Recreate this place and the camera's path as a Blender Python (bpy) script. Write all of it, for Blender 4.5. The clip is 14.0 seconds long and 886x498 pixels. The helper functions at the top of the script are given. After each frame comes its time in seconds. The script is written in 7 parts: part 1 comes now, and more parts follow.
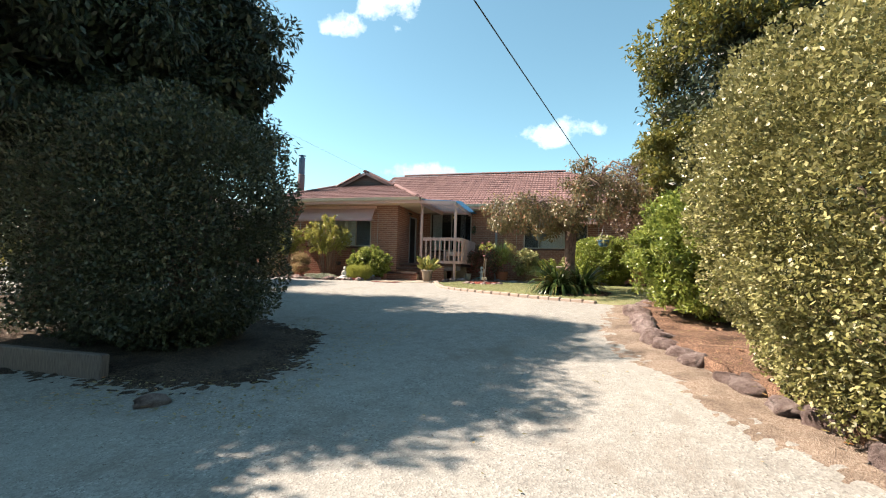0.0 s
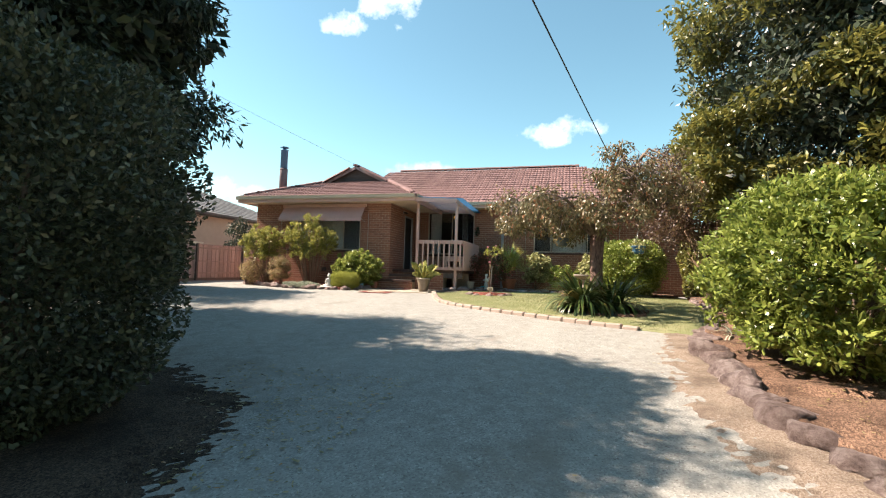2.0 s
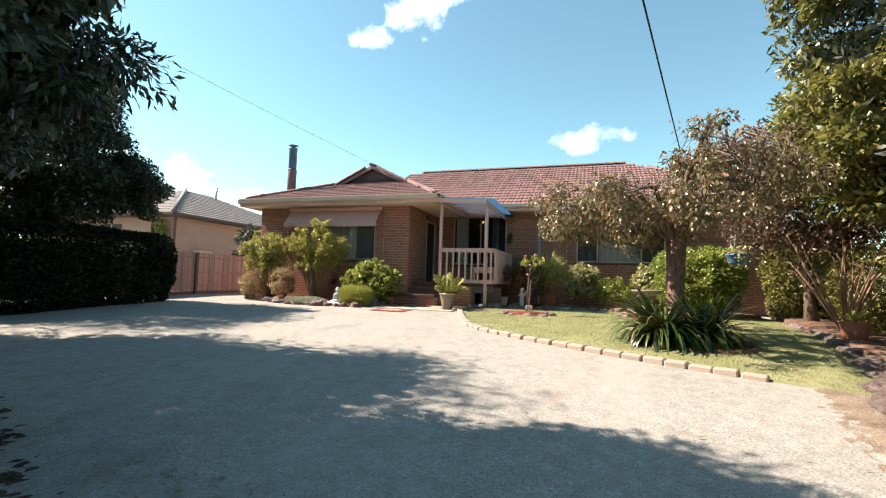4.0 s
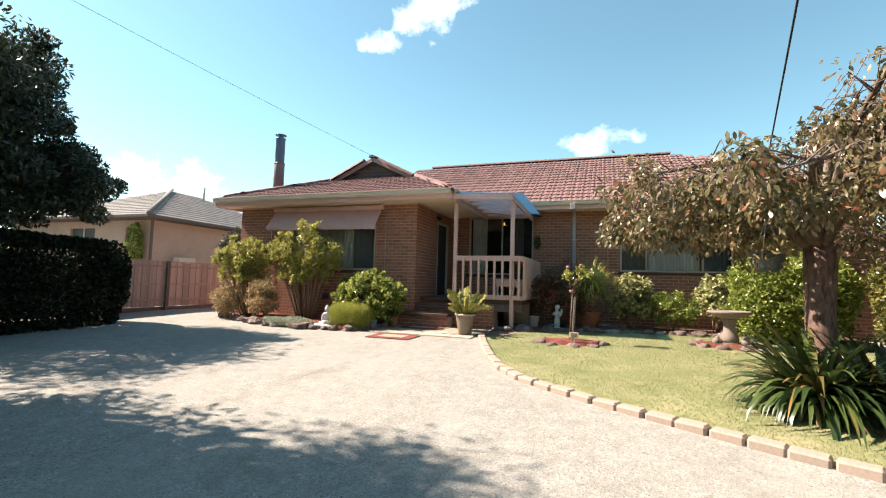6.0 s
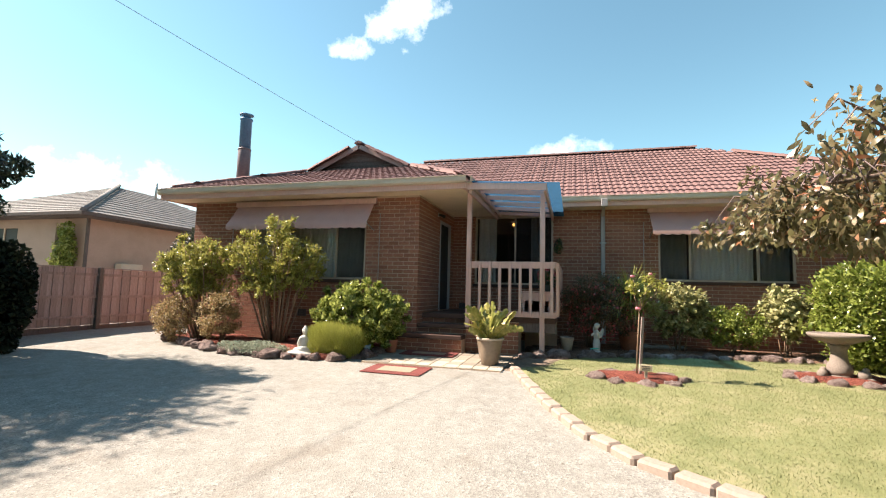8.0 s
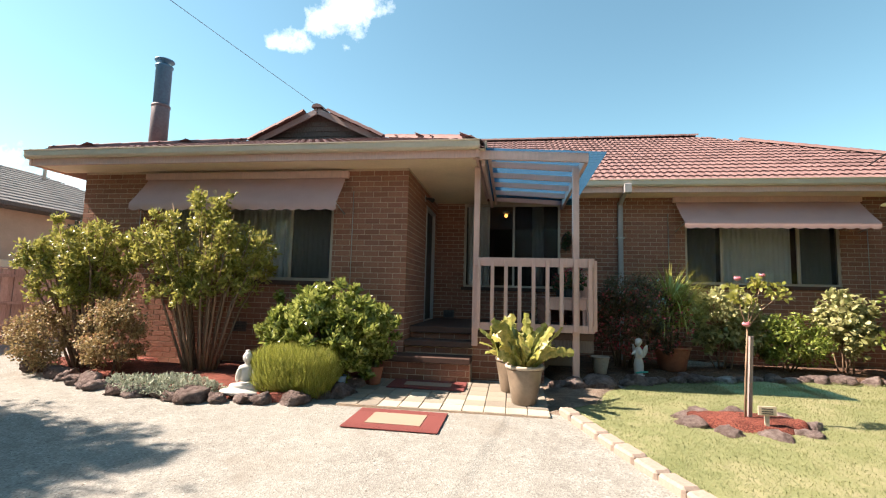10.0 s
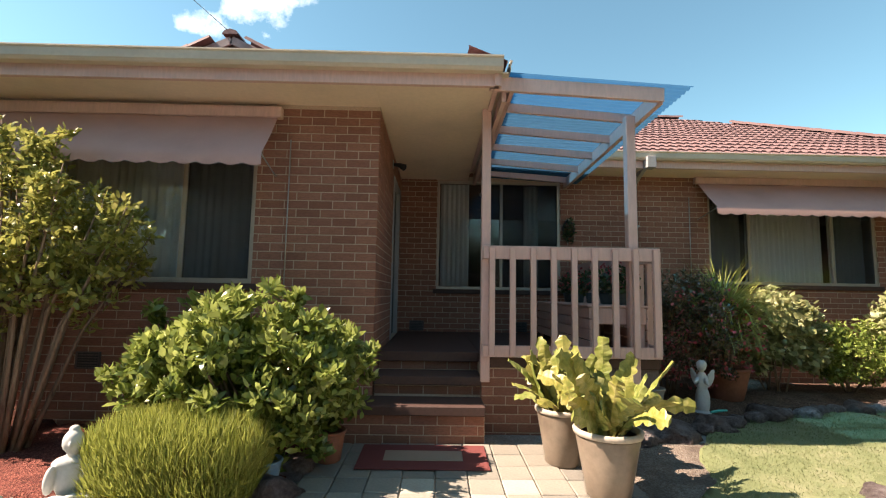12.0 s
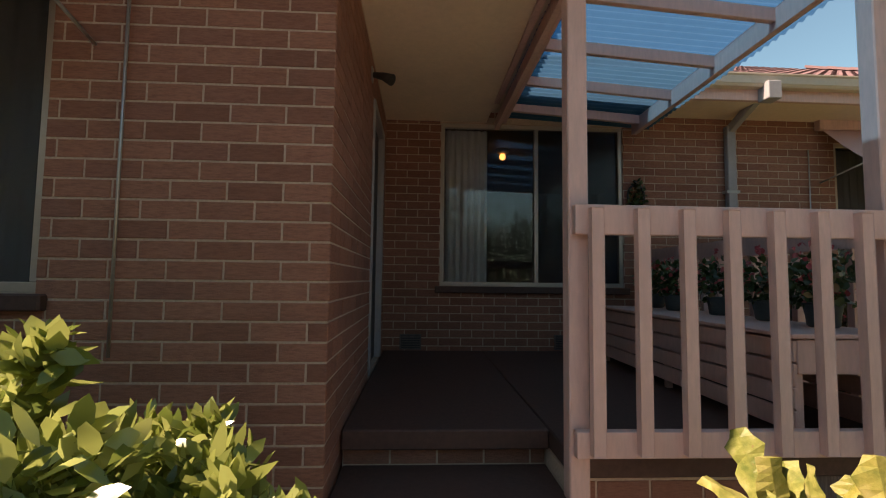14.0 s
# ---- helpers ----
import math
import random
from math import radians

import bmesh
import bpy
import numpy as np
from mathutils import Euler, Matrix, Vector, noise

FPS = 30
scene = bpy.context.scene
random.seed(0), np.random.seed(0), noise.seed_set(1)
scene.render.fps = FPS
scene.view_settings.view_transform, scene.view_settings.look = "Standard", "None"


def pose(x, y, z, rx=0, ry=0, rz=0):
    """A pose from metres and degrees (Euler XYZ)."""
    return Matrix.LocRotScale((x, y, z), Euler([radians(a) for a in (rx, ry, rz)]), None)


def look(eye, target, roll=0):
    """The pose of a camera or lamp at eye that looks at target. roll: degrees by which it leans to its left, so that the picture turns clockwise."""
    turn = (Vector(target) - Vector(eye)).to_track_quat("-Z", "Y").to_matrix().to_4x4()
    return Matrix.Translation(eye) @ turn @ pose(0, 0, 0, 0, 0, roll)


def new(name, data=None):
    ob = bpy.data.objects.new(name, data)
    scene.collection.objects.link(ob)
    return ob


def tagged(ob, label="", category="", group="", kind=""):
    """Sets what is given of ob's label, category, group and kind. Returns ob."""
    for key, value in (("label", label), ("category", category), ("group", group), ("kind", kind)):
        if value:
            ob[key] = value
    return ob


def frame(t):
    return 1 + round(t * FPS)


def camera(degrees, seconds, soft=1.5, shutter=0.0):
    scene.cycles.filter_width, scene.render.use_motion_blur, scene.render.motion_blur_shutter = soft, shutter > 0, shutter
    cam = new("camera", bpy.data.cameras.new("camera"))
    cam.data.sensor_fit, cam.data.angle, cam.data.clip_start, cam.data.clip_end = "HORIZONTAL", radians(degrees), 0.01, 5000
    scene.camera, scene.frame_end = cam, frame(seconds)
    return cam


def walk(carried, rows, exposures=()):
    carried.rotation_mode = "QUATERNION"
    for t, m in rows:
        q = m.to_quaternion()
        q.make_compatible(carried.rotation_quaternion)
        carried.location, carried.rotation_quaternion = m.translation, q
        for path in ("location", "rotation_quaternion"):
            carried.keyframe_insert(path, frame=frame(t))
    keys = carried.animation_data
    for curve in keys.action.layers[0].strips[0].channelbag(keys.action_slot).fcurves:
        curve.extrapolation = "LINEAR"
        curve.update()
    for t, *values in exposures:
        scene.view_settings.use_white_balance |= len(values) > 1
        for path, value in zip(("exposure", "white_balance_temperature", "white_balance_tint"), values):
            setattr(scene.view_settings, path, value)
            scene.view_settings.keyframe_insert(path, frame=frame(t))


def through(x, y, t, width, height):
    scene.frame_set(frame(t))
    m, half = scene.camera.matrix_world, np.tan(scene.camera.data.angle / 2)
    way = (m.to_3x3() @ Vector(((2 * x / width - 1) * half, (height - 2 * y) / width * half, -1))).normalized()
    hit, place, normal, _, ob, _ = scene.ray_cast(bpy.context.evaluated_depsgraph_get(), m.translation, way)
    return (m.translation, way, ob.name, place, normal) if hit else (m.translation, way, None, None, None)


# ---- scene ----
cam = camera(88.3, 14.0, soft=1.15)
PATH = [
    (0, (-0.257, -1.919, 1.509), (-0.779, 0.009, 1.61), 1.6),
    (0.5, (-0.397, -1.345, 1.603), (-0.917, 0.584, 1.703), 1.6),
    (1, (-0.512, -0.739, 1.704), (-1.032, 1.19, 1.802), 1.6),
    (1.5, (-0.656, -0.198, 1.774), (-1.178, 1.731, 1.871), 1.7),
    (2, (-0.83, 0.414, 1.823), (-1.356, 2.342, 1.92), 1.7),
    (2.5, (-0.995, 0.978, 1.857), (-1.543, 2.899, 1.958), 1.8),
    (3, (-1.173, 1.59, 1.888), (-1.755, 3.5, 2.002), 1.8),
    (3.5, (-1.352, 2.142, 1.922), (-1.956, 4.045, 2.046), 1.8),
    (3.7, (-1.42, 2.382, 1.93), (-2.037, 4.28, 2.06), 1.8),
    (5.8, (-2.402, 5.076, 2.234), (-3.077, 6.953, 2.374), 1.6),
    (6, (-2.551, 5.295, 2.249), (-3.222, 7.173, 2.395), 1.6),
    (6.5, (-2.903, 5.791, 2.278), (-3.565, 7.672, 2.44), 1.6),
    (7, (-3.291, 6.301, 2.298), (-3.929, 8.188, 2.473), 1.5),
    (7.5, (-3.682, 6.805, 2.313), (-4.284, 8.704, 2.492), 1.6),
    (8, (-4.102, 7.322, 2.345), (-4.656, 9.236, 2.525), 1.5),
    (8.2, (-4.249, 7.498, 2.345), (-4.783, 9.417, 2.528), 1.5),
    (10.3, (-5.827, 9.811, 2.418), (-6.086, 11.785, 2.61), 1.4),
    (10.5, (-5.941, 10.051, 2.431), (-6.174, 12.028, 2.624), 1.3),
    (11, (-6.219, 10.64, 2.424), (-6.365, 12.625, 2.618), 1.1),
    (11.5, (-6.458, 11.195, 2.443), (-6.518, 13.185, 2.637), 1.0),
    (12, (-6.659, 11.85, 2.461), (-6.631, 13.841, 2.656), 1.0),
    (12.5, (-6.817, 12.463, 2.491), (-6.719, 14.452, 2.679), 1.0),
    (13, (-6.916, 13.105, 2.533), (-6.798, 15.094, 2.711), 1.0),
    (13.5, (-6.916, 13.72, 2.554), (-6.802, 15.711, 2.71), 1.0),
    (14, (-6.864, 14.362, 2.606), (-6.767, 16.355, 2.74), 0.7),
]
walk(cam, [(t, look(eye, target, roll)) for t, eye, target, roll in PATH], [(0, 1.58, 6500, 10), (12.2, 1.60, 6500, 11), (13.4, 1.48, 7100, 21), (14, 1.32, 7200, 23)])
# sun comes in from the left of the drive, a little from the street side
SUN_DIR = Vector((-0.70, -0.09, 0.705)).normalized()

# ---- world and sun ----
world = bpy.data.worlds.new("sky")
scene.world = world
world.use_nodes = True
wn, wl = world.node_tree.nodes, world.node_tree.links
wn.clear()
sky = wn.new("ShaderNodeTexSky")
sky.sky_type = "NISHITA"
sky.sun_disc = False
sky.sun_elevation = math.asin(SUN_DIR.z)
sky.sun_rotation = math.atan2(SUN_DIR.x, SUN_DIR.y)
sky.air_density, sky.dust_density, sky.ozone_density = 1.0, 0.3, 0.45
SKY_STRENGTH = 0.074
wout = wn.new("ShaderNodeOutputWorld")
wbg = wn.new("ShaderNodeBackground")
wbg.inputs[1].default_value = SKY_STRENGTH
wtint = wn.new("ShaderNodeMix")
wtint.data_type, wtint.blend_type = "RGBA", "MULTIPLY"
wtint.inputs[0].default_value = 1.0
wtint.inputs[7].default_value = (0.975, 1.215, 1.02, 1)
wl.new(sky.outputs[0], wtint.inputs[6])
wcoord = wn.new("ShaderNodeTexCoord")
wnoise = wn.new("ShaderNodeTexNoise")
wnoise.inputs["Scale"].default_value, wnoise.inputs["Detail"].default_value, wnoise.inputs["Roughness"].default_value = 16, 7, 0.62
wl.new(wcoord.outputs["Generated"], wnoise.inputs["Vector"])


def wmath(op, a, b=None, c=None):
    n = wn.new("ShaderNodeMath")
    n.operation = op
    for i, v in enumerate((a, b, c)):
        if v is None:
            continue
        if isinstance(v, (int, float)):
            n.inputs[i].default_value = v
        else:
            wl.new(v, n.inputs[i])
    return n.outputs[0]


# small fair-weather clouds: direction, length, height, thickness
CLOUDS = [((-0.335, 0.79, 0.515), 0.075, 0.045, 1.0), ((-0.285, 0.79, 0.545), 0.05, 0.03, 0.9), ((-0.42, 0.777, 0.470), 0.05, 0.026, 0.9), ((0.02, 0.955, 0.300), 0.055, 0.028, 0.8), ((-0.045, 0.958, 0.285), 0.07, 0.026, 0.9),
          ((-0.297, 0.93, 0.212), 0.085, 0.022, 0.6), ((-0.798, 0.575, 0.178), 0.15, 0.05, 0.8), ((-0.62, 0.77, 0.14), 0.16, 0.03, 0.5),
          ((0.9, -0.2, 0.4), 0.12, 0.05, 0.9), ((0.4, -0.8, 0.4), 0.16, 0.06, 0.9)]
cover = None
for way, long, high, thick in CLOUDS:
    v = Vector(way).normalized()
    side = v.cross(Vector((0, 0, 1))).normalized()
    up = side.cross(v)

    def along(axis):
        n = wn.new("ShaderNodeVectorMath")
        n.operation = "DOT_PRODUCT"
        wl.new(wcoord.outputs["Generated"], n.inputs[0])
        n.inputs[1].default_value = axis
        return n.outputs["Value"]
    a, b, f = along(side), along(up), along(v)
    d = wmath("ADD", wmath("POWER", wmath("ABSOLUTE", wmath("DIVIDE", a, long)), 2.0), wmath("POWER", wmath("ABSOLUTE", wmath("DIVIDE", b, high)), 2.0))
    ball = wmath("SUBTRACT", 1.0, d)
    ragged = wmath("ADD", ball, wmath("MULTIPLY", wmath("SUBTRACT", wnoise.outputs["Fac"], 0.54), 5.5))
    m = wmath("MULTIPLY", wmath("MULTIPLY", ragged, 0.55), wmath("GREATER_THAN", f, 0.3))
    n = wn.new("ShaderNodeClamp")
    wl.new(m, n.inputs[0])
    m = wmath("MULTIPLY", n.outputs[0], thick)
    cover = m if cover is None else wmath("MAXIMUM", cover, m)
wmix = wn.new("ShaderNodeMix")
wmix.data_type = "RGBA"
wl.new(cover, wmix.inputs[0])
wl.new(wtint.outputs[2], wmix.inputs[6])
wmix.inputs[7].default_value = (10.5, 10.6, 10.6, 1)
wl.new(wmix.outputs[2], wbg.inputs[0])
wl.new(wbg.outputs[0], wout.inputs[0])

sun = new("sun", bpy.data.lights.new("sun", "SUN"))
sun.data.energy, sun.data.angle, sun.data.color = 5.2, radians(0.55), (1.0, 0.835, 0.68)
sun.matrix_world = look(SUN_DIR * 50, (0, 0, 0))

# ---- materials ----


class Mat:
    """A small helper round one node material."""

    def __init__(self, name):
        self.m = bpy.data.materials.new(name)
        self.m.use_nodes = True
        self.n, self.l = self.m.node_tree.nodes, self.m.node_tree.links
        self.bsdf = self.n["Principled BSDF"]
        self.out = self.n["Material Output"]
        self.co = self.n.new("ShaderNodeTexCoord").outputs["Object"]

    def noise(self, scale, detail=4, rough=0.6, vec=None, stretch=None):
        t = self.n.new("ShaderNodeTexNoise")
        t.inputs["Scale"].default_value, t.inputs["Detail"].default_value, t.inputs["Roughness"].default_value = scale, detail, rough
        v = vec or self.co
        if stretch:
            mp = self.n.new("ShaderNodeMapping")
            mp.inputs["Scale"].default_value = stretch
            self.l.new(v, mp.inputs["Vector"])
            v = mp.outputs[0]
        self.l.new(v, t.inputs["Vector"])
        return t.outputs["Fac"]

    def ramp(self, fac, stops):
        r = self.n.new("ShaderNodeValToRGB")
        e = r.color_ramp.elements
        while len(e) < len(stops):
            e.new(0.5)
        for el, (p, c) in zip(e, stops):
            el.position, el.color = p, (*c, 1) if len(c) == 3 else c
        self.l.new(fac, r.inputs[0])
        return r.outputs[0]

    def mix(self, fac, a, b, kind="MIX"):
        x = self.n.new("ShaderNodeMix")
        x.data_type, x.blend_type = "RGBA", kind
        for i, v in ((0, fac), (6, a), (7, b)):
            if isinstance(v, (int, float)):
                x.inputs[i].default_value = v
            elif isinstance(v, tuple):
                x.inputs[i].default_value = (*v, 1)
            else:
                self.l.new(v, x.inputs[i])
        return x.outputs[2]

    def bump(self, height, strength=0.4, distance=0.01):
        b = self.n.new("ShaderNodeBump")
        b.inputs["Strength"].default_value, b.inputs["Distance"].default_value = strength, distance
        self.l.new(height, b.inputs["Height"])
        self.l.new(b.outputs[0], self.bsdf.inputs["Normal"])

    def set(self, colour=None, rough=0.6, metal=0.0, spec=None):
        if colour is not None:
            if isinstance(colour, tuple):
                self.bsdf.inputs["Base Color"].default_value = (*colour, 1)
            else:
                self.l.new(colour, self.bsdf.inputs["Base Color"])
        if isinstance(rough, (int, float)):
            self.bsdf.inputs["Roughness"].default_value = rough
        else:
            self.l.new(rough, self.bsdf.inputs["Roughness"])
        self.bsdf.inputs["Metallic"].default_value = metal
        if spec is not None:
            self.bsdf.inputs["Specular IOR Level"].default_value = spec
        return self

    def random(self):
        return self.n.new("ShaderNodeObjectInfo").outputs["Random"]

    def island(self):
        return self.n.new("ShaderNodeNewGeometry").outputs["Random Per Island"]

    def place(self):
        return self.n.new("ShaderNodeNewGeometry").outputs["Position"]


def mat_plain(name, colour, rough=0.6, metal=0.0, grain=30.0, amount=0.25, bump=0.15, streak=None):
    """Painted or cast surface with fine grain and broad soiling."""
    m = Mat(name)
    fine, broad = m.noise(grain, 5, 0.65, stretch=streak), m.noise(1.7, 4, 0.6)
    dark = tuple(c * (1 - amount) for c in colour)
    light = tuple(min(1, c * (1 + amount * 0.5)) for c in colour)
    c = m.ramp(fine, [(0.3, dark), (0.62, colour), (0.85, light)])
    c = m.mix(m.ramp(broad, [(0.45, (0, 0, 0)), (0.75, (0.5, 0.5, 0.5))]), c, tuple(x * 0.72 for x in colour))
    m.set(c, rough, metal)
    if bump:
        m.bump(fine, bump, 0.004)
    return m.m


def mat_leaf(name, dark, mid, light, rough=0.45, through=0.35, odd=None, spec=0.5):
    """Leaves: every leaf its own shade, with some light passing through."""
    m = Mat(name)
    stops = [(0.0, dark), (0.5, mid), (0.9, light)]
    if odd:
        stops.append((0.97, odd))
    c = m.ramp(m.island(), stops)
    c = m.mix(m.ramp(m.noise(1.3, 3, 0.6, vec=m.place()), [(0.35, (0, 0, 0)), (0.7, (0.6, 0.6, 0.6))]), c, tuple(0.6 * a + 0.4 * b for a, b in zip(dark, mid)))
    m.set(c, rough, 0, spec)
    tr = m.n.new("ShaderNodeBsdfTranslucent")
    m.l.new(m.mix(0.5, c, light), tr.inputs[0])
    mx = m.n.new("ShaderNodeMixShader")
    mx.inputs[0].default_value = through
    m.l.new(m.bsdf.outputs[0], mx.inputs[1])
    m.l.new(tr.outputs[0], mx.inputs[2])
    m.l.new(mx.outputs[0], m.out.inputs[0])
    return m.m


def mat_brick(name, lo, hi, odd):
    m = Mat(name)
    c = m.ramp(m.random(), [(0.0, lo), (0.45, hi), (0.8, tuple((a + b) / 2 for a, b in zip(lo, hi))), (1.0, odd)])
    isl = m.ramp(m.island(), [(0.0, (0.82, 0.82, 0.82)), (1.0, (1.15, 1.15, 1.15))])
    c = m.mix(1.0, c, isl, "MULTIPLY")
    fine = m.noise(30, 6, 0.72, vec=m.place(), stretch=(0.8, 0.8, 5.0))
    broad = m.noise(1.1, 4, 0.6, vec=m.place())
    c = m.mix(m.ramp(fine, [(0.35, (0.55, 0.55, 0.55)), (0.6, (0, 0, 0))]), c, tuple(x * 0.55 for x in lo))
    c = m.mix(m.ramp(broad, [(0.5, (0, 0, 0)), (0.8, (0.35, 0.35, 0.35))]), c, tuple(x * 0.7 for x in lo))
    m.set(c, 0.82, 0, 0.3)
    m.bump(fine, 0.7, 0.008)
    return m.m


def mat_ground(name):
    """Pale crushed-stone drive, with fine chips, tyre-worn bands and leaf litter tones at the sides."""
    m = Mat(name)
    p = m.place()
    vo = m.n.new("ShaderNodeTexVoronoi")
    vo.inputs["Scale"].default_value = 72
    m.l.new(p, vo.inputs["Vector"])
    chips = m.ramp(vo.outputs["Color"], [(0.0, (0.14, 0.136, 0.128)), (0.35, (0.255, 0.250, 0.234)), (0.8, (0.345, 0.338, 0.315)), (1.0, (0.50, 0.49, 0.46))])
    mid = m.noise(6, 6, 0.7, vec=p)
    broad = m.noise(0.45, 5, 0.65, vec=p, stretch=(1.6, 0.7, 1))
    c = m.mix(m.ramp(mid, [(0.35, (0.55, 0.55, 0.55)), (0.62, (0, 0, 0))]), chips, (0.165, 0.152, 0.138))
    c = m.mix(m.ramp(broad, [(0.42, (0, 0, 0)), (0.7, (0.40, 0.40, 0.40))]), c, (0.325, 0.318, 0.292))
    bare = m.noise(0.9, 6, 0.7, vec=p, stretch=(1, 0.8, 1))
    c = m.mix(m.ramp(bare, [(0.56, (0, 0, 0)), (0.72, (0.7, 0.7, 0.7))]), c, (0.195, 0.168, 0.142))
    speck = m.noise(24, 3, 0.8, vec=p)
    c = m.mix(m.ramp(speck, [(0.62, (0, 0, 0)), (0.68, (0.75, 0.75, 0.75))]), c, (0.085, 0.062, 0.045))
    m.set(c, 0.95, 0, 0.2)
    m.bump(m.mix(0.5, vo.outputs["Distance"], mid), 0.55, 0.014)
    return m.m


def mat_grass_ground():
    m = Mat("lawn soil")
    p = m.place()
    c = m.ramp(m.noise(1.6, 7, 0.75, vec=p), [(0.3, (0.13, 0.15, 0.055)), (0.48, (0.195, 0.207, 0.09)), (0.64, (0.28, 0.262, 0.145)), (0.76, (0.25, 0.195, 0.125))])
    m.set(c, 0.95)
    m.bump(m.noise(120, 4, 0.7, vec=p), 0.6, 0.01)
    return m.m


def mat_mulch(name, a, b, c3):
    m = Mat(name)
    p = m.place()
    vo = m.n.new("ShaderNodeTexVoronoi")
    vo.inputs["Scale"].default_value = 95
    m.l.new(p, vo.inputs["Vector"])
    c = m.ramp(vo.outputs["Color"], [(0.1, a), (0.5, b), (0.9, c3)])
    c = m.mix(m.ramp(m.noise(2.5, 4, 0.6, vec=p), [(0.45, (0, 0, 0)), (0.7, (0.8, 0.8, 0.8))]), c, tuple(0.6 * x for x in a))
    m.set(c, 0.95, 0, 0.2)
    m.bump(vo.outputs["Distance"], 0.8, 0.012)
    return m.m


def mat_rock():
    m = Mat("basalt rock")
    p = m.place()
    c = m.ramp(m.noise(7, 7, 0.72, vec=p), [(0.32, (0.09, 0.064, 0.062)), (0.46, (0.26, 0.195, 0.185)), (0.62, (0.48, 0.39, 0.37))])
    c = m.mix(m.ramp(m.random(), [(0, (0, 0, 0)), (1, (0.5, 0.5, 0.5))]), c, (0.15, 0.10, 0.085))
    m.set(c, 0.92, 0, 0.2)
    m.bump(m.noise(22, 9, 0.85, vec=p), 1.0, 0.09)
    return m.m


def mat_tile(name, lo, hi):
    m = Mat(name)
    c = m.ramp(m.island(), [(0.0, lo), (0.55, hi), (1.0, tuple(0.5 * (a + b) for a, b in zip(lo, hi)))])
    c = m.mix(m.ramp(m.random(), [(0, (0, 0, 0)), (1, (0.5, 0.5, 0.5))]), c, tuple(x * 0.8 for x in hi))
    p = m.place()
    c = m.mix(m.ramp(m.noise(3, 6, 0.7, vec=p), [(0.5, (0, 0, 0)), (0.8, (0.6, 0.6, 0.6))]), c, tuple(x * 0.55 for x in lo))
    m.set(c, 0.75, 0, 0.3)
    m.bump(m.noise(60, 4, 0.7, vec=p), 0.3, 0.004)
    return m.m


def mat_glass(name, tint=(0.93, 0.96, 0.96)):
    m = Mat(name)
    m.set(tint, 0.02)
    m.bsdf.inputs["Transmission Weight"].default_value = 1.0
    m.bsdf.inputs["IOR"].default_value = 1.45
    return m.m


def mat_wood(name, lo, hi, rough=0.8, axis=(14, 14, 1.2), grey=0.0):
    m = Mat(name)
    g = m.noise(6, 6, 0.65, stretch=axis)
    c = m.ramp(g, [(0.3, lo), (0.6, hi), (0.85, tuple(0.5 * (a + b) for a, b in zip(lo, hi)))])
    shade = m.ramp(m.random(), [(0, (0.78, 0.78, 0.78)), (1, (1.12, 1.12, 1.12))])
    c = m.mix(1.0, c, shade, "MULTIPLY")
    m.set(c, rough, 0, 0.25)
    m.bump(g, 0.35, 0.004)
    return m.m


def mat_cactus():
    """Thick stems, mottled green to yellow with corky brown flecks."""
    m = Mat("cactus stem")
    p = m.place()
    c = m.ramp(m.noise(16, 5, 0.6, vec=p), [(0.32, (0.12, 0.145, 0.03)), (0.5, (0.25, 0.245, 0.06)), (0.7, (0.39, 0.355, 0.14))])
    tone = m.ramp(m.random(), [(0, (0.72, 0.80, 0.7)), (0.5, (1, 1, 1)), (1, (1.08, 0.96, 0.8))])
    c = m.mix(1.0, c, tone, "MULTIPLY")
    c = m.mix(m.ramp(m.noise(60, 3, 0.7, vec=p), [(0.64, (0, 0, 0)), (0.72, (0.8, 0.8, 0.8))]), c, (0.22, 0.14, 0.06))
    m.set(c, 0.42, 0, 0.4)
    m.bump(m.noise(40, 4, 0.6, vec=p), 0.35, 0.006)
    return m.m


M_GRAVEL = mat_ground("crushed stone")
M_LAWN = mat_grass_ground()
M_BLADE = mat_leaf("grass blade", (0.16, 0.185, 0.075), (0.24, 0.26, 0.118), (0.37, 0.36, 0.20), 0.6, 0.45)
M_MULCH_RED = mat_mulch("red bark mulch", (0.07, 0.022, 0.016), (0.20, 0.055, 0.042), (0.33, 0.12, 0.085))
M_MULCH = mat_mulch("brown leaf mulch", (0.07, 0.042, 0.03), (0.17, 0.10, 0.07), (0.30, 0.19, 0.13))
# darker than the mulch, with the hedge's shade mixed into its colour
M_LITTER = mat_mulch("leaf litter darkened for shade", (0.028, 0.02, 0.016), (0.07, 0.05, 0.038), (0.15, 0.105, 0.075))
M_ROCK = mat_rock()
M_DIRT = mat_mulch("bare reddish soil", (0.16, 0.115, 0.088), (0.24, 0.185, 0.145), (0.33, 0.275, 0.225))
M_BRICK = mat_brick("clay brick", (0.27, 0.12, 0.08), (0.425, 0.195, 0.13), (0.32, 0.147, 0.105))
M_MORTAR = mat_plain("mortar", (0.58, 0.43, 0.32), 0.95, 0, 80, 0.3, 0.3)
M_TILE = mat_tile("roof tile", (0.135, 0.076, 0.073), (0.218, 0.128, 0.122))
M_TILE_GREY = mat_tile("grey roof tile", (0.13, 0.12, 0.12), (0.22, 0.205, 0.20))
M_ROOFBASE = mat_plain("roof batten", (0.10, 0.05, 0.045), 0.9)
M_CREAM = mat_plain("cream paint", (0.64, 0.53, 0.41), 0.45, 0, 25, 0.08, 0.05)
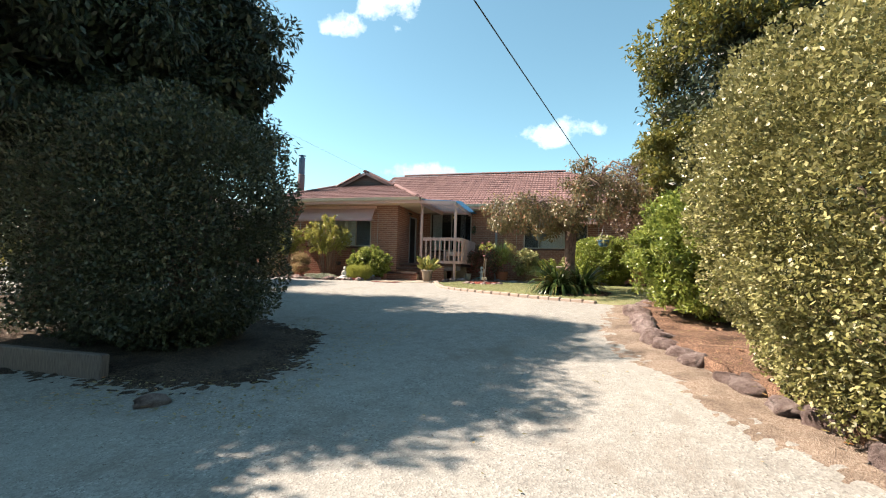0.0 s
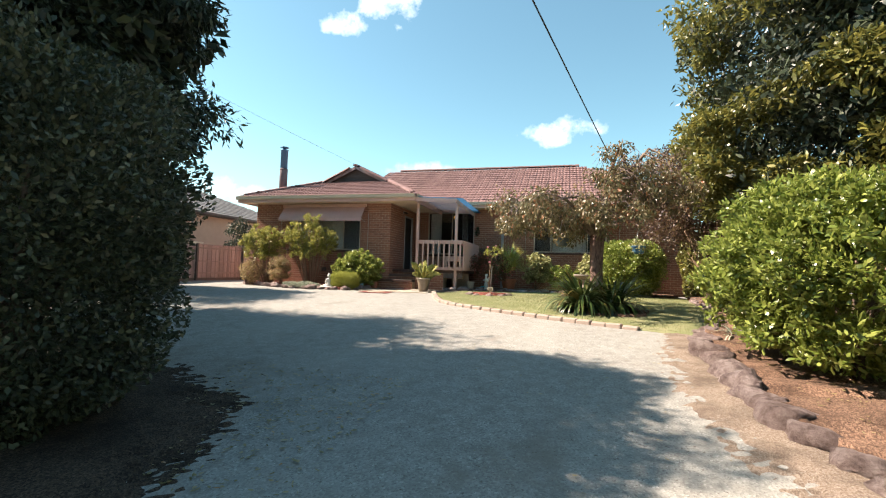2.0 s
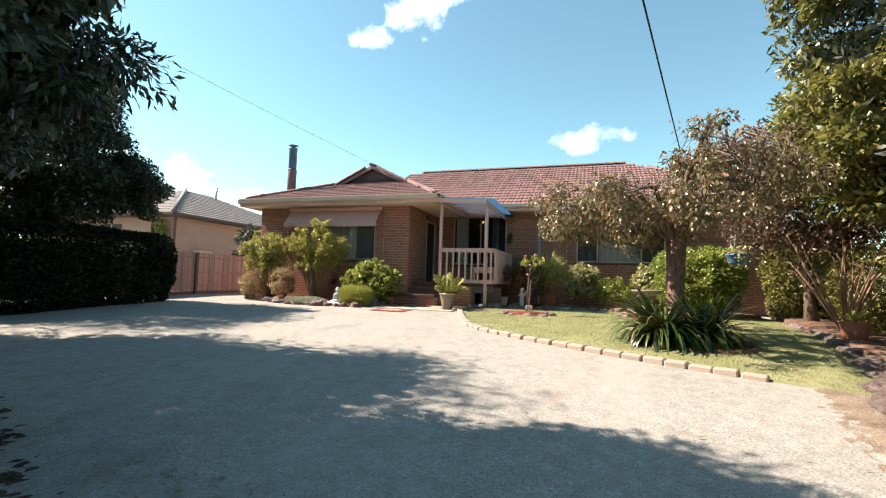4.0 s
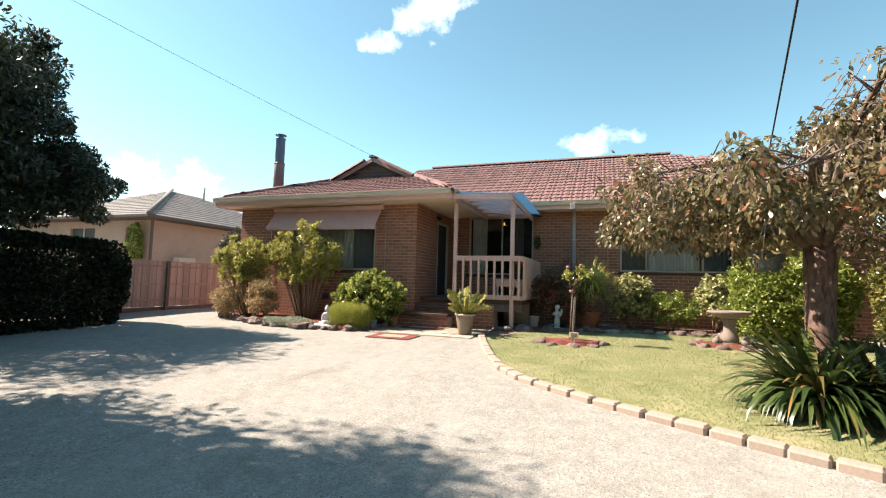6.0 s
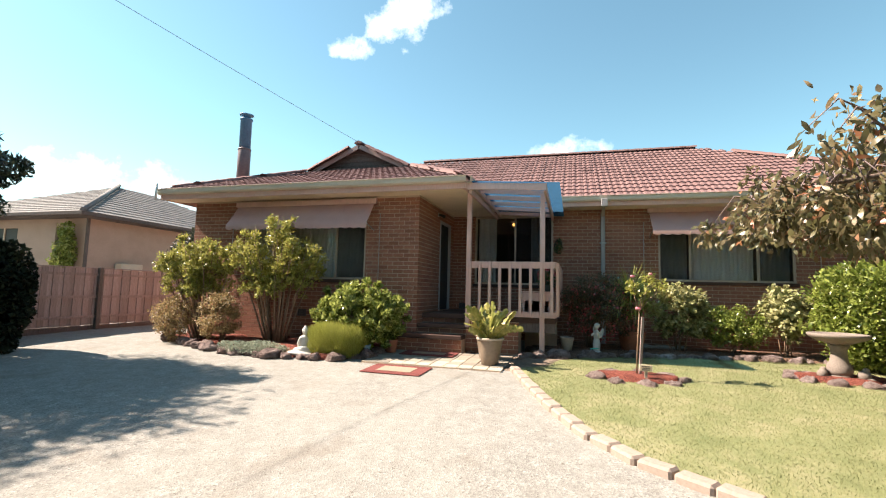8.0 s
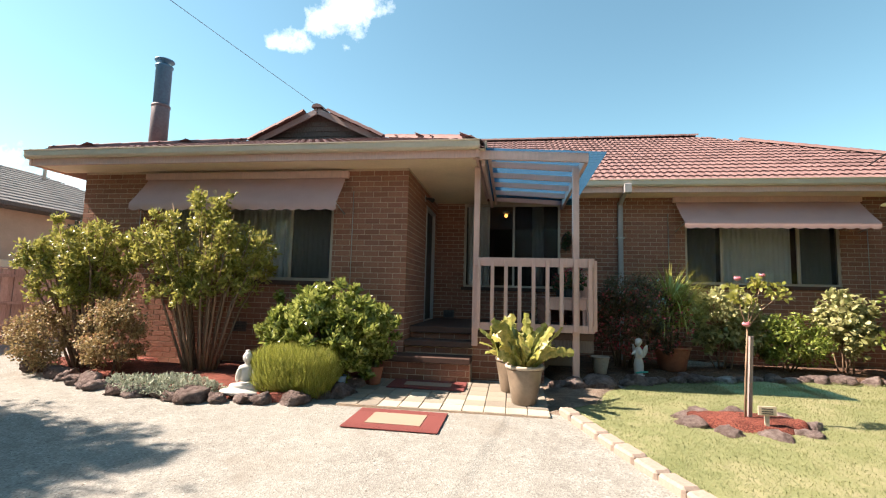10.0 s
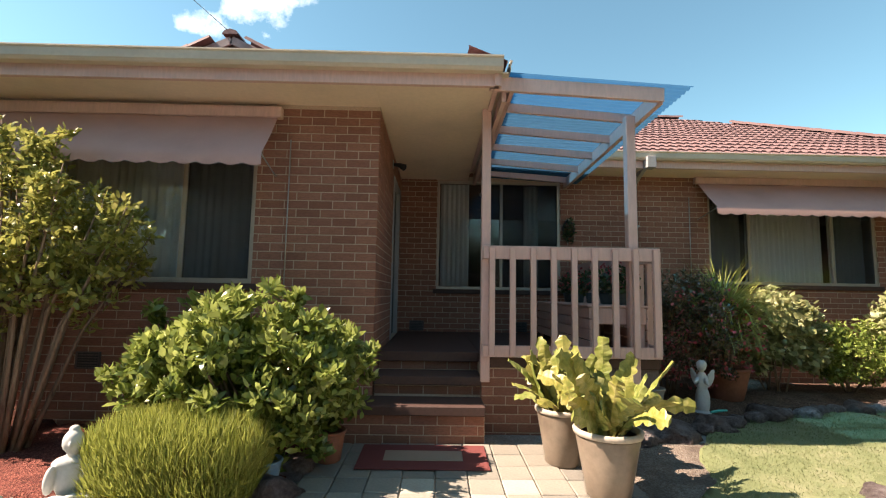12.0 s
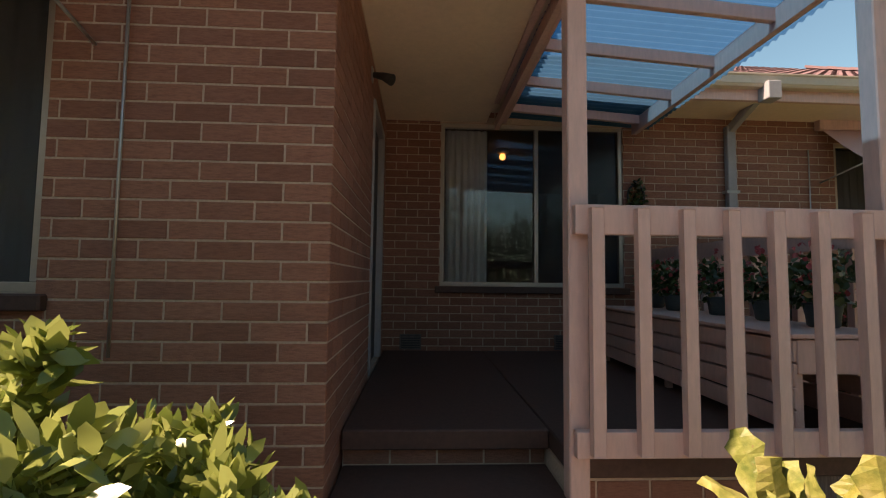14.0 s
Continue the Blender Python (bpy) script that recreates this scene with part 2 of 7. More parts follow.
M_SOFFIT = mat_plain("soffit paint", (0.86, 0.69, 0.52), 0.6, 0, 20, 0.08, 0.05)
M_PINK = mat_plain("dusty pink paint", (0.72, 0.475, 0.415), 0.5, 0, 40, 0.15, 0.12, (1, 1, 0.2))
M_FABRIC = mat_plain("awning canvas", (0.57, 0.35, 0.315), 0.85, 0, 260, 0.15, 0.1)
M_FRAME = mat_plain("aluminium frame", (0.50, 0.42, 0.34), 0.4, 0.35, 50, 0.08, 0)
M_GLASS = mat_glass("window glass")
# half-clear dark sheet, added to make some panes look dimmer
m = Mat("pane dimming sheet")
m.set((0.03, 0.03, 0.032), 0.8)
clear = m.n.new("ShaderNodeBsdfTransparent")
sheet_mix = m.n.new("ShaderNodeMixShader")
sheet_mix.inputs[0].default_value = 0.66
m.l.new(m.bsdf.outputs[0], sheet_mix.inputs[1])
m.l.new(clear.outputs[0], sheet_mix.inputs[2])
m.l.new(sheet_mix.outputs[0], m.out.inputs[0])
M_PANE_DIM = m.m
M_CURTAIN = mat_leaf("sheer curtain", (0.72, 0.71, 0.68), (0.78, 0.77, 0.74), (0.84, 0.82, 0.78), 0.9, 0.25, None, 0.1)
# colour kept very low so that the rooms look unlit
M_ROOM = mat_plain("dimmed room surface", (0.10, 0.085, 0.07), 0.9)
M_CONCRETE = mat_plain("porch concrete", (0.085, 0.043, 0.033), 0.7, 0, 35, 0.3, 0.2)
M_DARK = mat_plain("dark metal", (0.05, 0.045, 0.045), 0.5, 0.4)
M_SLEEVE = mat_plain("flue sleeve paint", (0.19, 0.135, 0.145), 0.5, 0.1, 20, 0.3, 0.1)
M_BARGE = mat_plain("weathered barge paint", (0.36, 0.28, 0.27), 0.7, 0, 40, 0.2, 0.1)
M_PIPE = mat_plain("grey painted metal", (0.36, 0.34, 0.34), 0.5, 0, 30, 0.12, 0.05)
M_FLUE = mat_plain("painted flue", (0.085, 0.215, 0.37), 0.45, 0.0, 20, 0.3, 0.1)
M_FENCE = mat_wood("paling timber", (0.26, 0.195, 0.19), (0.42, 0.33, 0.315))
M_POST = mat_wood("weathered post", (0.075, 0.06, 0.055), (0.16, 0.13, 0.12))
M_BARK_RED = mat_wood("reddish bark", (0.07, 0.04, 0.035), (0.22, 0.145, 0.12), 0.95, (4, 4, 1.3))
M_BARK = mat_wood("bark", (0.07, 0.05, 0.038), (0.19, 0.14, 0.11), 0.95, (5, 5, 1))
M_TWIG_GREY = mat_wood("grey purple twigs", (0.10, 0.075, 0.075), (0.24, 0.185, 0.18), 0.85, (8, 8, 1))
M_TWIG = mat_wood("cane stems", (0.15, 0.09, 0.06), (0.32, 0.22, 0.15), 0.85, (8, 8, 1))
M_SKYPOT = mat_plain("pale blue glaze", (0.22, 0.34, 0.46), 0.3, 0, 14, 0.2, 0.05)
M_TERRA = mat_plain("terracotta", (0.36, 0.135, 0.075), 0.8, 0, 18, 0.3, 0.15)
M_GLAZE = mat_plain("glazed pot", (0.23, 0.175, 0.13), 0.3, 0, 14, 0.25, 0.1)
M_RIM = mat_plain("unglazed rim", (0.50, 0.42, 0.34), 0.7)
M_STONE = mat_plain("cast stone", (0.23, 0.19, 0.165), 0.85, 0, 45, 0.3, 0.4)
M_WHITE = mat_plain("white stone", (0.60, 0.58, 0.55), 0.7, 0, 40, 0.12, 0.15)
M_KERB = mat_plain("kerb block", (0.36, 0.285, 0.24), 0.9, 0, 40, 0.25, 0.3)
M_MATRED = mat_plain("red rubber mat", (0.21, 0.05, 0.045), 0.9, 0, 160, 0.4, 0.6)
M_MATPALE = mat_plain("worn mat centre", (0.38, 0.28, 0.21), 0.95, 0, 120, 0.3, 0.5)
M_SOIL = mat_plain("potting soil", (0.06, 0.042, 0.03), 0.95, 0, 60, 0.4, 0.6)
M_PLASTIC = mat_plain("dark green plastic", (0.05, 0.07, 0.075), 0.5)
M_TEAL = mat_plain("teal plastic", (0.05, 0.42, 0.40), 0.4)
M_RENDER_WALL = mat_plain("cream brick render", (0.46, 0.33, 0.26), 0.85, 0, 30, 0.12, 0.2)
M_BLACKWIRE = mat_plain("cable sheath", (0.015, 0.015, 0.017), 0.6)
M_GREYWIRE = mat_plain("bare wire", (0.22, 0.24, 0.26), 0.4, 0.5)
M_GALV = mat_plain("galvanised steel", (0.50, 0.50, 0.48), 0.4, 0.7)

L_PRIVET = mat_leaf("glossy hedge leaf", (0.07, 0.072, 0.02), (0.195, 0.19, 0.06), (0.42, 0.39, 0.175), 0.42, 0.22, (0.46, 0.42, 0.22))
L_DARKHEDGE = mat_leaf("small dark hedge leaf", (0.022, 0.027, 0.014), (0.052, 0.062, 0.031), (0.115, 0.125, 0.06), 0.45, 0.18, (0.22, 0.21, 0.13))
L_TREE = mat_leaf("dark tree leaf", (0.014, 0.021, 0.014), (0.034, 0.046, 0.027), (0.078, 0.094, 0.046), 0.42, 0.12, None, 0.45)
# near-black tones: the fence tree's shade is put into the leaf colour
L_SHADE = mat_leaf("matt hedge leaf darkened for shade", (0.010, 0.013, 0.009), (0.02, 0.026, 0.015), (0.04, 0.048, 0.025), 0.7, 0.08, None, 0.12)
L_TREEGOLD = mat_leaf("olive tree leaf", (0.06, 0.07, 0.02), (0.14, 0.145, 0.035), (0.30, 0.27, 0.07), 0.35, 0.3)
L_BRIGHT = mat_leaf("bright shrub leaf", (0.07, 0.105, 0.018), (0.185, 0.235, 0.04), (0.39, 0.43, 0.11), 0.30, 0.34)
L_OLEANDER = mat_leaf("yellow green shrub leaf", (0.11, 0.12, 0.02), (0.28, 0.285, 0.05), (0.55, 0.52, 0.15), 0.34, 0.35, (0.42, 0.36, 0.14))
L_GARDENIA = mat_leaf("gardenia leaf", (0.05, 0.08, 0.014), (0.22, 0.265, 0.045), (0.50, 0.535, 0.16), 0.24, 0.36, None, 0.6)
L_ROSEMARY = mat_leaf("feathery shrub leaf", (0.16, 0.185, 0.03), (0.30, 0.325, 0.055), (0.50, 0.50, 0.13), 0.5, 0.4)
L_BROWNISH = mat_leaf("reddish brown leaf", (0.16, 0.10, 0.05), (0.32, 0.23, 0.10), (0.50, 0.40, 0.20), 0.5, 0.3, (0.42, 0.16, 0.10))
L_SILVER = mat_leaf("silver ground cover", (0.20, 0.24, 0.17), (0.34, 0.38, 0.29), (0.48, 0.50, 0.40), 0.7, 0.2)
L_AUTUMN = mat_leaf("turning leaf", (0.10, 0.10, 0.035), (0.235, 0.19, 0.07), (0.43, 0.32, 0.16), 0.45, 0.35, (0.5, 0.19, 0.06))
L_WEEP = mat_leaf("turning tree leaf", (0.05, 0.055, 0.022), (0.145, 0.13, 0.05), (0.30, 0.225, 0.14), 0.36, 0.3, (0.38, 0.13, 0.06))
L_PURPLE = mat_leaf("purple tree leaf", (0.05, 0.028, 0.028), (0.11, 0.06, 0.045), (0.17, 0.12, 0.06), 0.45, 0.3)
L_STRAP = mat_leaf("dark strap leaf", (0.02, 0.04, 0.014), (0.045, 0.075, 0.022), (0.09, 0.13, 0.035), 0.3, 0.2, (0.30, 0.17, 0.06))
L_REDBUSH = mat_leaf("reddish shrub leaf", (0.03, 0.035, 0.012), (0.085, 0.07, 0.025), (0.20, 0.09, 0.05), 0.4, 0.25, (0.42, 0.10, 0.09))
L_HYDRA = mat_leaf("pale hydrangea leaf", (0.15, 0.17, 0.055), (0.32, 0.32, 0.13), (0.55, 0.51, 0.27), 0.45, 0.3)
L_YUCCA = mat_leaf("yucca leaf", (0.17, 0.18, 0.035), (0.31, 0.31, 0.06), (0.50, 0.47, 0.14), 0.45, 0.3)
L_CACTUS = mat_cactus()
L_RED = mat_leaf("red blossom", (0.38, 0.04, 0.05), (0.55, 0.08, 0.09), (0.65, 0.20, 0.20), 0.6, 0.3)
L_PINK = mat_leaf("pink rose petal", (0.65, 0.16, 0.25), (0.75, 0.30, 0.38), (0.80, 0.50, 0.55), 0.6, 0.3)

# ---- mesh helpers ----


def mesh_of(name, bm, mats):
    me = bpy.data.meshes.new(name)
    bm.to_mesh(me)
    bm.free()
    for m in (mats if isinstance(mats, (list, tuple)) else [mats]):
        me.materials.append(m)
    return me


def thing(name, at=(0, 0, 0), label="", category="", group="", kind="", turn=0):
    ob = new(name)
    ob.empty_display_size = 0.1
    ob.matrix_basis = pose(*at, 0, 0, turn)
    return tagged(ob, label, category, group, kind)


def part(name, bm, material, parent=None, label="", smooth=False):
    me = mesh_of(name, bm, material)
    if smooth:
        me.polygons.foreach_set("use_smooth", [True] * len(me.polygons))
    ob = new(name, me)
    if parent is not None:
        ob.parent = parent
    return tagged(ob, label)


def setting(name, bm, material, label, category, smooth=False):
    return tagged(part(name, bm, material, None, "", smooth), label, category, "", "structure")


def add_box(bm, x0, x1, y0, y1, z0, z1, bevel=0.0):
    r = bmesh.ops.create_cube(bm, size=1.0)
    vs = r["verts"]
    for v in vs:
        v.co = Vector((x0 + (v.co.x + 0.5) * (x1 - x0), y0 + (v.co.y + 0.5) * (y1 - y0), z0 + (v.co.z + 0.5) * (z1 - z0)))
    if bevel:
        es = list({e for v in vs for e in v.link_edges})
        bmesh.ops.bevel(bm, geom=es, offset=bevel, segments=1, affect="EDGES")
    return bm


def box(x0, x1, y0, y1, z0, z1, bevel=0.0):
    return add_box(bmesh.new(), x0, x1, y0, y1, z0, z1, bevel)


def add_bar(bm, a, b, w, h, bevel=0.003, up=(0, 0, 1)):
    """A square-edged bar from a to b, w wide and h high."""
    a, b = Vector(a), Vector(b)
    d = b - a
    z = d.normalized()
    x = z.cross(Vector(up))
    if x.length < 1e-4:
        x = Vector((1, 0, 0))
    x.normalize()
    y = x.cross(z)
    r = bmesh.ops.create_cube(bm, size=1.0)
    for v in r["verts"]:
        c = v.co.copy()
        v.co = (a + b) / 2 + x * c.x * w + y * c.y * h + z * c.z * d.length
    if bevel:
        es = list({e for v in r["verts"] for e in v.link_edges})
        bmesh.ops.bevel(bm, geom=es, offset=bevel, segments=1, affect="EDGES")
    return bm


def bar(a, b, w, h, bevel=0.003, up=(0, 0, 1)):
    return add_bar(bmesh.new(), a, b, w, h, bevel, up)


def add_tube(bm, pts, radii, sides=8, cap=True):
    """A round tapered tube through the points."""
    rings = []
    pts = [Vector(p) for p in pts]
    for i, p in enumerate(pts):
        d = (pts[min(i + 1, len(pts) - 1)] - pts[max(i - 1, 0)]).normalized()
        x = d.cross(Vector((0.31, 0.95, 0.1) if abs(d.z) > 0.8 else (0, 0, 1))).normalized()
        y = d.cross(x)
        r = radii[i] if isinstance(radii, (list, tuple)) else radii
        rings.append([bm.verts.new(p + (x * math.cos(k * 2 * math.pi / sides) + y * math.sin(k * 2 * math.pi / sides)) * r) for k in range(sides)])
    for a, b in zip(rings, rings[1:]):
        for k in range(sides):
            f = bm.faces.new((a[k], a[(k + 1) % sides], b[(k + 1) % sides], b[k]))
            f.smooth = True
    if cap:
        bm.faces.new(rings[0][::-1])
        bm.faces.new(rings[-1])
    return bm


def tube(pts, radii, sides=8):
    return add_tube(bmesh.new(), pts, radii, sides)


def add_lathe(bm, profile, sides=28, at=(0, 0, 0), sx=1.0, sy=1.0):
    """A turned shape from rows of radius and height."""
    rings = []
    for r, z in profile:
        rings.append([bm.verts.new((at[0] + sx * r * math.cos(k * 2 * math.pi / sides), at[1] + sy * r * math.sin(k * 2 * math.pi / sides), at[2] + z)) for k in range(sides)])
    for a, b in zip(rings, rings[1:]):
        for k in range(sides):
            f = bm.faces.new((a[k], a[(k + 1) % sides], b[(k + 1) % sides], b[k]))
            f.smooth = True
    bm.faces.new(rings[0][::-1])
    bm.faces.new(rings[-1])
    return bm


def lathe(profile, sides=28, at=(0, 0, 0), sx=1.0, sy=1.0):
    return add_lathe(bmesh.new(), profile, sides, at, sx, sy)


def raw(name, verts, faces, material, parent=None, label="", kind="", smooth=True):
    """One mesh object straight from arrays."""
    me = bpy.data.meshes.new(name)
    verts = np.asarray(verts, dtype=np.float32).reshape(-1, 3)
    faces = np.asarray(faces, dtype=np.int32)
    k = faces.shape[1]
    me.vertices.add(len(verts))
    me.vertices.foreach_set("co", verts.ravel())
    me.loops.add(faces.size)
    me.loops.foreach_set("vertex_index", faces.ravel())
    me.polygons.add(len(faces))
    me.polygons.foreach_set("loop_start", np.arange(len(faces), dtype=np.int32) * k)
    me.polygons.foreach_set("loop_total", np.full(len(faces), k, dtype=np.int32))
    me.polygons.foreach_set("use_smooth", np.full(len(faces), smooth, dtype=bool))
    me.update(calc_edges=True)
    me.validate()
    for m in (material if isinstance(material, (list, tuple)) else [material]):
        me.materials.append(m)
    ob = new(name, me)
    if parent is not None:
        ob.parent = parent
    return tagged(ob, label, "", "", kind)


RNG = np.random.default_rng(7)


def unit(v):
    return v / np.maximum(np.linalg.norm(v, axis=-1, keepdims=True), 1e-9)


def leaf_mesh(centres, out, length, width, droop=0.0, spread=0.9, up=0.25, curl=0.18, vary=0.35, skyward=0.8, fine=True):
    """Pointed folded leaves of four triangles at the centres, each turned at random about its outward way."""
    n = len(centres)
    axis = unit(out + spread * RNG.normal(size=(n, 3)) + np.array([0, 0, up - droop]))
    rnd = unit(0.75 * RNG.normal(size=(n, 3)) + 0.4 * out + np.array([0, 0, skyward]))
    side = unit(np.cross(axis, rnd))
    face = unit(np.cross(side, axis))
    L = (length * (1 + vary * RNG.uniform(-1, 1, n)))[:, None]
    W = (width * (1 + vary * RNG.uniform(-1, 1, n)))[:, None]
    base = centres - axis * L * 0.5
    bend = L * curl * RNG.uniform(-0.5, 1.3, (n, 1))
    low, high = base + axis * L * 0.32 + face * bend * 0.25, base + axis * L * 0.70 - face * bend * 0.05
    tip = base + axis * L - face * bend * 0.8
    twist = face * W * RNG.uniform(-0.25, 0.25, (n, 1))
    if not fine:
        verts = np.stack([base, base + axis * L * 0.45 + side * W * 0.5, tip, base + axis * L * 0.45 - side * W * 0.5 + twist], axis=1).reshape(-1, 3)
        k = np.arange(n)[:, None] * 4
        return verts, np.concatenate([k + np.array([[0, 3, 1]]), k + np.array([[1, 3, 2]])], axis=0)
    verts = np.stack([base, low + side * W * 0.46, high + side * W * 0.40 + twist, tip, high - side * W * 0.40 - twist, low - side * W * 0.46], axis=1).reshape(-1, 3)
    k = np.arange(n)[:, None] * 6
    faces = np.concatenate([k + np.array([[0, 5, 1]]), k + np.array([[1, 5, 4]]), k + np.array([[1, 4, 2]]), k + np.array([[2, 4, 3]])], axis=0)
    return verts, faces


def lump(p, scale, seed=0.0):
    """Smooth cheap noise for many points at once, about -1 to 1."""
    q = p * scale + seed
    return (np.sin(q[:, 0] * 1.7 + 1.3 * np.sin(q[:, 1] * 1.1)) + np.sin(q[:, 1] * 1.9 + 1.7 * np.sin(q[:, 2] * 1.3)) + np.sin(q[:, 2] * 2.1 + 1.1 * np.sin(q[:, 0] * 1.5))) / 3.0


def blob_points(n, centre, radii, power=2.6, depth=0.22, rough=0.10, freq=1.6, seed=0.0, low=-1.0, taper=0.0):
    """Points near the skin of a rounded block, with their outward ways. low: cut off below; taper: narrower at the foot."""
    d = unit(RNG.normal(size=(int(n * 1.25), 3)))
    d = d[d[:, 2] > low][:n]
    r = 1.0 / (np.sum(np.abs(d) ** power, axis=1) ** (1 / power))
    p = d * r[:, None]
    bump = 1 + rough * lump(p * np.asarray(radii), freq, seed) + 0.5 * rough * lump(p * np.asarray(radii), freq * 2.7, seed + 5)
    inner = 1 - depth * RNG.uniform(0, 1, len(d)) ** 2
    q = p * (bump * inner)[:, None]
    if taper:
        s = 1 - taper * np.clip(0.25 - q[:, 2], 0, 1.25) / 1.25
        q[:, 0] *= s
        q[:, 1] *= s
    out = unit(p / np.asarray(radii))
    return q * np.asarray(radii) + np.asarray(centre), out


def foliage(name, parts_in, material, parent, length, width, label="", **kw):
    """One crown out of several rounded masses: rows of (count, centre, radii, options)."""
    vs, fs, k = [], [], 0
    for n, c, r, opt in parts_in:
        p, out = blob_points(n, c, r, **opt)
        v, f = leaf_mesh(p, out, length, width, **kw)
        vs.append(v)
        fs.append(f + k)
        k += len(v)
    return raw(name, np.concatenate(vs), np.concatenate(fs), material, parent, label, "stuff")


def ground_z(x, y):
    return float(np.interp(y, [-60, -3, 2.6, 5, 8.5, 11.35, 14, 16, 200], [-2.0, 0.05, 0.47, 0.62, 0.85, 1.0, 1.07, 1.12, 1.12]))

# ---- ground ----


def ground_sheet():
    """One sheet to the horizon: fine near the walk, coarse far away."""
    xs = np.unique(np.concatenate([np.linspace(-1500, -60, 10), np.linspace(-60, -16, 14), np.linspace(-16, 8, 61), np.linspace(8, 60, 16), np.linspace(60, 1500, 10)]))
    ys = np.unique(np.concatenate([np.linspace(-1500, -60, 10), np.linspace(-60, -6, 16), np.linspace(-6, 20, 66), np.linspace(20, 80, 14), np.linspace(80, 1500, 10)]))
    X, Y = np.meshgrid(xs, ys)
    Z = np.interp(Y, [-1500, -60, -3, 2.6, 5, 8.5, 11.35, 14, 16, 1500], [-2, -2.0, 0.05, 0.47, 0.62, 0.85, 1.0, 1.07, 1.12, 1.12])
    p = np.stack([X.ravel(), Y.ravel(), 0 * X.ravel()], 1)
    Z = Z.ravel() + 0.006 * lump(p, 1.3) + 0.003 * lump(p, 4.1)
    nx = len(xs)
    i = (np.arange(len(ys) - 1)[:, None] * nx + np.arange(nx - 1)[None, :]).ravel()
    f = np.stack([i, i + 1, i + 1 + nx, i + nx], 1)
    return raw("ground", np.stack([X.ravel(), Y.ravel(), Z], 1), f, M_GRAVEL, smooth=True)


tagged(ground_sheet(), "pale crushed stone driveway with fine loose gravel", "ground", "", "structure")


def sheet(name, outline, material, label, category, lift=0.03, ragged=0.13, rough=0.012, rim_z=-0.015):
    """A bed or lawn lying on the ground: a filled outline that follows the slope."""
    bm = bmesh.new()
    rim = []
    for (x0, y0), (x1, y1) in zip(outline, outline[1:] + outline[:1]):
        n = max(1, int(math.hypot(x1 - x0, y1 - y0) / 0.22))
        for i in range(n):
            w = ragged * noise.noise(Vector((x0 * 3 + i * 0.9, y0 * 3 - i * 0.7, 4.0))) if i else 0.0
            rim.append((x0 + (x1 - x0) * i / n - w * (y1 - y0) / (0.22 * n), y0 + (y1 - y0) * i / n + w * (x1 - x0) / (0.22 * n)))
    vs = [bm.verts.new((x, y, 0)) for x, y in rim]
    bm.faces.new(vs)
    bmesh.ops.triangulate(bm, faces=bm.faces[:])
    bmesh.ops.subdivide_edges(bm, edges=bm.edges[:], cuts=3, use_grid_fill=True)
    for v in bm.verts:
        edge = 0.0 if v.is_boundary else 1.0
        v.co.z = ground_z(v.co.x, v.co.y) + lift * edge + (1 - edge) * rim_z + rough * edge * (noise.noise(Vector((v.co.x * 2.3, v.co.y * 2.3, 0))))
    return setting(name, bm, material, label, category, True)


def soft_sheet(outline, material, label, lift, soft, step=0.07):
    """Loose soil or litter: thins out to the sides, so that its edge breaks up in the gravel."""
    poly = np.array(outline)
    nxt = np.roll(poly, -1, 0)
    lo, hi = poly.min(0) - 0.3, poly.max(0) + 0.3
    xs, ys = np.arange(lo[0], hi[0], step), np.arange(lo[1], hi[1], step)
    X, Y = [g.ravel() for g in np.meshgrid(xs, ys)]
    inside, dist = np.zeros(len(X), bool), np.full(len(X), 9.0)
    for a, b in zip(poly, nxt):
        inside ^= ((a[1] > Y) != (b[1] > Y)) & (X < (b[0] - a[0]) * (Y - a[1]) / (b[1] - a[1] + 1e-12) + a[0])
        d = b - a
        t = np.clip(((X - a[0]) * d[0] + (Y - a[1]) * d[1]) / d.dot(d), 0, 1)
        dist = np.minimum(dist, np.hypot(X - a[0] - t * d[0], Y - a[1] - t * d[1]))
    dist = np.where(inside, dist, -dist)
    p = np.stack([X, Y, 0 * X], 1)
    rag = 0.30 * lump(p, 1.9) + 0.26 * lump(p, 6.1, 3.0) + 0.34 * lump(p, 23.0, 7.0) + 0.22 * RNG.normal(size=len(X))
    s = np.clip((dist / soft) + rag * np.clip(1.4 - np.abs(dist) / soft, 0, 1), -1, 1)
    Z = np.interp(Y, [-60, -3, 2.6, 5, 8.5, 11.35, 14, 16, 200], [-2.0, 0.05, 0.47, 0.62, 0.85, 1.0, 1.07, 1.12, 1.12]) + np.where(s > 0, lift * s, 0.03 * s) - 0.004 + 0.006 * lump(p, 1.3) + 0.003 * lump(p, 4.1)
    n = len(xs)
    i = (np.arange(len(ys) - 1)[:, None] * n + np.arange(n - 1)[None, :]).ravel()
    i = i[dist[i] > -0.25]
    return tagged(raw("soil_edge", np.stack([X, Y, Z], 1), np.stack([i, i + 1, i + 1 + n, i + n], 1), material), label, "soil", "", "structure")


